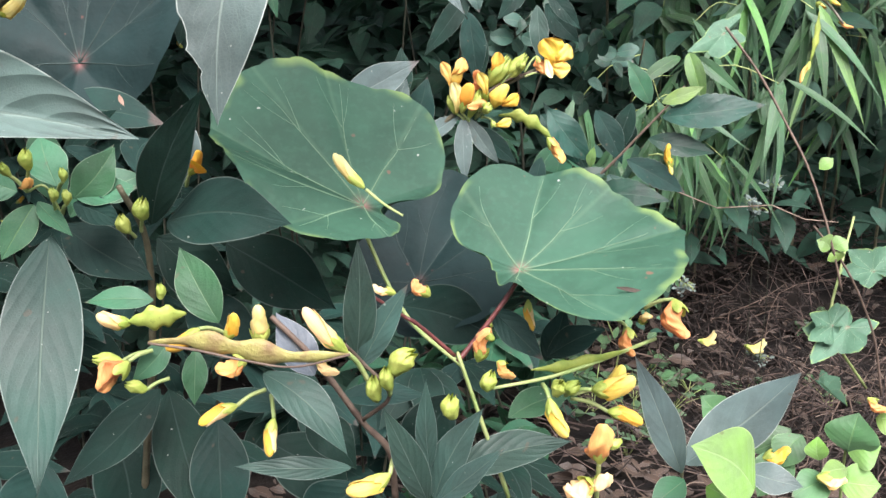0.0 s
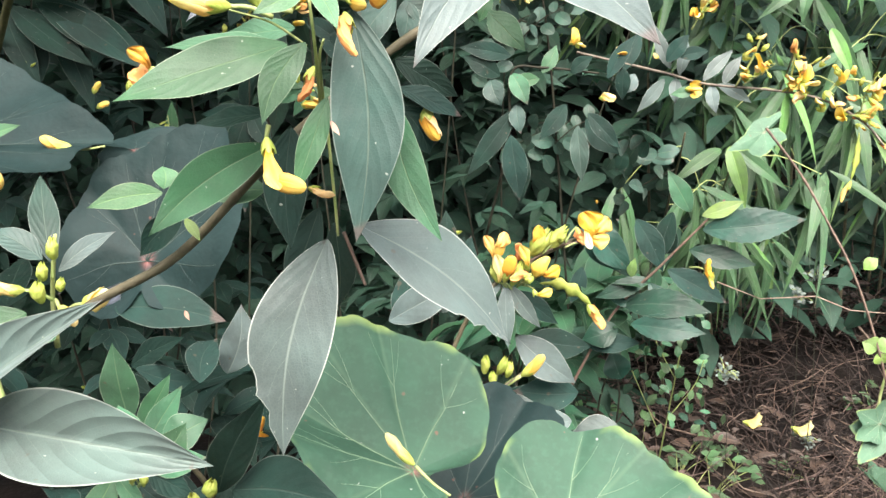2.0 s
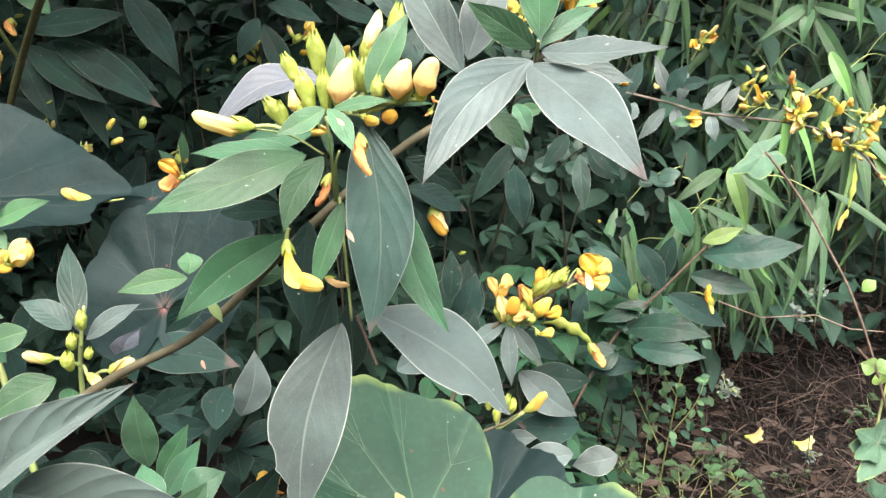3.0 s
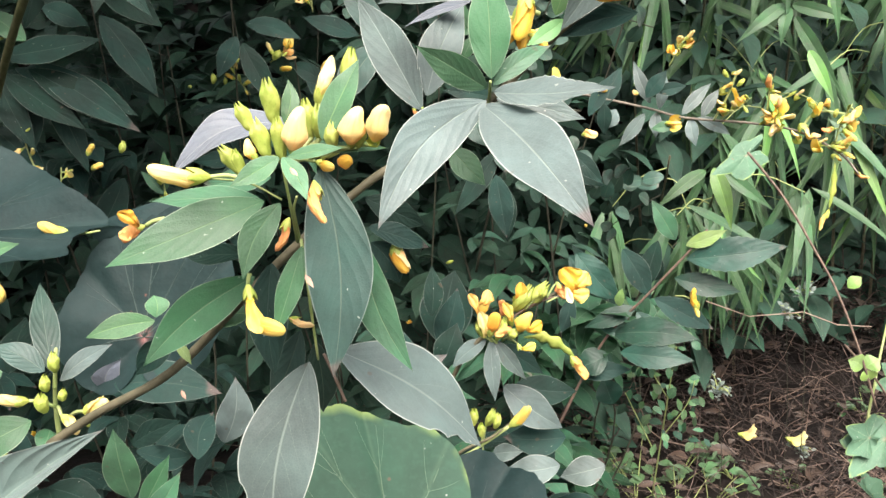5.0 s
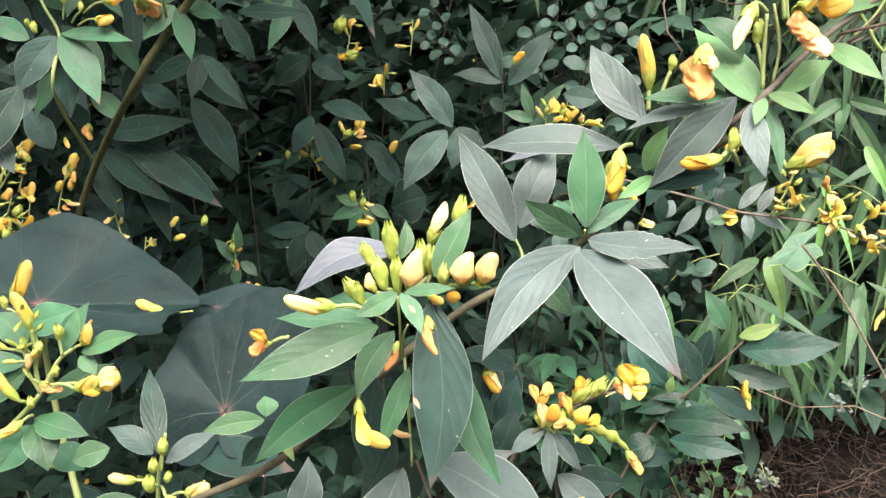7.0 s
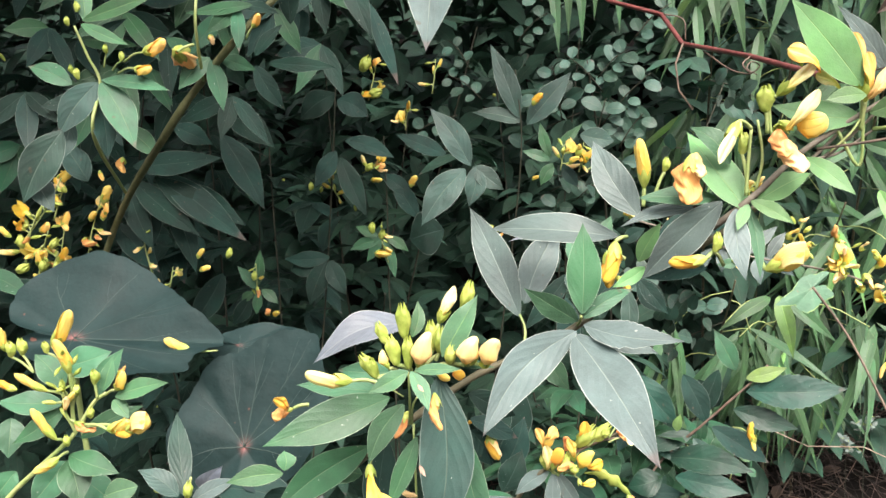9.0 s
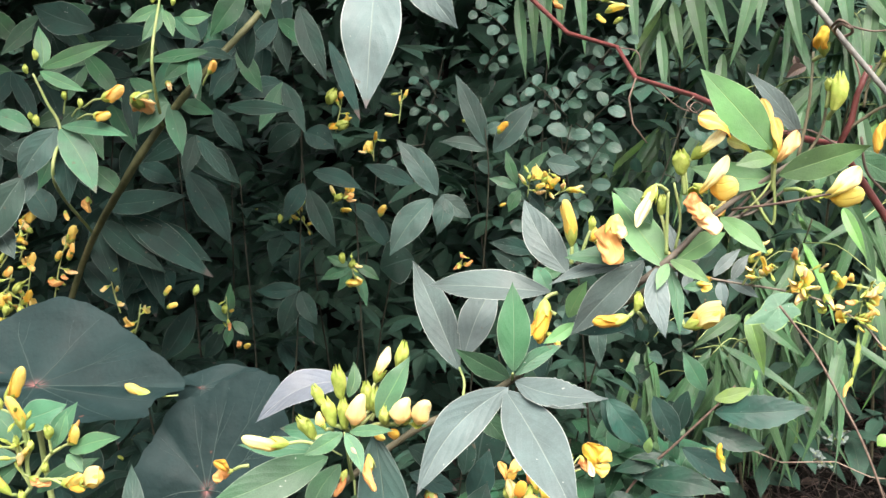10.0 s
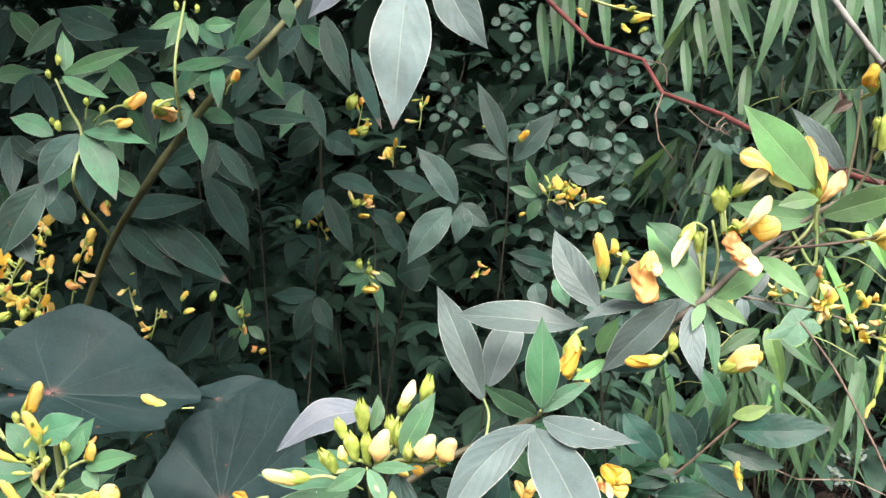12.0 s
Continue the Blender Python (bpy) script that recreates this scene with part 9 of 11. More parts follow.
flower(I, "slim", (0.4077, 0.9400, 0.7632), (0.4176, 0.9345, 0.7569), (0.05, -0.15, 1.05), YELLOW, 1.54)
flower(I, "slim", (0.3914, 0.9400, 0.7736), (0.4007, 0.9345, 0.7830), (0.05, -0.15, 1.05), PALE, 1.54)
flower(I, "bud", (0.3898, 0.9400, 0.8154), (0.3781, 0.9355, 0.8236), (0.05, -0.15, 1.05), None, 1.33)
flower(I, "bud", (0.4091, 0.9400, 0.8050), (0.4113, 0.9355, 0.8149), (0.05, -0.15, 1.05), None, 1.33)
flower(I, "wilted", (0.4319, 0.9350, 0.7433), (0.4472, 0.9295, 0.7369), (0.05, -0.15, 1.05), WILT, 0.79)
pod(I, [(0.4125, 0.9400, 0.7545), (0.4124, 0.9400, 0.7270), (0.4084, 0.9400, 0.7006)], 0.0030, POD)
flower(I, "wilted", (0.4084, 0.9400, 0.7006), (0.3973, 0.9345, 0.6770), (1.02, -0.30, 0.02), APRICOT, 0.64)
leaf(I, (0.2139, 1.0200, 0.8144), (0.1823, 1.0200, 0.7749), (-0.24, -0.95, 0.19), 0.0160, OLD, "mid")
leaf(I, (0.2208, 1.0200, 0.8259), (0.2019, 1.0300, 0.8784), (-0.14, -0.98, 0.13), 0.0158, OLD, "mid")
leaf(I, (0.2313, 1.0200, 0.8185), (0.2401, 1.0300, 0.8629), (-0.20, -0.95, 0.25), 0.0146, OLD, "mid")
leaf(I, (0.2278, 1.0200, 0.8152), (0.2259, 1.0100, 0.7845), (-0.19, -0.93, 0.32), 0.0146, OLD, "mid")
leaf(I, (0.2647, 1.0000, 0.8078), (0.2694, 0.9900, 0.7741), (-0.22, -0.94, 0.25), 0.0156, OLD, "mid")
leaf(I, (0.2715, 1.0000, 0.8075), (0.3126, 1.0000, 0.7852), (0.06, -0.99, 0.11), 0.0144, OLD, "mid")
leaf(I, (0.2544, 1.0000, 0.8116), (0.2905, 1.0100, 0.8472), (-0.11, -0.92, 0.37), 0.0156, OLD, "mid")
leaf(I, (0.2783, 1.0000, 0.8072), (0.3008, 1.0100, 0.8399), (-0.16, -0.91, 0.39), 0.0144, OLD, "mid")
leaf(I, (0.1666, 1.0300, 0.8243), (0.1912, 1.0500, 0.8720), (-0.06, -0.91, 0.41), 0.0211, DARK, "mid")
leaf(I, (0.1807, 1.0300, 0.8202), (0.1664, 1.0300, 0.7961), (-0.23, -0.97, 0.13), 0.0185, OLD, "mid")
leaf(I, (0.1666, 1.0300, 0.8278), (0.1663, 1.0300, 0.7890), (-0.14, -0.99, 0.00), 0.0186, DARK, "mid")
leaf(I, (0.1254, 1.0500, 0.7672), (0.1685, 1.0500, 0.7212), (0.10, -0.99, 0.10), 0.0319, DARK, "mid")
leaf(I, (0.0283, 0.9500, 0.7542), (0.0393, 0.9500, 0.6786), (0.04, -1.00, 0.01), 0.0293, DARK, "mid")
leaf(I, (0.2443, 1.0000, 0.8018), (0.2170, 1.0000, 0.7961), (-0.06, -0.95, 0.31), 0.0132, GREEN, "mid")
raceme(I, (0.2917, 0.9700, 0.8070), (0.3229, 0.9600, 0.8304), 6, 0.0195, 52)
raceme(I, (0.3414, 0.9550, 0.7992), (0.3545, 0.9450, 0.8289), 8, 0.0198, 53)
raceme(I, (0.4138, 0.9450, 0.7709), (0.4264, 0.9350, 0.8198), 8, 0.0197, 57)
raceme(I, (0.3997, 0.9450, 0.7741), (0.4213, 0.9350, 0.7664), 6, 0.0183, 60)
raceme(I, (0.2384, 1.0000, 0.8698), (0.2546, 0.9900, 0.9019), 3, 0.0157, 61)
raceme(I, (0.1546, 1.0200, 0.8183), (0.1584, 1.0100, 0.8427), 3, 0.0141, 62)
leaf(I, (0.0334, 0.9800, 0.7810), (-0.0224, 0.9700, 0.7049), (-0.08, -0.98, 0.19), 0.0254, DARK, "mid")
leaf(I, (0.0350, 0.9800, 0.7415), (0.0404, 0.9700, 0.6696), (-0.02, -0.99, 0.14), 0.0279, DARK, "mid")
leaf(I, (0.0937, 0.9800, 0.7869), (0.0615, 0.9700, 0.7461), (-0.06, -0.96, 0.28), 0.0218, DARK, "mid")
leaf(I, (0.1073, 0.9800, 0.7626), (0.1129, 0.9700, 0.6961), (-0.10, -0.99, 0.14), 0.0219, MID, "mid")
leaf(I, (0.1188, 0.9800, 0.7769), (0.1564, 0.9700, 0.7355), (-0.06, -0.98, 0.19), 0.0206, DARK, "mid")
leaf(I, (0.0168, 0.9800, 0.8200), (-0.0270, 0.9800, 0.8430), (0.08, -0.98, 0.16), 0.0251, DARK, "mid")
leaf(I, (0.0298, 0.9800, 0.8422), (-0.0308, 0.9800, 0.8532), (0.03, -0.98, 0.18), 0.0216, DARK, "mid")
leaf(I, (0.0057, 0.9800, 0.8169), (0.0187, 0.9700, 0.7861), (-0.04, -0.96, 0.29), 0.0251, MID, "mid")
leaf(I, (0.0299, 0.9800, 0.8231), (0.0486, 0.9700, 0.7871), (-0.05, -0.97, 0.24), 0.0228, GREEN, "mid")
leaf(I, (0.0366, 0.9800, 0.7875), (0.0411, 0.9700, 0.7534), (-0.04, -0.96, 0.28), 0.0195, MID, "mid")
leaf(I, (0.0657, 0.9800, 0.8226), (0.0823, 0.9900, 0.8545), (-0.02, -0.95, 0.31), 0.0171, GREEN, "mid")
leaf(I, (0.0626, 0.9800, 0.8163), (0.0267, 0.9800, 0.8103), (-0.04, -0.97, 0.22), 0.0171, GREEN, "mid")
leaf(I, (0.0982, 0.9800, 0.8222), (0.1237, 0.9800, 0.8410), (-0.14, -0.97, 0.18), 0.0170, DARK, "mid")
leaf(I, (0.1420, 0.9900, 0.8153), (0.1745, 1.0000, 0.8650), (-0.11, -0.96, 0.26), 0.0184, DARK, "mid")
leaf(I, (0.2116, 1.0000, 0.8338), (0.2361, 1.0000, 0.8654), (-0.22, -0.96, 0.17), 0.0195, DARK, "mid")
leaf(I, (0.2244, 1.0000, 0.8400), (0.2598, 1.0000, 0.8460), (-0.04, -0.97, 0.22), 0.0160, DARK, "mid")
tube(I, "stem", [(0.0002, 1.0200, 0.6215), (0.0272, 0.9900, 0.7441), (0.0299, 0.9800, 0.8231), (0.0657, 0.9800, 0.8290), (0.1320, 0.9900, 0.8218)], 0.00178, 0.00132, DARKSTEM)
I2 = thing("pea_branch", (0.0780, 1.1000, 1.1738), "small pigeon pea twig with yellow flowers", "branch")
tube(I2, "stem", [(0.0307, 1.1000, 1.2186), (0.0688, 1.0800, 1.1849), (0.1202, 1.0700, 1.1686), (0.1484, 1.0600, 1.1597)], 0.00192, 0.00147, STALK)
flower(I2, "wilted", (0.0470, 1.0800, 1.1739), (0.0619, 1.0700, 1.1612), (1.03, -0.22, 0.06), WILT, 0.96)
flower(I2, "pouch", (0.0915, 1.0800, 1.1740), (0.1090, 1.0700, 1.1758), (1.03, -0.22, 0.06), YELLOW, 0.96)
flower(I2, "bud", (0.1130, 1.0700, 1.1686), (0.1238, 1.0618, 1.1730), (1.03, -0.22, 0.06), None, 1.2)
flower(I2, "pouch", (0.1173, 1.0700, 1.1540), (0.1410, 1.0600, 1.1654), (1.03, -0.22, 0.06), YELLOW, 0.96)
flower(I2, "pouch", (0.1064, 1.0700, 1.1525), (0.1149, 1.0600, 1.1379), (1.03, -0.22, 0.06), YELLOW, 0.96)
flower(I2, "bud", (0.1289, 1.0700, 1.1395), (0.1395, 1.0618, 1.1472), (1.03, -0.22, 0.06), None, 1.2)

# ---- serrate-leaved sapling ----
S = thing("sapling", (0.1840, 1.0200, 0.5040), "young shrub with glossy toothed grey-green leaves", "shrub")
tube(S, "stem", [(0.1037, 1.0500, 0.3904), (0.1622, 1.0300, 0.5168), (0.2180, 1.0100, 0.5876), (0.2658, 1.0000, 0.6436), (0.2880, 1.0000, 0.6706)], 0.00208, 0.00133, BROWN)
leaf(S, (0.2632, 1.0000, 0.6337), (0.3796, 0.9800, 0.6502), (-0.21, -0.86, 0.46), 0.0431, HOLLY, "saw")
leaf(S, (0.2507, 1.0100, 0.6072), (0.3284, 0.9900, 0.5918), (-0.13, -0.87, 0.47), 0.0297, HOLLY, "saw")
leaf(S, (0.1744, 1.0200, 0.5323), (0.2757, 0.9800, 0.5347), (-0.32, -0.78, 0.54), 0.0390, HOLLY, "saw")
leaf(S, (0.2052, 1.0200, 0.5681), (0.1378, 1.0200, 0.5422), (-0.19, -0.85, 0.49), 0.0245, HOLLY, "saw")
leaf(S, (0.2053, 1.0200, 0.5618), (0.2329, 1.0000, 0.5157), (-0.05, -0.93, 0.37), 0.0242, HOLLY, "saw")
leaf(S, (0.2255, 1.0100, 0.5817), (0.2981, 1.0000, 0.5413), (0.08, -0.92, 0.38), 0.0322, DARK, "saw")
leaf(S, (0.2620, 1.0000, 0.6511), (0.3085, 0.9900, 0.6708), (-0.35, -0.85, 0.39), 0.0191, LIME, "mid")
leaf(S, (0.1284, 1.0200, 0.6420), (0.1839, 1.0200, 0.5769), (0.19, -0.97, 0.16), 0.0397, HOLLY, "mid")
leaf(S, (0.1926, 1.0500, 0.6390), (0.2271, 1.0400, 0.5712), (0.02, -0.99, 0.16), 0.0325, DARK, "mid")
leaf(S, (0.2382, 1.0500, 0.6480), (0.2172, 1.0500, 0.5755), (-0.29, -0.95, 0.08), 0.0271, DARK, "mid")
leaf(S, (0.2630, 1.0600, 0.6459), (0.2309, 1.0600, 0.7009), (0.06, -1.00, 0.03), 0.0271, GREEN, "mid")
leaf(S, (0.1812, 1.0100, 0.5725), (0.1837, 1.0000, 0.5993), (-0.27, -0.91, -0.31), 0.0120, LIME, "mid")
leaf(S, (0.1219, 1.0200, 0.5829), (0.1074, 1.0200, 0.5348), (-0.22, -0.97, 0.07), 0.0214, DARK, "mid")
leaf(S, (0.1701, 1.0300, 0.5010), (0.1243, 1.0300, 0.4831), (-0.20, -0.83, 0.51), 0.0374, HOLLY, "saw")
flower(S, "pouch", (0.2615, 0.9650, 0.5910), (0.2709, 0.9600, 0.5709), (-0.90, -0.46, -0.30), YELLOW, 0.7, stalk=(0.2473, 0.9900, 0.5893))
flower(S, "wilted", (0.2676, 0.9650, 0.5749), (0.2627, 0.9600, 0.6076), (0.02, -0.25, 1.03), GOLD, 0.8)
leaf(S, (0.1221, 1.0400, 0.6345), (0.1732, 1.0400, 0.5713), (0.15, -0.98, 0.12), 0.0358, HOLLY, "mid")
leaf(S, (0.1567, 1.0300, 0.5437), (0.1993, 1.0200, 0.5300), (-0.06, -0.88, 0.46), 0.0238, HOLLY, "mid")
leaf(S, (0.1813, 1.0000, 0.5142), (0.2676, 0.9700, 0.5110), (-0.26, -0.81, 0.52), 0.0345, HOLLY, "saw")
leaf(S, (0.1335, 1.0300, 0.4735), (0.1992, 1.0200, 0.4832), (-0.20, -0.83, 0.52), 0.0262, DARK, "mid")
leaf(S, (0.2369, 1.1200, 0.5207), (0.2448, 1.1100, 0.4785), (0.1, -1.0, 0.1), 0.018, SHADED, "blade")
leaf(S, (0.2492, 1.1200, 0.5085), (0.2530, 1.1100, 0.4703), (0.1, -1.0, 0.1), 0.02, SHADED, "blade")
leaf(S, (0.2335, 1.1200, 0.5575), (0.2260, 1.1100, 0.5112), (0.1, -1.0, 0.1), 0.017, SHADED, "blade")
leaf(S, (0.2388, 1.1200, 0.5453), (0.2448, 1.1100, 0.5073), (0.1, -1.0, 0.1), 0.017, GREEN, "blade")
leaf(S, (0.1859, 1.0800, 0.4109), (0.1705, 1.0800, 0.4534), (0.07, -1.00, 0.02), 0.0381, HOLLY, "mid")
leaf(S, (0.2541, 1.0700, 0.5119), (0.2637, 1.0800, 0.5570), (-0.24, -0.93, 0.26), 0.0337, GREEN, "mid")
leaf(S, (0.1854, 1.0500, 0.5634), (0.1250, 1.0500, 0.6492), (0.05, -1.00, 0.04), 0.0299, DARK, "mid")
leaf(S, (0.2486, 1.0800, 0.5888), (0.2172, 1.0800, 0.6254), (0.03, -1.00, 0.03), 0.0359, DARK, "mid")

W = thing("dead_twig", (0.5090, 1.3000, 0.4650), "pale bare broken twig caught in the undergrowth", "stick")
tube(W, "twig", [(0.3703, 1.3000, 0.4919), (0.4405, 1.3000, 0.4638)], 0.0011, 0.0008, DRYSTALK, per=1)
tube(W, "twig", [(0.4405, 1.3000, 0.4638), (0.5271, 1.3000, 0.4685), (0.5825, 1.3000, 0.4451), (0.6368, 1.3000, 0.4402)], 0.0011, 0.0008, DRYSTALK, per=1)
W2 = thing("creeper", (0.5080, 1.1500, 0.4636), "thin reddish climbing stem with small leaves", "vine")
tube(W2, "vine_stem", [(0.3973, 1.2000, 0.7426), (0.4437, 1.1800, 0.6779), (0.4772, 1.1500, 0.6092), (0.5007, 1.1200, 0.5518), (0.5281, 1.1000, 0.4684), (0.5555, 1.1000, 0.3854)], 0.00172, 0.00162, BROWN)
tube(W2, "vine_stem", [(0.5153, 1.1200, 0.4739), (0.5702, 1.1200, 0.4087), (0.6178, 1.1200, 0.3161), (0.6423, 1.1200, 0.2198)], 0.00157, 0.00166, BROWN)
leaf(W2, (0.5329, 1.1000, 0.4465), (0.5122, 1.1000, 0.4585), (0.08, -0.99, 0.13), 0.0264, LIME, "oval")
leaf(W2, (0.5368, 1.1000, 0.4465), (0.5548, 1.1000, 0.4585), (-0.31, -0.82, 0.47), 0.0264, LIME, "oval")
leaf(W2, (0.5349, 1.1000, 0.4425), (0.5430, 1.1000, 0.4264), (-0.20, -0.98, -0.10), 0.0234, LIME, "oval")
leaf(W2, (0.5283, 1.1500, 0.5485), (0.5463, 1.1500, 0.5644), (-0.34, -0.86, 0.38), 0.0190, LIME, "oval")

# ---- lobed creeper over the ground ----
Q = thing("creeper", (0.6238, 1.2000, 0.2780), "creeper with grey-green lobed leaves over the litter", "creeper")
round_leaf(Q, (0.5957, 1.1500, 0.3141), (0.5372, 1.1200, 0.2728), (0.5519, 1.1700, 0.3381), (0.6310, 1.1200, 0.3075), PALE_LOBED, 0.1, 4, 0.5, back=0.5, lobes=0.32)
round_leaf(Q, (0.6223, 1.1500, 0.4004), (0.5866, 1.1600, 0.4316), (0.5783, 1.1300, 0.3808), (0.6754, 1.1700, 0.4206), PALE_LOBED, 0.1, 6, 0.5, back=0.5, lobes=0.32)
round_leaf(Q, (0.4079, 1.2400, 0.7337), (0.3558, 1.2250, 0.7098), (0.4212, 1.2540, 0.7674), (0.4285, 1.2260, 0.7058), PALE_LOBED, 0.1, 9, 0.5, back=0.6, lobes=0.28)
round_leaf(Q, (0.6234, 1.2500, 0.1717), (0.6373, 1.2000, 0.1649), (0.6162, 1.3000, 0.1806), (0.6532, 1.3000, 0.1908), PALE_LOBED, 0.1, 15, 0.5, back=0.5, lobes=0.32)
round_leaf(Q, (0.5724, 1.1500, 0.3173), (0.5385, 1.1500, 0.3362), (0.5362, 1.1200, 0.2879), (0.6099, 1.1800, 0.3392), PALE_LOBED, 0.1, 16, 0.5, back=0.5, lobes=0.32)
tube(Q, "vine_stem", [(0.6619, 1.2000, 0.1966), (0.5774, 1.1600, 0.3080), (0.5998, 1.2000, 0.3862), (0.6360, 1.2500, 0.4597)], 0.00222, 0.00178, STALK)

GF = thing("fallen_flower", (0.5777, 1.7200, 0.0594), "yellow pea flower fallen among dead twigs", "flower")
flower(GF, "open", (0.4910, 1.5000, 0.1655), (0.5245, 1.4950, 0.1565), (0.27, -0.12, 1.02), PALE, 0.9)
GF2 = thing("fallen_flower", (0.6947, 1.7200, 0.0419), "yellow pea flower fallen among dead twigs", "flower")
flower(GF2, "open", (0.5825, 1.5000, 0.1550), (0.6165, 1.4950, 0.1380), (0.78, -0.16, 0.70), PALE, 0.85)

# ---- weeds low at the side ----
X = thing("weed", (0.3018, 0.5500, 0.3835), "low weed with round pale green leaves", "weed", "weeds low at the side")
tube(X, "stem", [(0.3075, 0.5700, 0.3416), (0.3002, 0.5600, 0.4011), (0.2947, 0.5500, 0.4433)], 0.00133, 0.00082, STALK)
leaf(X, (0.2963, 0.5500, 0.4297), (0.3008, 0.5500, 0.4611), (-0.54, -0.84, 0.08), 0.0370, HERB, "oval")
leaf(X, (0.2963, 0.5500, 0.4297), (0.3148, 0.5400, 0.4395), (-0.60, -0.63, 0.49), 0.0328, LIME, "oval")
leaf(X, (0.2764, 0.5500, 0.4229), (0.2734, 0.5500, 0.4424), (-0.35, -0.93, -0.05), 0.0165, LIME, "oval")
leaf(X, (0.2854, 0.5400, 0.4125), (0.3129, 0.5300, 0.4137), (-0.29, -0.73, 0.61), 0.0285, LIME, "oval")
leaf(X, (0.2813, 0.5400, 0.4125), (0.2493, 0.5300, 0.4047), (0.02, -0.65, 0.76), 0.0244, HERB, "oval")
leaf(X, (0.2713, 0.5700, 0.4332), (0.2525, 0.5600, 0.4105), (-0.34, -0.73, 0.60), 0.0255, HERB, "oval")
leaf(X, (0.2669, 0.5800, 0.4329), (0.2383, 0.5800, 0.4139), (-0.37, -0.74, 0.56), 0.0261, HERB, "oval")
leaf(X, (0.2925, 0.5400, 0.4216), (0.2676, 0.5300, 0.4227), (0.29, -0.64, 0.71), 0.0146, LIME, "oval")
leaf(X, (0.3193, 0.5600, 0.4519), (0.3353, 0.5500, 0.4478), (-0.34, -0.77, 0.54), 0.0248, LIME, "oval")
leaf(X, (0.2260, 0.6000, 0.4328), (0.2022, 0.6000, 0.4520), (0.18, -0.96, 0.23), 0.0267, HERB, "oval")
leaf(X, (0.2642, 0.5700, 0.4192), (0.2378, 0.5600, 0.3869), (-0.38, -0.75, 0.54), 0.0300, HERB, "oval")
flower(X, "wilted", (0.3111, 0.5600, 0.4677), (0.3233, 0.5500, 0.4611), (0.00, -0.10, 1.05), WILT, 1.2)
flower(X, "wilted", (0.2348, 0.5500, 0.4243), (0.2547, 0.5500, 0.4320), (0.00, -0.10, 1.05), GOLD, 1.2)
flower(X, "wilted", (0.2658, 0.5300, 0.4204), (0.2882, 0.5300, 0.4182), (0.00, -0.10, 1.05), BUFF, 1.2)

# ---- broad hanging bamboo leaves ----
Z = thing("bamboo", (0.3660, 1.5000, 1.4532), "leaning bamboo tip with broad hanging leaves", "bamboo", "bamboo clump")
tube(Z, "culm", [(0.8104, 1.5000, 1.3056), (0.5037, 1.4500, 1.3099), (0.2543, 1.4000, 1.2939), (-0.0059, 1.3800, 1.2758)], 0.00300, 0.00194, STEM)
leaf(Z, (0.2741, 1.3600, 1.2843), (0.3087, 1.3300, 1.0894), (-0.19, -0.97, 0.12), 0.0281, BAMBOO, "blade", name="bamboo_leaf")
leaf(Z, (0.2925, 1.3600, 1.2839), (0.3398, 1.3300, 1.1411), (-0.23, -0.97, 0.13), 0.0261, BAMBOO, "blade", name="bamboo_leaf")
leaf(Z, (0.3903, 1.3600, 1.2818), (0.3391, 1.3300, 1.1075), (-0.18, -0.96, 0.22), 0.0242, BAMBOO, "blade", name="bamboo_leaf")
leaf(Z, (0.4046, 1.3600, 1.2634), (0.3798, 1.3300, 1.1569), (-0.19, -0.93, 0.31), 0.0186, BAMBOO, "blade", name="bamboo_leaf")
leaf(Z, (0.2517, 1.3600, 1.2204), (0.2671, 1.3300, 1.1091), (-0.18, -0.96, 0.23), 0.0188, BAMBOO, "blade", name="bamboo_leaf")
leaf(Z, (0.2533, 1.3600, 1.2664), (0.1988, 1.3300, 1.1684), (0.01, -0.96, 0.29), 0.0206, BAMBOO, "blade", name="bamboo_leaf")
leaf(Z, (0.0374, 1.3600, 1.2892), (0.0493, 1.3300, 1.1057), (-0.02, -0.99, 0.16), 0.0228, BAMBOO, "blade", name="bamboo_leaf")
leaf(Z, (0.0183, 1.3600, 1.2896), (0.0266, 1.3300, 1.1152), (-0.00, -0.99, 0.17), 0.0209, BAMBOO, "blade", name="bamboo_leaf")
leaf(Z, (-0.0032, 1.3600, 1.2341), (0.0126, 1.3300, 1.0874), (0.00, -0.98, 0.20), 0.0191, BAMBOO, "blade", name="bamboo_leaf")
leaf(Z, (0.5013, 1.3600, 1.2795), (0.4755, 1.3300, 1.1503), (-0.27, -0.93, 0.27), 0.0258, BAMBOO, "blade", name="bamboo_leaf")
leaf(Z, (0.5120, 1.3600, 1.2793), (0.5276, 1.3300, 1.1317), (-0.34, -0.93, 0.15), 0.0258, BAMBOO, "blade", name="bamboo_leaf")
leaf(Z, (0.5357, 1.3600, 1.2698), (0.6273, 1.3300, 1.1198), (-0.32, -0.95, -0.01), 0.0294, BAMBOO, "blade", name="bamboo_leaf")
leaf(Z, (0.5958, 1.3600, 1.1694), (0.6028, 1.3300, 1.0163), (-0.37, -0.91, 0.16), 0.0203, BAMBOO, "blade", name="bamboo_leaf")
leaf(Z, (0.0941, 1.3600, 1.2880), (0.1089, 1.3300, 1.1255), (-0.06, -0.98, 0.18), 0.0208, BAMBOO, "blade", name="bamboo_leaf")
leaf(Z, (0.0705, 1.3600, 1.2885), (0.0667, 1.3300, 1.1444), (-0.02, -0.98, 0.20), 0.0208, BAMBOO, "blade", name="bamboo_leaf")
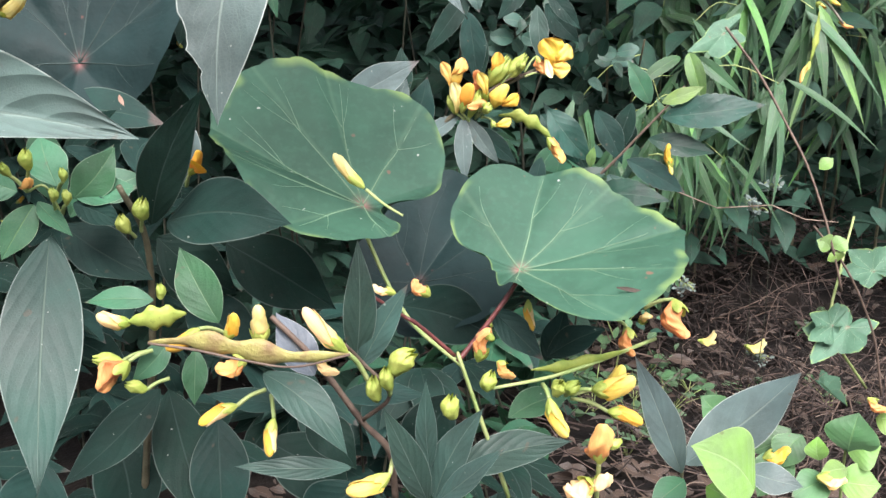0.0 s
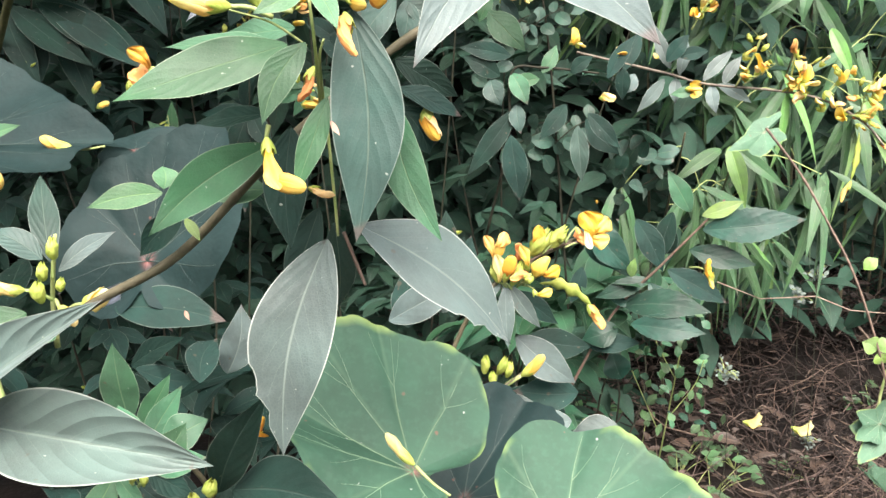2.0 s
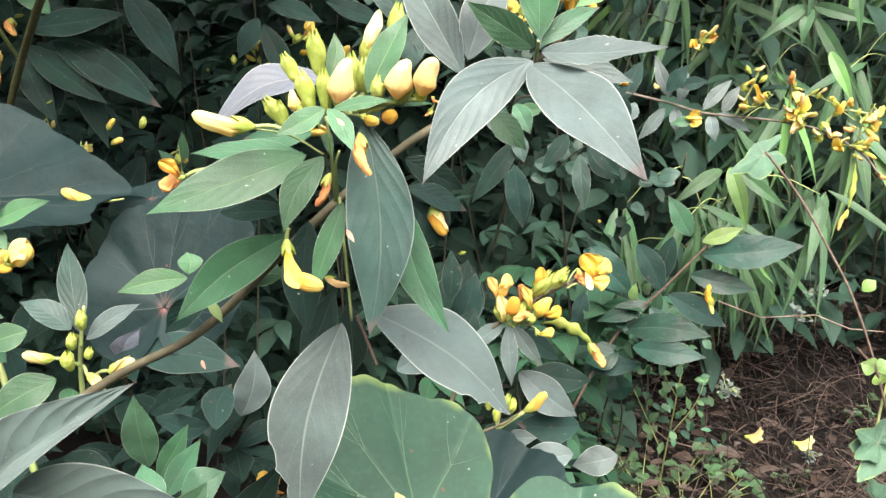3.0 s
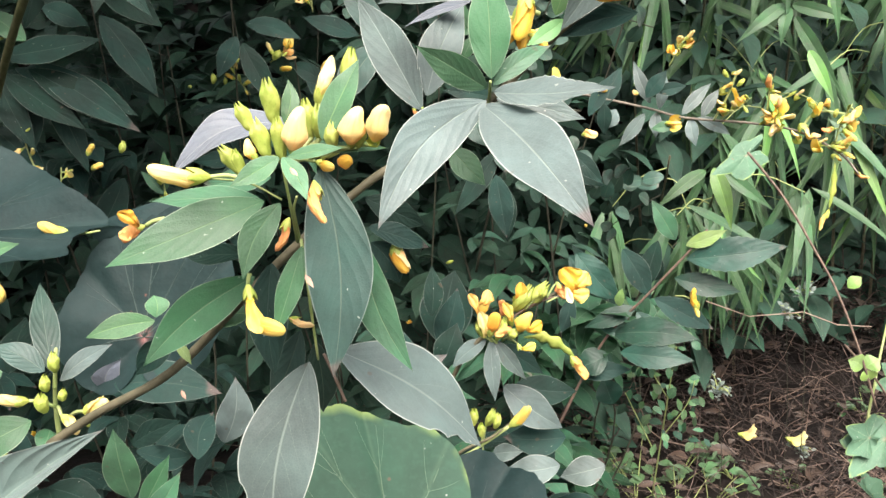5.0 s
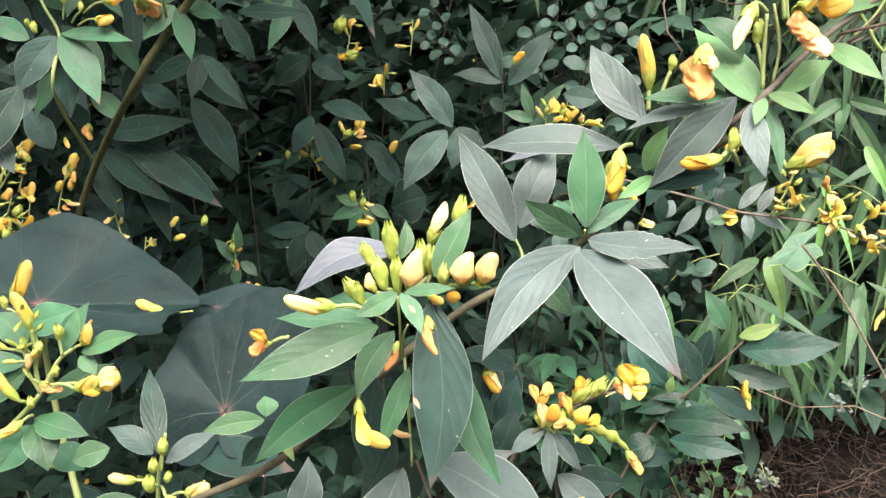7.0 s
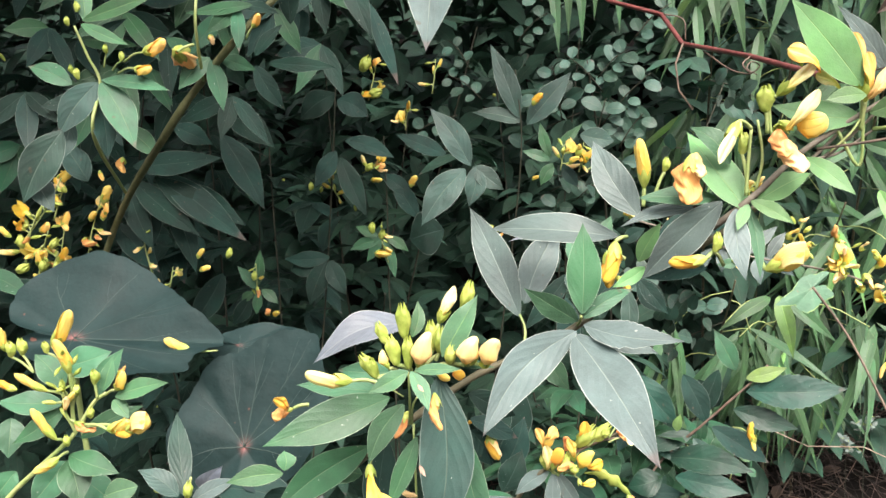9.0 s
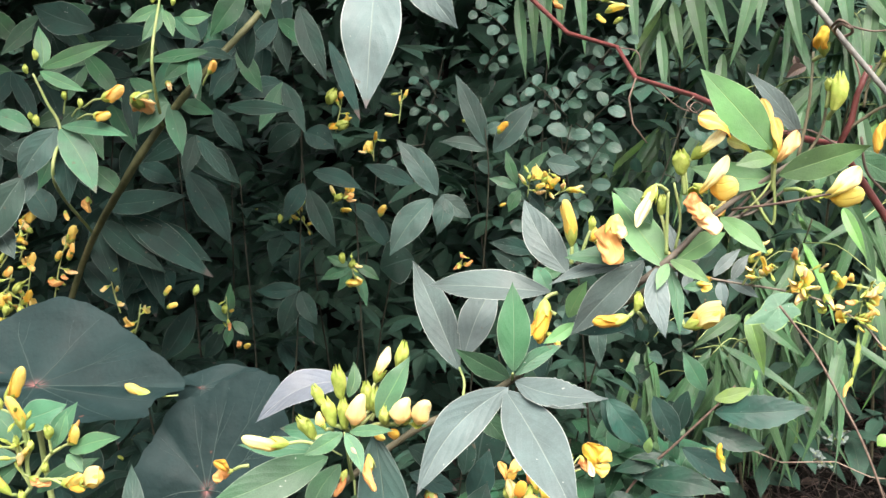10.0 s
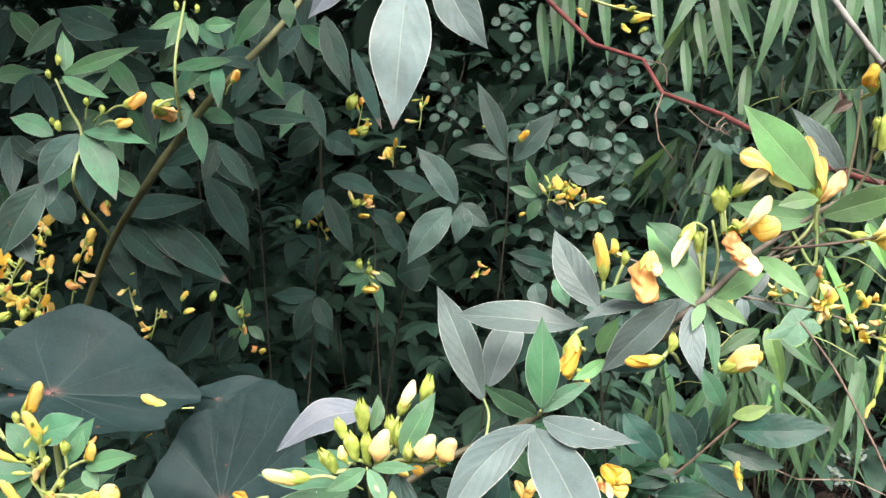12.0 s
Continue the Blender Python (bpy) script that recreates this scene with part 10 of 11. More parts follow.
leaf(Z, (0.1785, 1.3600, 1.2862), (0.1924, 1.3300, 1.1245), (-0.12, -0.98, 0.17), 0.0188, BAMBOO, "blade", name="bamboo_leaf")
leaf(Z, (0.4318, 1.3600, 1.2629), (0.4554, 1.3300, 1.1217), (-0.30, -0.94, 0.15), 0.0204, BAMBOO, "blade", name="bamboo_leaf")
leaf(Z, (0.5681, 1.3600, 1.2242), (0.5545, 1.3300, 1.0846), (-0.34, -0.91, 0.23), 0.0221, BAMBOO, "blade", name="bamboo_leaf")
leaf(Z, (0.3356, 1.3600, 1.1359), (0.3243, 1.3300, 0.9943), (-0.20, -0.96, 0.22), 0.0188, BAMBOO, "blade", name="bamboo_leaf")
leaf(Z, (0.2323, 1.3600, 1.1744), (0.2401, 1.3300, 1.0503), (-0.15, -0.96, 0.22), 0.0170, BAMBOO, "blade", name="bamboo_leaf")
leaf(Z, (0.4678, 1.3600, 1.0416), (0.4363, 1.3300, 0.9198), (-0.25, -0.92, 0.29), 0.0188, BAMBOO, "blade", name="bamboo_leaf")
leaf(Z, (0.5588, 1.3600, 1.0411), (0.5725, 1.3300, 0.8923), (-0.34, -0.93, 0.16), 0.0206, BAMBOO, "blade", name="bamboo_leaf")

leaf(Z, (0.3863, 1.3300, 0.7061), (0.4106, 1.3100, 0.6042), (-0.21, -0.97, 0.14), 0.0276, BAMBOO_LIGHT, "blade", name="bamboo_leaf")
leaf(Z, (0.4056, 1.3500, 0.6984), (0.4833, 1.3300, 0.6325), (-0.09, -0.98, 0.19), 0.0223, BAMBOO, "blade", name="bamboo_leaf")
leaf(Z, (0.3780, 1.3500, 0.6995), (0.2909, 1.3300, 0.6398), (-0.09, -0.90, 0.43), 0.0224, BAMBOO, "blade", name="bamboo_leaf")
leaf(Z, (0.5283, 1.3300, 0.8839), (0.5631, 1.3100, 0.7994), (-0.31, -0.95, 0.10), 0.0196, BAMBOO_LIGHT, "blade", name="bamboo_leaf")
leaf(Z, (0.5261, 1.4300, 0.9604), (0.4374, 1.4100, 0.8991), (-0.04, -0.93, 0.36), 0.0227, BAMBOO, "blade", name="bamboo_leaf")
leaf(Z, (0.5354, 1.4300, 0.9600), (0.6304, 1.4100, 0.9268), (-0.17, -0.98, 0.10), 0.0226, BAMBOO, "blade", name="bamboo_leaf")
leaf(Z, (0.5309, 1.4300, 0.9556), (0.5120, 1.4100, 0.8911), (-0.28, -0.89, 0.36), 0.0208, BAMBOO, "blade", name="bamboo_leaf")
leaf(Z, (0.5407, 1.4300, 0.9413), (0.6175, 1.4100, 0.8071), (-0.25, -0.97, 0.00), 0.0228, BAMBOO, "blade", name="bamboo_leaf")
# ---- scraps of petals on the leaflets ----
PA = thing("fallen_petal", (-0.0446, 0.2400, 0.8083), "withered tan petal scrap lying on a leaflet", "petal", "petal scraps")
leaf(PA, (-0.0453, 0.2380, 0.8112), (-0.0427, 0.2370, 0.8071), (0.24, -0.89, 0.37), 0.0017, SCRAP, "cup", name="petal")
PB = thing("fallen_petal", (-0.0444, 0.2300, 0.8446), "withered tan petal scrap lying on a leaflet", "petal", "petal scraps")
leaf(PB, (-0.0453, 0.2290, 0.8460), (-0.0428, 0.2280, 0.8437), (0.07, -0.88, 0.47), 0.0014, SCRAP, "cup", name="petal")
PC = thing("fallen_petal", (-0.1350, 0.3550, 0.7263), "withered tan petal scrap lying on a leaflet", "petal", "petal scraps")
leaf(PC, (-0.1722, 0.4450, 0.6935), (-0.1700, 0.4450, 0.6876), (0.48, -0.86, 0.18), 0.0024, SCRAP, "cup", name="petal")

# ---- sprays of round leaflets ----
K = thing("coin_leaf_bush", (0.0691, 1.1700, 0.9231), "bush with sprays of small round blue-green leaflets", "shrub")
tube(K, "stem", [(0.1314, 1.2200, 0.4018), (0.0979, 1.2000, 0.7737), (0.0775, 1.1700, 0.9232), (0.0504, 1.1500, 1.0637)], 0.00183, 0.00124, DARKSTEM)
sprig(K, (0.0757, 1.1550, 1.0189), (0.0174, 1.1400, 1.0712), 3, 0.0238, 1)
sprig(K, (0.0672, 1.1550, 1.0394), (0.1067, 1.1400, 1.0784), 3, 0.0270, 2)
sprig(K, (0.0763, 1.1550, 0.9735), (0.1395, 1.1400, 1.0460), 3, 0.0272, 3)
sprig(K, (0.0683, 1.1550, 0.9485), (0.0793, 1.1400, 1.0099), 2, 0.0304, 4)
sprig(K, (0.1016, 1.1550, 0.9403), (0.1325, 1.1400, 0.9894), 3, 0.0228, 5)
sprig(K, (0.0180, 1.1600, 0.9820), (0.0009, 1.1500, 1.0559), 3, 0.0251, 6)
sprig(K, (-0.1172, 1.1600, 1.0493), (-0.1495, 1.1500, 1.0900), 2, 0.0230, 7)
sprig(K, (-0.0497, 1.1600, 1.0901), (-0.0078, 1.1500, 1.1292), 3, 0.0229, 8)
sprig(K, (0.1159, 1.1600, 1.0966), (0.1628, 1.1500, 1.1430), 3, 0.0226, 9)
sprig(K, (0.0442, 1.1600, 0.8642), (0.1018, 1.1500, 0.9071), 3, 0.0254, 10)
sprig(K, (-0.1345, 1.1600, 0.9823), (-0.1931, 1.1500, 0.9569), 3, 0.0254, 11)
sprig(K, (-0.1003, 1.1600, 1.0074), (-0.1498, 1.1500, 1.0404), 3, 0.0231, 12)
sprig(K, (0.0022, 1.1700, 0.7941), (0.0189, 1.1600, 0.8640), 3, 0.0257, 13)
sprig(K, (-0.0165, 1.1600, 1.1470), (-0.0658, 1.1500, 1.1785), 3, 0.0228, 14)
sprig(K, (0.0971, 1.1700, 0.7258), (0.1549, 1.1600, 0.7630), 3, 0.0257, 15)

# ---- undergrowth at the rim of the clearing ----
U1 = thing("herb", (0.3036, 1.2500, 0.2179), "straggly green weed with tiny round leaves", "weed", "weeds on the litter")
tube(U1, "stem", [(0.2863, 1.3000, 0.1505), (0.2895, 1.2500, 0.2781), (0.2914, 1.2000, 0.3951), (0.2950, 1.1800, 0.4569)], 0.00146, 0.00085, STALK)
tube(U1, "stem", [(0.2759, 1.2500, 0.2586), (0.2429, 1.2200, 0.3318), (0.2219, 1.2000, 0.3785)], 0.00093, 0.00062, STALK)
tube(U1, "stem", [(0.2895, 1.2500, 0.2781), (0.3226, 1.2200, 0.3487), (0.3302, 1.2000, 0.4032)], 0.00092, 0.00061, STALK)
tube(U1, "stem", [(0.2916, 1.2200, 0.3590), (0.2566, 1.2000, 0.4238), (0.2308, 1.2000, 0.4883)], 0.00089, 0.00061, STALK)
leaf(U1, (0.2600, 1.2730, 0.4893), (0.2544, 1.2530, 0.5186), (0.25, -0.82, -0.51), 0.0136, HERB, "oval", name="leaflet", fine=False)
leaf(U1, (0.3338, 1.1820, 0.3652), (0.3117, 1.1620, 0.3786), (0.73, -0.61, 0.30), 0.0094, GREEN, "oval", name="leaflet", fine=False)
leaf(U1, (0.2428, 1.1680, 0.4812), (0.2299, 1.1480, 0.4967), (0.84, -0.55, -0.01), 0.0084, HERB, "oval", name="leaflet", fine=False)
leaf(U1, (0.3523, 1.2750, 0.3594), (0.3287, 1.2610, 0.3714), (0.60, -0.46, 0.66), 0.0148, HERB, "oval", name="leaflet", fine=False)
leaf(U1, (0.2209, 1.1720, 0.4947), (0.2257, 1.1610, 0.4884), (-0.05, -0.51, 0.86), 0.0076, HERB, "oval", name="leaflet", fine=False)
leaf(U1, (0.3062, 1.1900, 0.3150), (0.3003, 1.1840, 0.3319), (0.53, -0.84, -0.12), 0.0070, GREEN, "oval", name="leaflet", fine=False)
leaf(U1, (0.2486, 1.2030, 0.3653), (0.2313, 1.1940, 0.3742), (0.56, -0.77, 0.32), 0.0114, BACK, "oval", name="leaflet", fine=False)
leaf(U1, (0.2800, 1.1650, 0.4314), (0.2797, 1.1590, 0.4131), (0.20, -0.93, 0.30), 0.0119, GREEN, "oval", name="leaflet", fine=False)
leaf(U1, (0.2459, 1.1980, 0.4193), (0.2423, 1.2070, 0.3994), (-0.79, -0.60, -0.13), 0.0088, GREEN, "oval", name="leaflet", fine=False)
leaf(U1, (0.2785, 1.1620, 0.3008), (0.2741, 1.1660, 0.3138), (0.41, -0.82, 0.39), 0.0095, GREEN, "oval", name="leaflet", fine=False)
leaf(U1, (0.3270, 1.2280, 0.3738), (0.3380, 1.2300, 0.3793), (-0.24, -0.65, 0.72), 0.0063, GREEN, "oval", name="leaflet", fine=False)
leaf(U1, (0.2693, 1.2330, 0.4423), (0.2716, 1.2190, 0.4618), (-0.74, -0.59, -0.33), 0.0115, HERB, "oval", name="leaflet", fine=False)
leaf(U1, (0.2405, 1.1690, 0.5003), (0.2476, 1.1630, 0.5141), (-0.82, -0.53, 0.20), 0.0109, HERB, "oval", name="leaflet", fine=False)
leaf(U1, (0.3620, 1.1910, 0.3131), (0.3617, 1.1980, 0.2919), (-0.65, -0.72, -0.23), 0.0079, HERB, "oval", name="leaflet", fine=False)
leaf(U1, (0.3473, 1.2140, 0.3049), (0.3283, 1.2090, 0.3095), (0.33, -0.55, 0.77), 0.0080, GREEN, "oval", name="leaflet", fine=False)
leaf(U1, (0.2388, 1.2420, 0.3659), (0.2366, 1.2450, 0.3464), (-0.70, -0.71, -0.03), 0.0119, GREEN, "oval", name="leaflet", fine=False)
leaf(U1, (0.2667, 1.1520, 0.3678), (0.2532, 1.1520, 0.3718), (0.18, -0.76, 0.62), 0.0085, GREEN, "oval", name="leaflet", fine=False)
leaf(U1, (0.2881, 1.1960, 0.3680), (0.2992, 1.1960, 0.3863), (-0.59, -0.72, 0.36), 0.0158, GREEN, "oval", name="leaflet", fine=False)
leaf(U1, (0.3437, 1.2610, 0.3280), (0.3411, 1.2610, 0.3143), (-0.48, -0.87, 0.09), 0.0074, BACK, "oval", name="leaflet", fine=False)
leaf(U1, (0.2417, 1.1710, 0.4846), (0.2224, 1.1570, 0.4828), (0.15, -0.33, 0.93), 0.0118, HERB, "oval", name="leaflet", fine=False)
leaf(U1, (0.3110, 1.1640, 0.4112), (0.3261, 1.1610, 0.4155), (-0.32, -0.69, 0.65), 0.0093, GREEN, "oval", name="leaflet", fine=False)
leaf(U1, (0.2753, 1.2670, 0.3794), (0.2903, 1.2560, 0.3831), (-0.50, -0.43, 0.75), 0.0092, HERB, "oval", name="leaflet", fine=False)
leaf(U1, (0.3127, 1.1890, 0.3312), (0.3108, 1.1980, 0.3093), (-0.76, -0.62, -0.19), 0.0097, GREEN, "oval", name="leaflet", fine=False)
leaf(U1, (0.2134, 1.2200, 0.4844), (0.1990, 1.2110, 0.4850), (0.28, -0.39, 0.88), 0.0079, HERB, "oval", name="leaflet", fine=False)
leaf(U1, (0.2403, 1.1500, 0.3766), (0.2535, 1.1490, 0.3650), (0.32, -0.84, 0.44), 0.0085, BACK, "oval", name="leaflet", fine=False)
leaf(U1, (0.2871, 1.2420, 0.4255), (0.2681, 1.2270, 0.4164), (-0.01, -0.52, 0.86), 0.0134, GREEN, "oval", name="leaflet", fine=False)
leaf(U1, (0.2741, 1.1900, 0.5007), (0.2808, 1.1710, 0.5124), (-0.94, -0.34, -0.01), 0.0085, BACK, "oval", name="leaflet", fine=False)
leaf(U1, (0.2289, 1.1520, 0.4226), (0.2169, 1.1600, 0.4226), (-0.37, -0.55, 0.75), 0.0093, HERB, "oval", name="leaflet", fine=False)
leaf(U1, (0.3225, 1.2140, 0.3897), (0.3406, 1.2200, 0.3878), (0.32, -0.79, 0.53), 0.0124, HERB, "oval", name="leaflet", fine=False)
leaf(U1, (0.3129, 1.1940, 0.3505), (0.3073, 1.1880, 0.3346), (-0.27, -0.87, 0.42), 0.0096, HERB, "oval", name="leaflet", fine=False)
leaf(U1, (0.2145, 1.1640, 0.4939), (0.2084, 1.1570, 0.5085), (0.57, -0.81, -0.15), 0.0092, BACK, "oval", name="leaflet", fine=False)
leaf(U1, (0.2093, 1.2440, 0.4883), (0.2230, 1.2460, 0.4975), (-0.35, -0.65, 0.67), 0.0090, HERB, "oval", name="leaflet", fine=False)
leaf(U1, (0.2087, 1.2110, 0.5209), (0.2045, 1.2120, 0.5072), (-0.54, -0.84, 0.11), 0.0096, GREEN, "oval", name="leaflet", fine=False)
leaf(U1, (0.1949, 1.1590, 0.5404), (0.1978, 1.1630, 0.5192), (0.11, -0.98, -0.17), 0.0125, HERB, "oval", name="leaflet", fine=False)
leaf(U1, (0.3068, 1.2410, 0.5027), (0.3238, 1.2280, 0.4995), (-0.27, -0.55, 0.79), 0.0133, HERB, "oval", name="leaflet", fine=False)
leaf(U1, (0.3532, 1.2070, 0.3739), (0.3606, 1.2110, 0.3580), (0.11, -0.97, -0.19), 0.0062, HERB, "oval", name="leaflet", fine=False)
leaf(U1, (0.2548, 1.1860, 0.4344), (0.2413, 1.1780, 0.4440), (0.63, -0.72, 0.29), 0.0077, HERB, "oval", name="leaflet", fine=False)
leaf(U1, (0.2821, 1.1960, 0.3486), (0.2665, 1.1800, 0.3743), (0.71, -0.71, -0.01), 0.0113, GREEN, "oval", name="leaflet", fine=False)
leaf(U1, (0.2943, 1.1830, 0.4171), (0.2904, 1.1670, 0.4410), (0.06, -0.83, -0.55), 0.0085, GREEN, "oval", name="leaflet", fine=False)
leaf(U1, (0.2502, 1.2350, 0.4609), (0.2636, 1.2180, 0.4559), (-0.41, -0.54, 0.73), 0.0098, BACK, "oval", name="leaflet", fine=False)
leaf(U1, (0.3326, 1.2540, 0.2722), (0.3478, 1.2350, 0.2768), (-0.55, -0.25, 0.79), 0.0101, BACK, "oval", name="leaflet", fine=False)
leaf(U1, (0.3153, 1.2680, 0.4271), (0.3012, 1.2700, 0.4259), (-0.16, -0.76, 0.63), 0.0083, HERB, "oval", name="leaflet", fine=False)
leaf(U1, (0.3070, 1.2440, 0.3235), (0.2978, 1.2430, 0.3115), (-0.55, -0.69, 0.48), 0.0110, GREEN, "oval", name="leaflet", fine=False)
leaf(U1, (0.2901, 1.1630, 0.4769), (0.2980, 1.1440, 0.4803), (-0.65, -0.13, 0.75), 0.0092, BACK, "oval", name="leaflet", fine=False)
leaf(U1, (0.3298, 1.2660, 0.2896), (0.3154, 1.2600, 0.3056), (0.59, -0.77, 0.24), 0.0084, HERB, "oval", name="leaflet", fine=False)
leaf(U1, (0.2738, 1.2640, 0.3532), (0.2799, 1.2530, 0.3439), (0.08, -0.62, 0.78), 0.0074, GREEN, "oval", name="leaflet", fine=False)
leaf(U1, (0.2372, 1.2700, 0.3291), (0.2216, 1.2710, 0.3112), (-0.63, -0.58, 0.52), 0.0150, BACK, "oval", name="leaflet", fine=False)
leaf(U1, (0.3398, 1.1880, 0.3560), (0.3271, 1.1730, 0.3810), (0.48, -0.84, -0.26), 0.0095, HERB, "oval", name="leaflet", fine=False)
leaf(U1, (0.2506, 1.2420, 0.4172), (0.2436, 1.2330, 0.4338), (0.29, -0.89, -0.36), 0.0063, BACK, "oval", name="leaflet", fine=False)
leaf(U1, (0.2954, 1.1560, 0.4422), (0.2777, 1.1440, 0.4593), (0.69, -0.69, 0.23), 0.0109, BACK, "oval", name="leaflet", fine=False)
leaf(U1, (0.2439, 1.2590, 0.4827), (0.2543, 1.2670, 0.4960), (-0.45, -0.56, 0.69), 0.0127, HERB, "oval", name="leaflet", fine=False)
leaf(U1, (0.3652, 1.2390, 0.2656), (0.3549, 1.2420, 0.2792), (0.23, -0.90, 0.37), 0.0083, BACK, "oval", name="leaflet", fine=False)
leaf(U1, (0.2586, 1.1750, 0.4103), (0.2499, 1.1610, 0.4337), (0.52, -0.80, -0.28), 0.0094, GREEN, "oval", name="leaflet", fine=False)
leaf(U1, (0.2373, 1.2280, 0.4000), (0.2425, 1.2080, 0.4194), (-0.85, -0.47, -0.25), 0.0089, BACK, "oval", name="leaflet", fine=False)
leaf(U1, (0.2126, 1.1520, 0.5228), (0.2145, 1.1580, 0.5400), (-0.23, -0.91, 0.34), 0.0133, HERB, "oval", name="leaflet", fine=False)
leaf(U1, (0.3804, 1.2570, 0.2496), (0.3710, 1.2390, 0.2447), (-0.27, -0.12, 0.95), 0.0074, HERB, "oval", name="leaflet", fine=False)
leaf(U1, (0.2923, 1.1820, 0.4202), (0.2878, 1.1890, 0.4377), (0.08, -0.92, 0.39), 0.0146, HERB, "oval", name="leaflet", fine=False)
leaf(U1, (0.2580, 1.1500, 0.3153), (0.2498, 1.1340, 0.3013), (-0.46, -0.44, 0.77), 0.0102, HERB, "oval", name="leaflet", fine=False)
leaf(U1, (0.2237, 1.1850, 0.4029), (0.2269, 1.1690, 0.4243), (-0.56, -0.70, -0.44), 0.0069, HERB, "oval", name="leaflet", fine=False)
leaf(U1, (0.3179, 1.1580, 0.3375), (0.3145, 1.1390, 0.3641), (-0.66, -0.57, -0.49), 0.0076, HERB, "oval", name="leaflet", fine=False)
leaf(U1, (0.2658, 1.2300, 0.5409), (0.2656, 1.2200, 0.5273), (-0.09, -0.80, 0.59), 0.0088, HERB, "oval", name="leaflet", fine=False)
leaf(U1, (0.3256, 1.2190, 0.3792), (0.3328, 1.2120, 0.3630), (-0.06, -0.93, 0.37), 0.0142, BACK, "oval", name="leaflet", fine=False)
leaf(U1, (0.2848, 1.2280, 0.3021), (0.2911, 1.2280, 0.2902), (0.52, -0.81, 0.28), 0.0064, BACK, "oval", name="leaflet", fine=False)
leaf(U1, (0.2595, 1.2050, 0.3293), (0.2766, 1.1860, 0.3297), (-0.39, -0.33, 0.86), 0.0141, BACK, "oval", name="leaflet", fine=False)
leaf(U1, (0.2784, 1.1860, 0.3166), (0.2817, 1.1770, 0.3019), (0.03, -0.85, 0.53), 0.0122, HERB, "oval", name="leaflet", fine=False)
leaf(U1, (0.3268, 1.2680, 0.4497), (0.3409, 1.2590, 0.4456), (-0.21, -0.66, 0.72), 0.0091, HERB, "oval", name="leaflet", fine=False)
leaf(U1, (0.2553, 1.2480, 0.3242), (0.2524, 1.2520, 0.2989), (-0.60, -0.80, -0.06), 0.0157, BACK, "oval", name="leaflet", fine=False)
leaf(U1, (0.2695, 1.1510, 0.4360), (0.2492, 1.1370, 0.4435), (0.58, -0.49, 0.65), 0.0100, GREEN, "oval", name="leaflet", fine=False)
leaf(U1, (0.2292, 1.2210, 0.4661), (0.2238, 1.2250, 0.4807), (0.20, -0.92, 0.33), 0.0106, HERB, "oval", name="leaflet", fine=False)
leaf(U1, (0.2206, 1.2380, 0.4712), (0.2030, 1.2210, 0.4789), (0.69, -0.47, 0.55), 0.0071, GREEN, "oval", name="leaflet", fine=False)
leaf(U1, (0.2130, 1.1860, 0.4609), (0.2108, 1.1880, 0.4729), (0.37, -0.90, 0.22), 0.0077, GREEN, "oval", name="leaflet", fine=False)
leaf(U1, (0.2834, 1.1660, 0.4523), (0.2718, 1.1580, 0.4377), (-0.30, -0.72, 0.63), 0.0144, BACK, "oval", name="leaflet", fine=False)
leaf(U1, (0.3218, 1.2000, 0.4574), (0.3357, 1.1970, 0.4453), (0.12, -0.92, 0.37), 0.0130, GREEN, "oval", name="leaflet", fine=False)
leaf(U1, (0.2744, 1.1850, 0.3812), (0.2567, 1.1700, 0.4032), (0.57, -0.81, -0.10), 0.0138, HERB, "oval", name="leaflet", fine=False)
leaf(U1, (0.2560, 1.2330, 0.3985), (0.2386, 1.2200, 0.4086), (0.68, -0.65, 0.35), 0.0098, HERB, "oval", name="leaflet", fine=False)
leaf(U1, (0.2809, 1.1930, 0.4456), (0.2675, 1.1820, 0.4435), (0.26, -0.47, 0.84), 0.0078, HERB, "oval", name="leaflet", fine=False)
leaf(U1, (0.2773, 1.2400, 0.3231), (0.2742, 1.2340, 0.3393), (0.11, -0.94, -0.33), 0.0091, HERB, "oval", name="leaflet", fine=False)
leaf(U1, (0.3035, 1.1800, 0.3539), (0.2951, 1.1740, 0.3778), (0.37, -0.92, -0.10), 0.0095, HERB, "oval", name="leaflet", fine=False)
leaf(U1, (0.2902, 1.2300, 0.3759), (0.3067, 1.2320, 0.3613), (0.47, -0.77, 0.43), 0.0144, HERB, "oval", name="leaflet", fine=False)
leaf(U1, (0.2459, 1.1750, 0.3733), (0.2412, 1.1820, 0.3585), (-0.64, -0.76, -0.16), 0.0095, HERB, "oval", name="leaflet", fine=False)
leaf(U1, (0.3361, 1.2280, 0.2784), (0.3213, 1.2220, 0.2660), (-0.35, -0.61, 0.71), 0.0145, HERB, "oval", name="leaflet", fine=False)
leaf(U1, (0.2997, 1.2800, 0.4371), (0.2974, 1.2700, 0.4557), (0.15, -0.88, -0.45), 0.0074, BACK, "oval", name="leaflet", fine=False)
leaf(U1, (0.2590, 1.1940, 0.4076), (0.2645, 1.1750, 0.4290), (-0.77, -0.57, -0.30), 0.0095, HERB, "oval", name="leaflet", fine=False)
leaf(U1, (0.3100, 1.2220, 0.3348), (0.2987, 1.2270, 0.3272), (-0.58, -0.71, 0.40), 0.0099, HERB, "oval", name="leaflet", fine=False)
leaf(U1, (0.3100, 1.2560, 0.2867), (0.3194, 1.2370, 0.2775), (0.05, -0.42, 0.91), 0.0138, BACK, "oval", name="leaflet", fine=False)
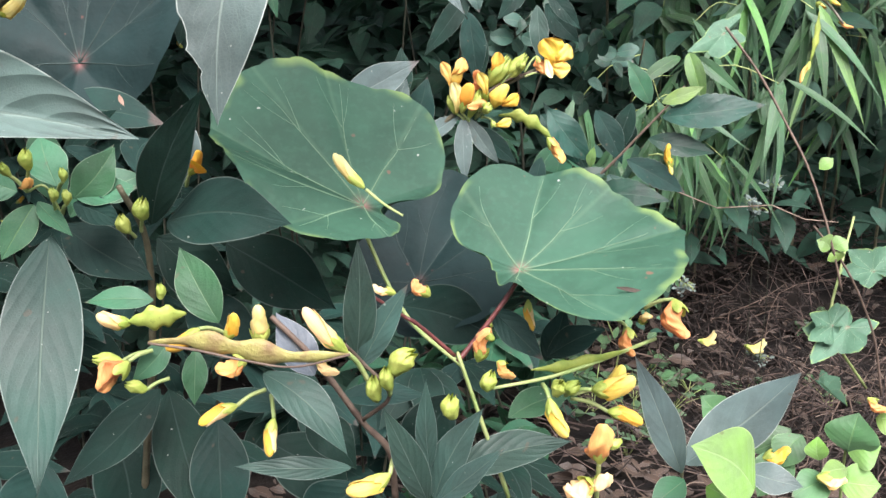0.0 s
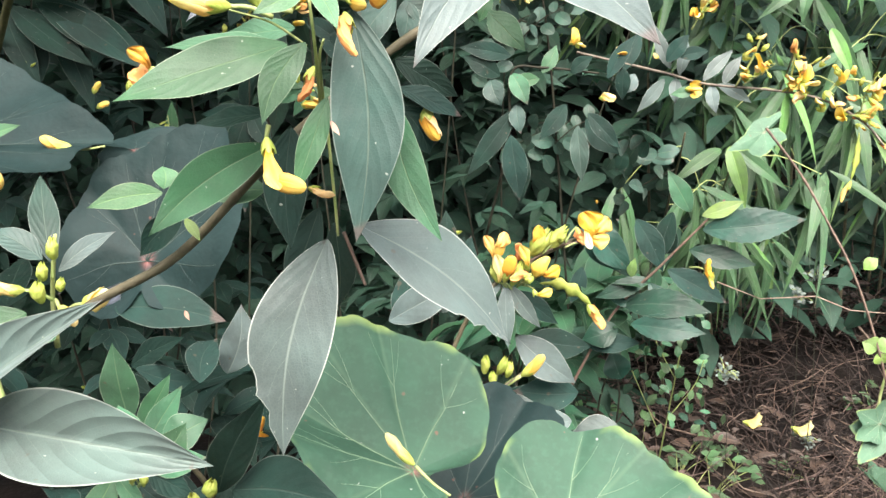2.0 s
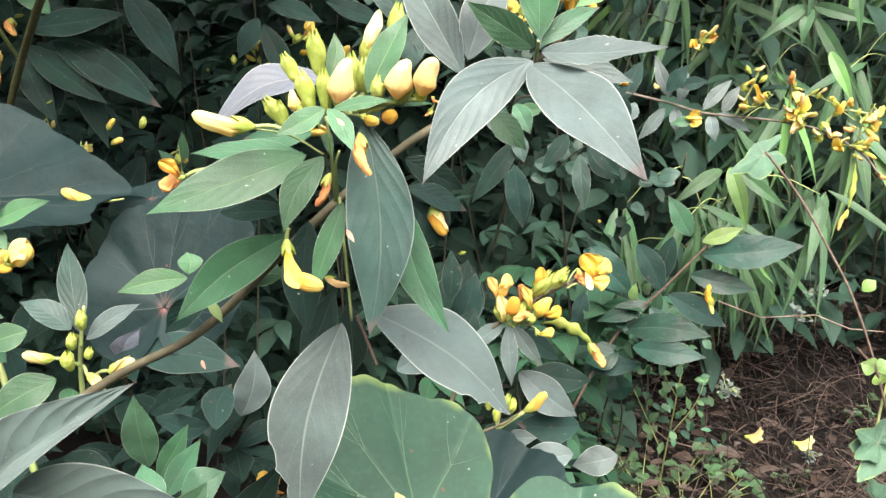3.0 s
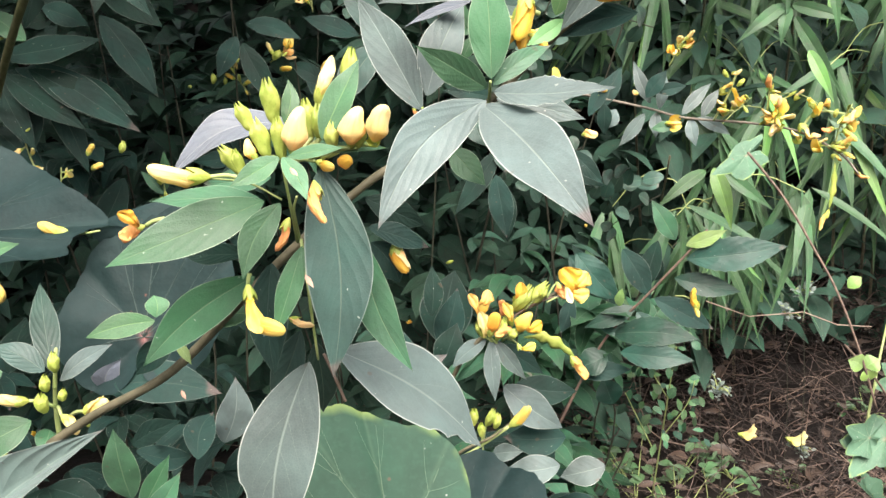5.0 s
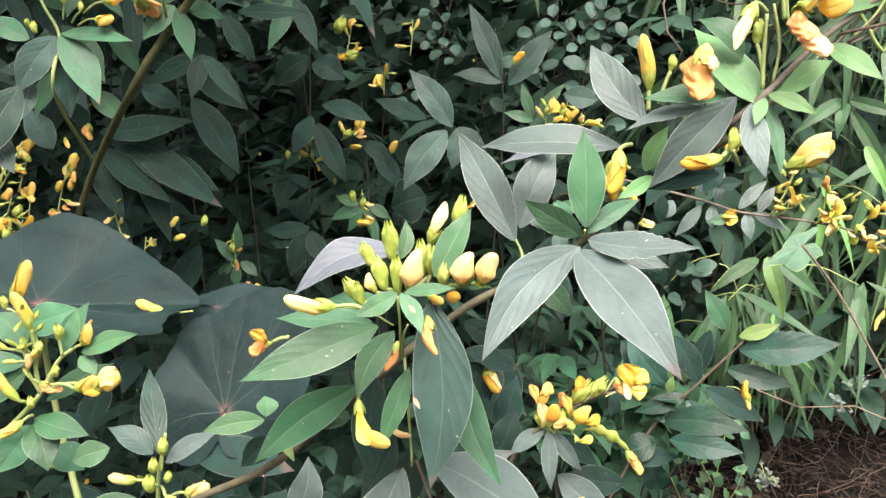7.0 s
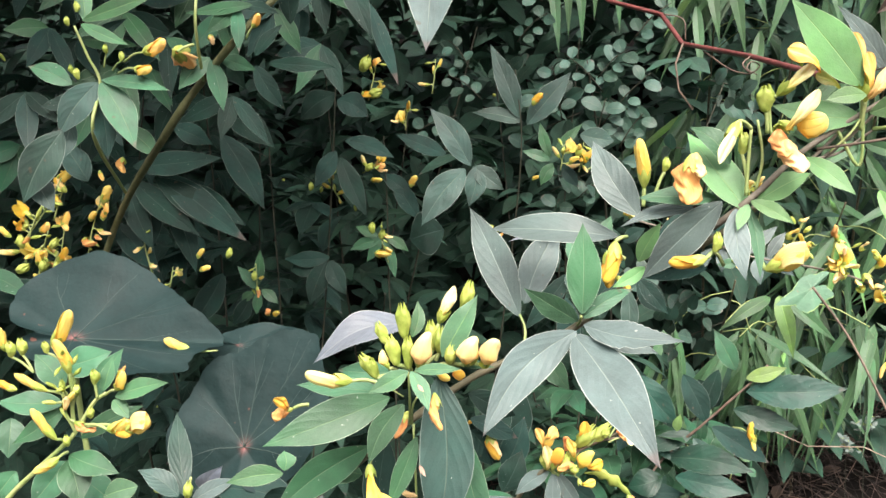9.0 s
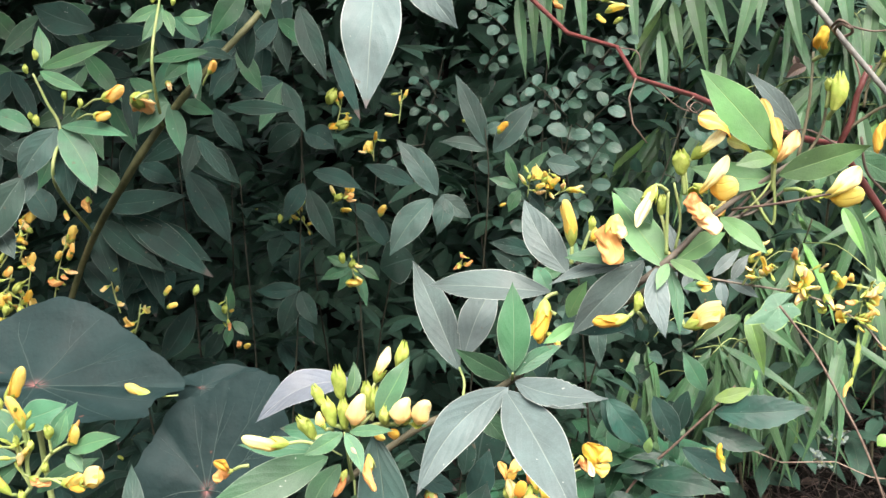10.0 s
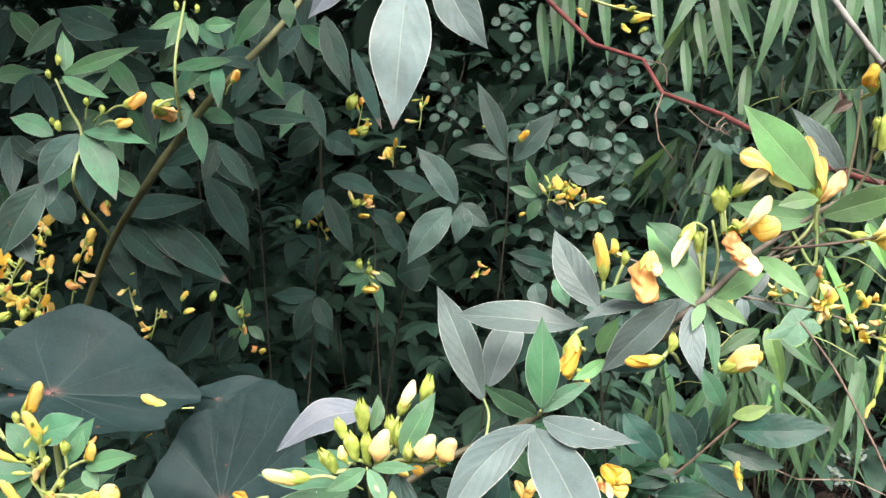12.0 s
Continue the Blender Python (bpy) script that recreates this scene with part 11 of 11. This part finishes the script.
leaf(U1, (0.3041, 1.2770, 0.3590), (0.2838, 1.2590, 0.3598), (0.38, -0.39, 0.84), 0.0093, BACK, "oval", name="leaflet", fine=False)
leaf(U1, (0.2509, 1.2150, 0.3165), (0.2650, 1.2150, 0.3352), (-0.46, -0.81, 0.35), 0.0143, HERB, "oval", name="leaflet", fine=False)
leaf(U1, (0.2448, 1.2640, 0.5122), (0.2530, 1.2550, 0.5348), (-0.79, -0.61, 0.04), 0.0171, HERB, "oval", name="leaflet", fine=False)
leaf(U1, (0.3319, 1.2580, 0.3364), (0.3445, 1.2500, 0.3316), (-0.13, -0.66, 0.74), 0.0083, HERB, "oval", name="leaflet", fine=False)
leaf(U1, (0.2851, 1.2500, 0.4512), (0.2862, 1.2510, 0.4640), (-0.65, -0.75, 0.11), 0.0054, BACK, "oval", name="leaflet", fine=False)
leaf(U1, (0.2836, 1.2140, 0.4685), (0.2755, 1.2080, 0.4543), (-0.58, -0.58, 0.57), 0.0079, GREEN, "oval", name="leaflet", fine=False)
leaf(U1, (0.2576, 1.1610, 0.3715), (0.2682, 1.1510, 0.3610), (0.04, -0.70, 0.71), 0.0094, GREEN, "oval", name="leaflet", fine=False)
leaf(U1, (0.2728, 1.2020, 0.3837), (0.2651, 1.1980, 0.3641), (-0.68, -0.62, 0.39), 0.0123, HERB, "oval", name="leaflet", fine=False)
leaf(U1, (0.3316, 1.2450, 0.3254), (0.3438, 1.2460, 0.3110), (0.37, -0.90, 0.25), 0.0082, HERB, "oval", name="leaflet", fine=False)
leaf(U1, (0.3048, 1.2150, 0.4437), (0.3172, 1.2050, 0.4422), (-0.38, -0.57, 0.73), 0.0070, GREEN, "oval", name="leaflet", fine=False)


# ---- loose cover and distance ----
rnd = random.Random(7)


def joined(name, pieces, material, label, category, kind="stuff"):
    """Many small pieces in one mesh, each its own island."""
    verts, faces, uvs, base = [], [], [], 0
    for v, f, u in pieces:
        verts += v
        faces += [tuple(i + base for i in q) for q in f]
        uvs += u
        base += len(v)
    ob = new(name, mesh_of(name, verts, faces, material, uvs))
    return tagged(ob, label, category, kind=kind)


def small_leaf(base, tip, normal, width, rows=6, belly=0.8, arch=0.2, fold=0.15):
    m = leaf_pose(base, tip, normal, width)
    v, u = [], []
    for i in range(rows):
        y = i / (rows - 1)
        h = lance(y, belly)
        for q in (-1, 0, 1):
            v.append(tuple(m @ V((q * h, y, arch * math.sin(math.pi * y) + fold * abs(q) * h * 2))))
            u.append((y, (q + 1) / 2))
    return v, grid_faces(rows, 3), u


def rand_unit(z0=-1.0, z1=1.0):
    a, z = rnd.uniform(0, 2 * math.pi), rnd.uniform(z0, z1)
    r = math.sqrt(max(0, 1 - z * z))
    return V((r * math.cos(a), r * math.sin(a), z))


def in_clearing(p):
    """The gap through which the litter is seen."""
    return 0.16 * p.y < p.x < 0.62 * p.y and p.z < 0.86 - 0.34 * p.y


def trifoliate(parent, at, face, size, material, fine=False):
    """Three leaflets drooping from one stalk's end."""
    d = V(face)
    side = d.cross(V((0, 0, 1)))
    side = side.normalized() if side.length > 0.01 else V((1, 0, 0))
    for k, s in ((0, 1.0), (-1, 0.82), (1, 0.82)):
        w = (d + side * k * 1.0 + V((0, 0, -0.55 - 0.3 * rnd.random()))).normalized()
        n = (V((0, 0, 1)) + d * 0.6 + rand_unit() * 0.25)
        ln = size * s * rnd.uniform(0.85, 1.15)
        leaf(parent, at, V(at) + w * ln, n, ln * rnd.uniform(0.36, 0.44), material, rnd.choice(("flat", "mid", "arch")), fine=fine)


def shade_bush(center, spread, count, material, label, flowers=0):
    t = thing("pea_bush", center, label, "shrub", "bushes in the shade")
    c = V(center)
    stems = 3
    tops = []
    for k in range(stems):
        top = c + V((rnd.uniform(-1, 1) * spread[0], rnd.uniform(-1, 1) * spread[1], spread[2] * rnd.uniform(0.75, 1.0)))
        mid = c.lerp(top, 0.5) + V((rnd.uniform(-0.08, 0.08), rnd.uniform(-0.05, 0.05), 0))
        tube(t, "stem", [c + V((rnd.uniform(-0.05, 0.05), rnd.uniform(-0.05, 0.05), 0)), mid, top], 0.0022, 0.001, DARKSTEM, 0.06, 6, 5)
        tops.append((mid, top))
    done = 0
    while done < count:
        mid, top = rnd.choice(tops)
        p = c.lerp(mid, rnd.uniform(0.25, 1)) if rnd.random() < 0.4 else mid.lerp(top, rnd.random())
        p = p + V((rnd.gauss(0, 0.085), rnd.gauss(0, 0.06), rnd.gauss(0, 0.06)))
        if in_clearing(p):
            done += 0.2
            continue
        d = V((rnd.uniform(-1, 1), rnd.uniform(-1.0, 0.25), rnd.uniform(-0.1, 0.5))).normalized()
        trifoliate(t, p, d, rnd.uniform(0.06, 0.09), material)
        if rnd.random() < flowers:
            q = p + V((rnd.gauss(0, 0.02), -0.03, 0.02))
            flower(t, rnd.choice(("pouch", "bud", "bud", "wilted")), q, q + rand_unit(-0.2, 0.9) * 0.016, material=rnd.choice((YELLOW, GOLD)))
        done += 1
    return t


def build_shade():
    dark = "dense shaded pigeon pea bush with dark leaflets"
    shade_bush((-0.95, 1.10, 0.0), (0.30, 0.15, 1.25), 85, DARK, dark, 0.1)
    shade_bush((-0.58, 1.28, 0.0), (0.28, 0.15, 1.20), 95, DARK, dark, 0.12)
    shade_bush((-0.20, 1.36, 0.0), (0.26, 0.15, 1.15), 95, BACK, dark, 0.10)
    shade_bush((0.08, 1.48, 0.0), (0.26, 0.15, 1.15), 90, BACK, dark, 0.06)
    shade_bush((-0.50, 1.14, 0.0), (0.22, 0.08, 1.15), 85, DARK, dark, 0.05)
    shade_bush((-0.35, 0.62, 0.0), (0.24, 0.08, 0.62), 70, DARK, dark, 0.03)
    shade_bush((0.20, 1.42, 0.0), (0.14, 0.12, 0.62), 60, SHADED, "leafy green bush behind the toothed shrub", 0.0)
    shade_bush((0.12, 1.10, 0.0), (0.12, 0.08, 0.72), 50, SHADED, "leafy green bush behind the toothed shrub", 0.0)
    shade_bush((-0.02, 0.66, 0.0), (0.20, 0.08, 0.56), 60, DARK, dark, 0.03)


def build_hedge():
    pieces = []
    while len(pieces) < 9000:
        p = V((rnd.uniform(-2.6, 2.2), rnd.uniform(1.55, 2.7), rnd.uniform(0.05, 2.3)))
        if p.z < ground_height(p.x, p.y) or in_clearing(p):
            continue
        d = V((rnd.uniform(-1, 1), rnd.uniform(-1, 0.1), rnd.uniform(-1.0, 0.2))).normalized()
        ln = rnd.uniform(0.06, 0.12)
        pieces.append(small_leaf(p, p + d * ln, V((0, -0.5, 1)) + rand_unit() * 0.5, ln * 0.42))
    for k in range(9000):
        x, y = rnd.uniform(-2.8, 2.6), rnd.uniform(1.9, 4.2)
        p = V((x, y, ground_height(x, y) + rnd.uniform(0.0, 0.06)))
        if 0.3 < x < 1.4 and y < 2.2:
            continue
        d = V((rnd.uniform(-1, 1), rnd.uniform(-0.9, 0.1), rnd.uniform(-0.8, 0.2))).normalized()
        pieces.append(small_leaf(p, p + d * 0.15, V((0, -0.8, 0.6)) + rand_unit() * 0.4, 0.08))
    joined("hedge_foliage", pieces, BACK, "mass of dark green leaves covering the bank", "foliage")


def build_canopy():
    """Added leaves overhead, out of view, that keep light off the middle."""
    pieces = []
    while len(pieces) < 9500:
        p = V((rnd.uniform(-2.6, 0.6), rnd.uniform(0.62, 2.6), rnd.uniform(1.34, 2.3)))
        if p.x > 0.05 and p.y < 1.25:
            continue
        # a few added clumps hang lower and further forward to shade the tall bush
        if len(pieces) % 14 == 0:
            p = V((rnd.uniform(-1.8, -0.24), rnd.uniform(0.32, 0.8), rnd.uniform(1.24, 1.6)))
        d = V((rnd.uniform(-1, 1), rnd.uniform(-1, 0.6), rnd.uniform(-0.8, 0.2))).normalized()
        ln = rnd.uniform(0.08, 0.13)
        pieces.append(small_leaf(p, p + d * ln, V((0, -0.3, 1)) + rand_unit() * 0.4, ln * 0.45, 5))
    joined("canopy_foliage", pieces, BACK, "added dark green leaves overhead, out of view, shading the bushes", "foliage")


def build_far_hedge():
    """Tall added hedges, never in view, block low light behind and at both ends."""
    pieces = []
    for x0, x1, y0, y1, top, count in ((-4.5, 4.5, -3.2, -2.2, 2.6, 3600), (-4.5, -2.4, -2.2, 2.0, 3.2, 2200), (2.6, 4.5, -2.2, 2.0, 3.0, 2200)):
        for k in range(count):
            p = V((rnd.uniform(x0, x1), rnd.uniform(y0, y1), top * rnd.random()))
            d = V((rnd.uniform(-1, 1), rnd.uniform(-1, 1), rnd.uniform(-0.8, 0.2))).normalized()
            ln = rnd.uniform(0.18, 0.30)
            pieces.append(small_leaf(p, p + d * ln, V((0, 0.2, 1)) + rand_unit() * 0.5, ln * 0.5, 4))
    joined("far_hedge_foliage", pieces, BACK, "added tall dark green hedge, out of view, blocking low light", "hedge")


# ---- bamboo ----
def bamboo(at, height, reach, fans, label, light=0.05):
    """A culm that arches forward, with short twigs that each end in a fan of drooping leaves."""
    t = thing("bamboo", at, label, "bamboo", "bamboo clump")
    a = V(at)
    top = a + V(reach) + V((0, 0, height))
    path = [a, a.lerp(top, 0.5) + V((0, 0.12, 0.10 * height)), top]
    tube(t, "culm", path, 0.004, 0.0015, STEM, 0.03, 7, 8)
    pts = smooth_path(path, 12)
    for k in range(fans):
        s = 0.46 + 0.54 * (k + rnd.random()) / fans
        root = pts[min(len(pts) - 1, int(s * (len(pts) - 1)))]
        p = root + V((rnd.uniform(-0.14, 0.14), rnd.uniform(-0.16, 0.05), rnd.uniform(-0.10, 0.08)))
        tube(t, "twig", [root, root.lerp(p, 0.5) + V((0, 0, 0.02)), p], 0.0012, 0.0008, STALK, 0, 5, 3)
        turn = rnd.uniform(-0.6, 0.6)
        for i in range(rnd.randint(5, 7)):
            q = turn + rnd.uniform(-0.85, 0.85)
            d = V((math.sin(q) * 0.85, rnd.uniform(-0.5, 0.15), -math.cos(q) * rnd.uniform(0.5, 1.1) - 0.25)).normalized()
            ln = rnd.uniform(0.12, 0.22)
            n = V((0.2 * math.cos(q), -0.75, 0.55)) + rand_unit() * 0.45
            leaf(t, p + rand_unit() * 0.012, p + d * ln, n, rnd.uniform(0.013, 0.021), BAMBOO_LIGHT if rnd.random() < light else BAMBOO, "blade", "bamboo_leaf", False)
    return t


def build_bamboo():
    text = "bamboo culm with long narrow drooping green leaves"
    for x, y, h, rx, ry, n in ((0.62, 1.95, 0.75, -0.10, -0.50, 11), (0.85, 1.95, 0.85, -0.12, -0.52, 11), (1.05, 1.95, 0.80, -0.10, -0.5, 11),
                               (0.55, 2.05, 1.05, -0.12, -0.55, 9), (0.75, 2.05, 1.15, -0.10, -0.55, 10), (0.98, 2.05, 1.10, -0.10, -0.6, 10), (1.20, 2.0, 1.0, -0.1, -0.5, 12),
                               (0.45, 2.15, 1.35, -0.15, -0.6, 11), (0.70, 2.15, 1.45, -0.10, -0.6, 12), (1.00, 2.15, 1.40, -0.10, -0.6, 12),
                               (0.55, 1.90, 0.62, -0.14, -0.52, 9), (0.42, 1.85, 0.70, -0.10, -0.50, 9)):
        bamboo((x, y, ground_height(x, y)), h, (rx, ry, 0), n, text)


# ---- bush with small coin-shaped leaflets ----
def coin_bush(at, box, count):
    t = thing("coin_leaf_bush", at, "bush with many small oval blue-green leaflets in rows", "shrub")
    for k in range(count):
        p = V((rnd.uniform(*box[0]), rnd.uniform(*box[1]), rnd.uniform(*box[2])))
        d = V((rnd.uniform(-1, 1), rnd.uniform(-0.7, 0.1), rnd.uniform(-0.6, 0.3))).normalized()
        side = d.cross(V((0, 0.7, 0.7))).normalized()
        ln = rnd.uniform(0.07, 0.12)
        tube(t, "sprig", [p, p + d * ln * 0.5 + V((0, 0, 0.006)), p + d * ln], 0.0009, 0.0006, DARKSTEM, 0, 5, 3)
        pairs = rnd.randint(2, 4)
        for i in range(pairs):
            for s in (-1, 1):
                q = p + d * ln * (i + 0.6) / pairs
                w = (side * s + d * 0.35 + rand_unit() * 0.15).normalized()
                e = rnd.uniform(0.024, 0.035)
                leaf(t, q, q + w * e, V((0, -0.9, 0.4)) + rand_unit() * 0.35, e * 0.68, COIN, "coin", fine=False)
    return t


# ---- litter and herbs on the ground ----
def build_litter():
    twigs, loose = [], 0
    for k in range(10500):
        x, y = rnd.uniform(-0.2, 1.6), rnd.uniform(1.0, 2.4)
        heap = noise.noise((x * 7, y * 7, 5.0))
        # few twigs under the bushes, so the near-black soil stands for a shaded hollow
        if heap < -0.12 or (x < 0.42 and y < 1.75 and rnd.random() < 0.75):
            continue
        z = ground_height(x, y) + 0.005 + (0.10 + 0.14 * max(0.0, heap)) * rnd.random() ** 1.6
        a, ln = rnd.uniform(0, math.pi), rnd.choice((0.03, 0.05, 0.07, 0.11, 0.16, 0.24)) * rnd.uniform(0.8, 1.2)
        d = V((math.cos(a), math.sin(a) * 0.8, rnd.uniform(-0.45, 0.75))) * ln
        p = V((x, y, z))
        v, f = tube_data([p, p + d * 0.5 + rand_unit() * ln * 0.3, p + d], rnd.uniform(0.0007, 0.0021), 0.0005, 4, 3, 0.06, k)
        if loose < 290 and 0.15 < x < 1.0 and 1.1 < y < 1.9:
            part("twig", mesh_of("twig", v, f, DRYSTALK if loose % 5 == 0 else BROWN if loose % 2 else TWIG), ground)
            loose += 1
        else:
            twigs.append((v, f, [(0, 0)] * len(v)))
    joined("dead_twigs", twigs, TWIG, "tangle of dead brown twigs and stalks on the ground", "twigs")
    dry = []
    for k in range(3000):
        x, y = rnd.uniform(-0.4, 1.8), rnd.uniform(0.9, 2.4)
        p = V((x, y, ground_height(x, y) + rnd.uniform(0.004, 0.11)))
        a, ln = rnd.uniform(0, 6.28), rnd.choice((0.012, 0.02, 0.03, 0.05)) * rnd.uniform(0.8, 1.2)
        dry.append(small_leaf(p, p + V((math.cos(a), math.sin(a), rnd.uniform(-0.2, 0.3))) * ln, V((0, -0.3, 1)) + rand_unit() * 0.4, ln * rnd.uniform(0.25, 0.5), 5))
    joined("dry_leaves", dry, DRY, "dry brown fallen leaves among the twigs", "litter")


def herb(at, size, count):
    t = thing("herb", at, "small green weed with oval leaves", "weed", "weeds on the litter")
    for k in range(count):
        a = rnd.uniform(0, 6.28)
        d = V((math.cos(a), math.sin(a), rnd.uniform(0.3, 1.6))).normalized()
        p = V(at) + d * size * rnd.uniform(0.4, 1.0)
        tube(t, "stalk", [V(at), V(at).lerp(p, 0.5) + V((0, 0, 0.01)), p], 0.0012, 0.0008, STALK, 0, 5, 3)
        for i in range(3):
            w = (rand_unit(-0.4, 0.5) + V((0, -0.3, 0))).normalized()
            e = rnd.uniform(0.018, 0.034)
            leaf(t, p, p + w * e, V((0, -0.4, 1)) + rand_unit() * 0.3, e * 0.6, HERB, "oval", fine=False)


def build_herbs():
    for x, y, size, count in ((0.36, 1.42, 0.14, 9), (0.44, 1.50, 0.12, 8), (0.33, 1.34, 0.10, 7), (0.52, 1.62, 0.07, 5), (0.27, 1.62, 0.09, 7), (0.46, 1.70, 0.06, 5),
                              (0.62, 1.58, 0.06, 4), (0.86, 1.78, 0.09, 6), (0.30, 1.52, 0.16, 8), (0.40, 1.60, 0.11, 7), (0.78, 1.55, 0.07, 5), (0.24, 1.78, 0.10, 6)):
        herb((x, y, ground_height(x, y)), size, count)


def silver_weed(at, size, count):
    """A downy weed: short side stalks crowded with small pale lobes."""
    t = thing("herb", at, "pale silvery grey downy weed among dead twigs", "weed", "weeds on the litter")
    foot = V((at[0], at[1] + 0.03, ground_height(at[0], at[1] + 0.03)))
    tube(t, "stem", [foot, foot.lerp(V(at), 0.5) + V((0.01, -0.01, 0)), at], 0.0008, 0.0005, DARKSTEM)
    for k in range(count):
        d = (rand_unit(-0.1, 1.0) + V((0, -0.5, 0.2))).normalized()
        p = V(at) + d * size * rnd.uniform(0.3, 1.0)
        tube(t, "stalk", [V(at), V(at).lerp(p, 0.6) + V((0, 0, 0.006)), p], 0.0010, 0.0006, STALK, 0, 5, 3)
        for i in range(7):
            w = (rand_unit(-0.3, 0.7) + d * 0.5 + V((0, -0.4, 0))).normalized()
            e = rnd.uniform(0.006, 0.013)
            q = p - d * 0.005 * i
            leaf(t, q, q + w * e, V((0, -0.6, 0.8)) + rand_unit() * 0.4, e * 0.55, SILVER, "oval", fine=False)


def build_silver_weeds():
    for at, size, count in (((0.408, 1.35, 0.315), 0.035, 9), ((0.515, 1.34, 0.450), 0.035, 9), ((0.615, 1.50, 0.125), 0.035, 7), ((0.54, 1.335, 0.49), 0.025, 5)):
        silver_weed(at, size, count)


build_shade()
build_hedge()
build_canopy()
build_far_hedge()
build_bamboo()
coin_bush((0.10, 1.15, 0.55), ((-0.12, 0.30), (1.17, 1.30), (0.66, 1.09)), 20)
build_litter()
build_herbs()
build_silver_weeds()
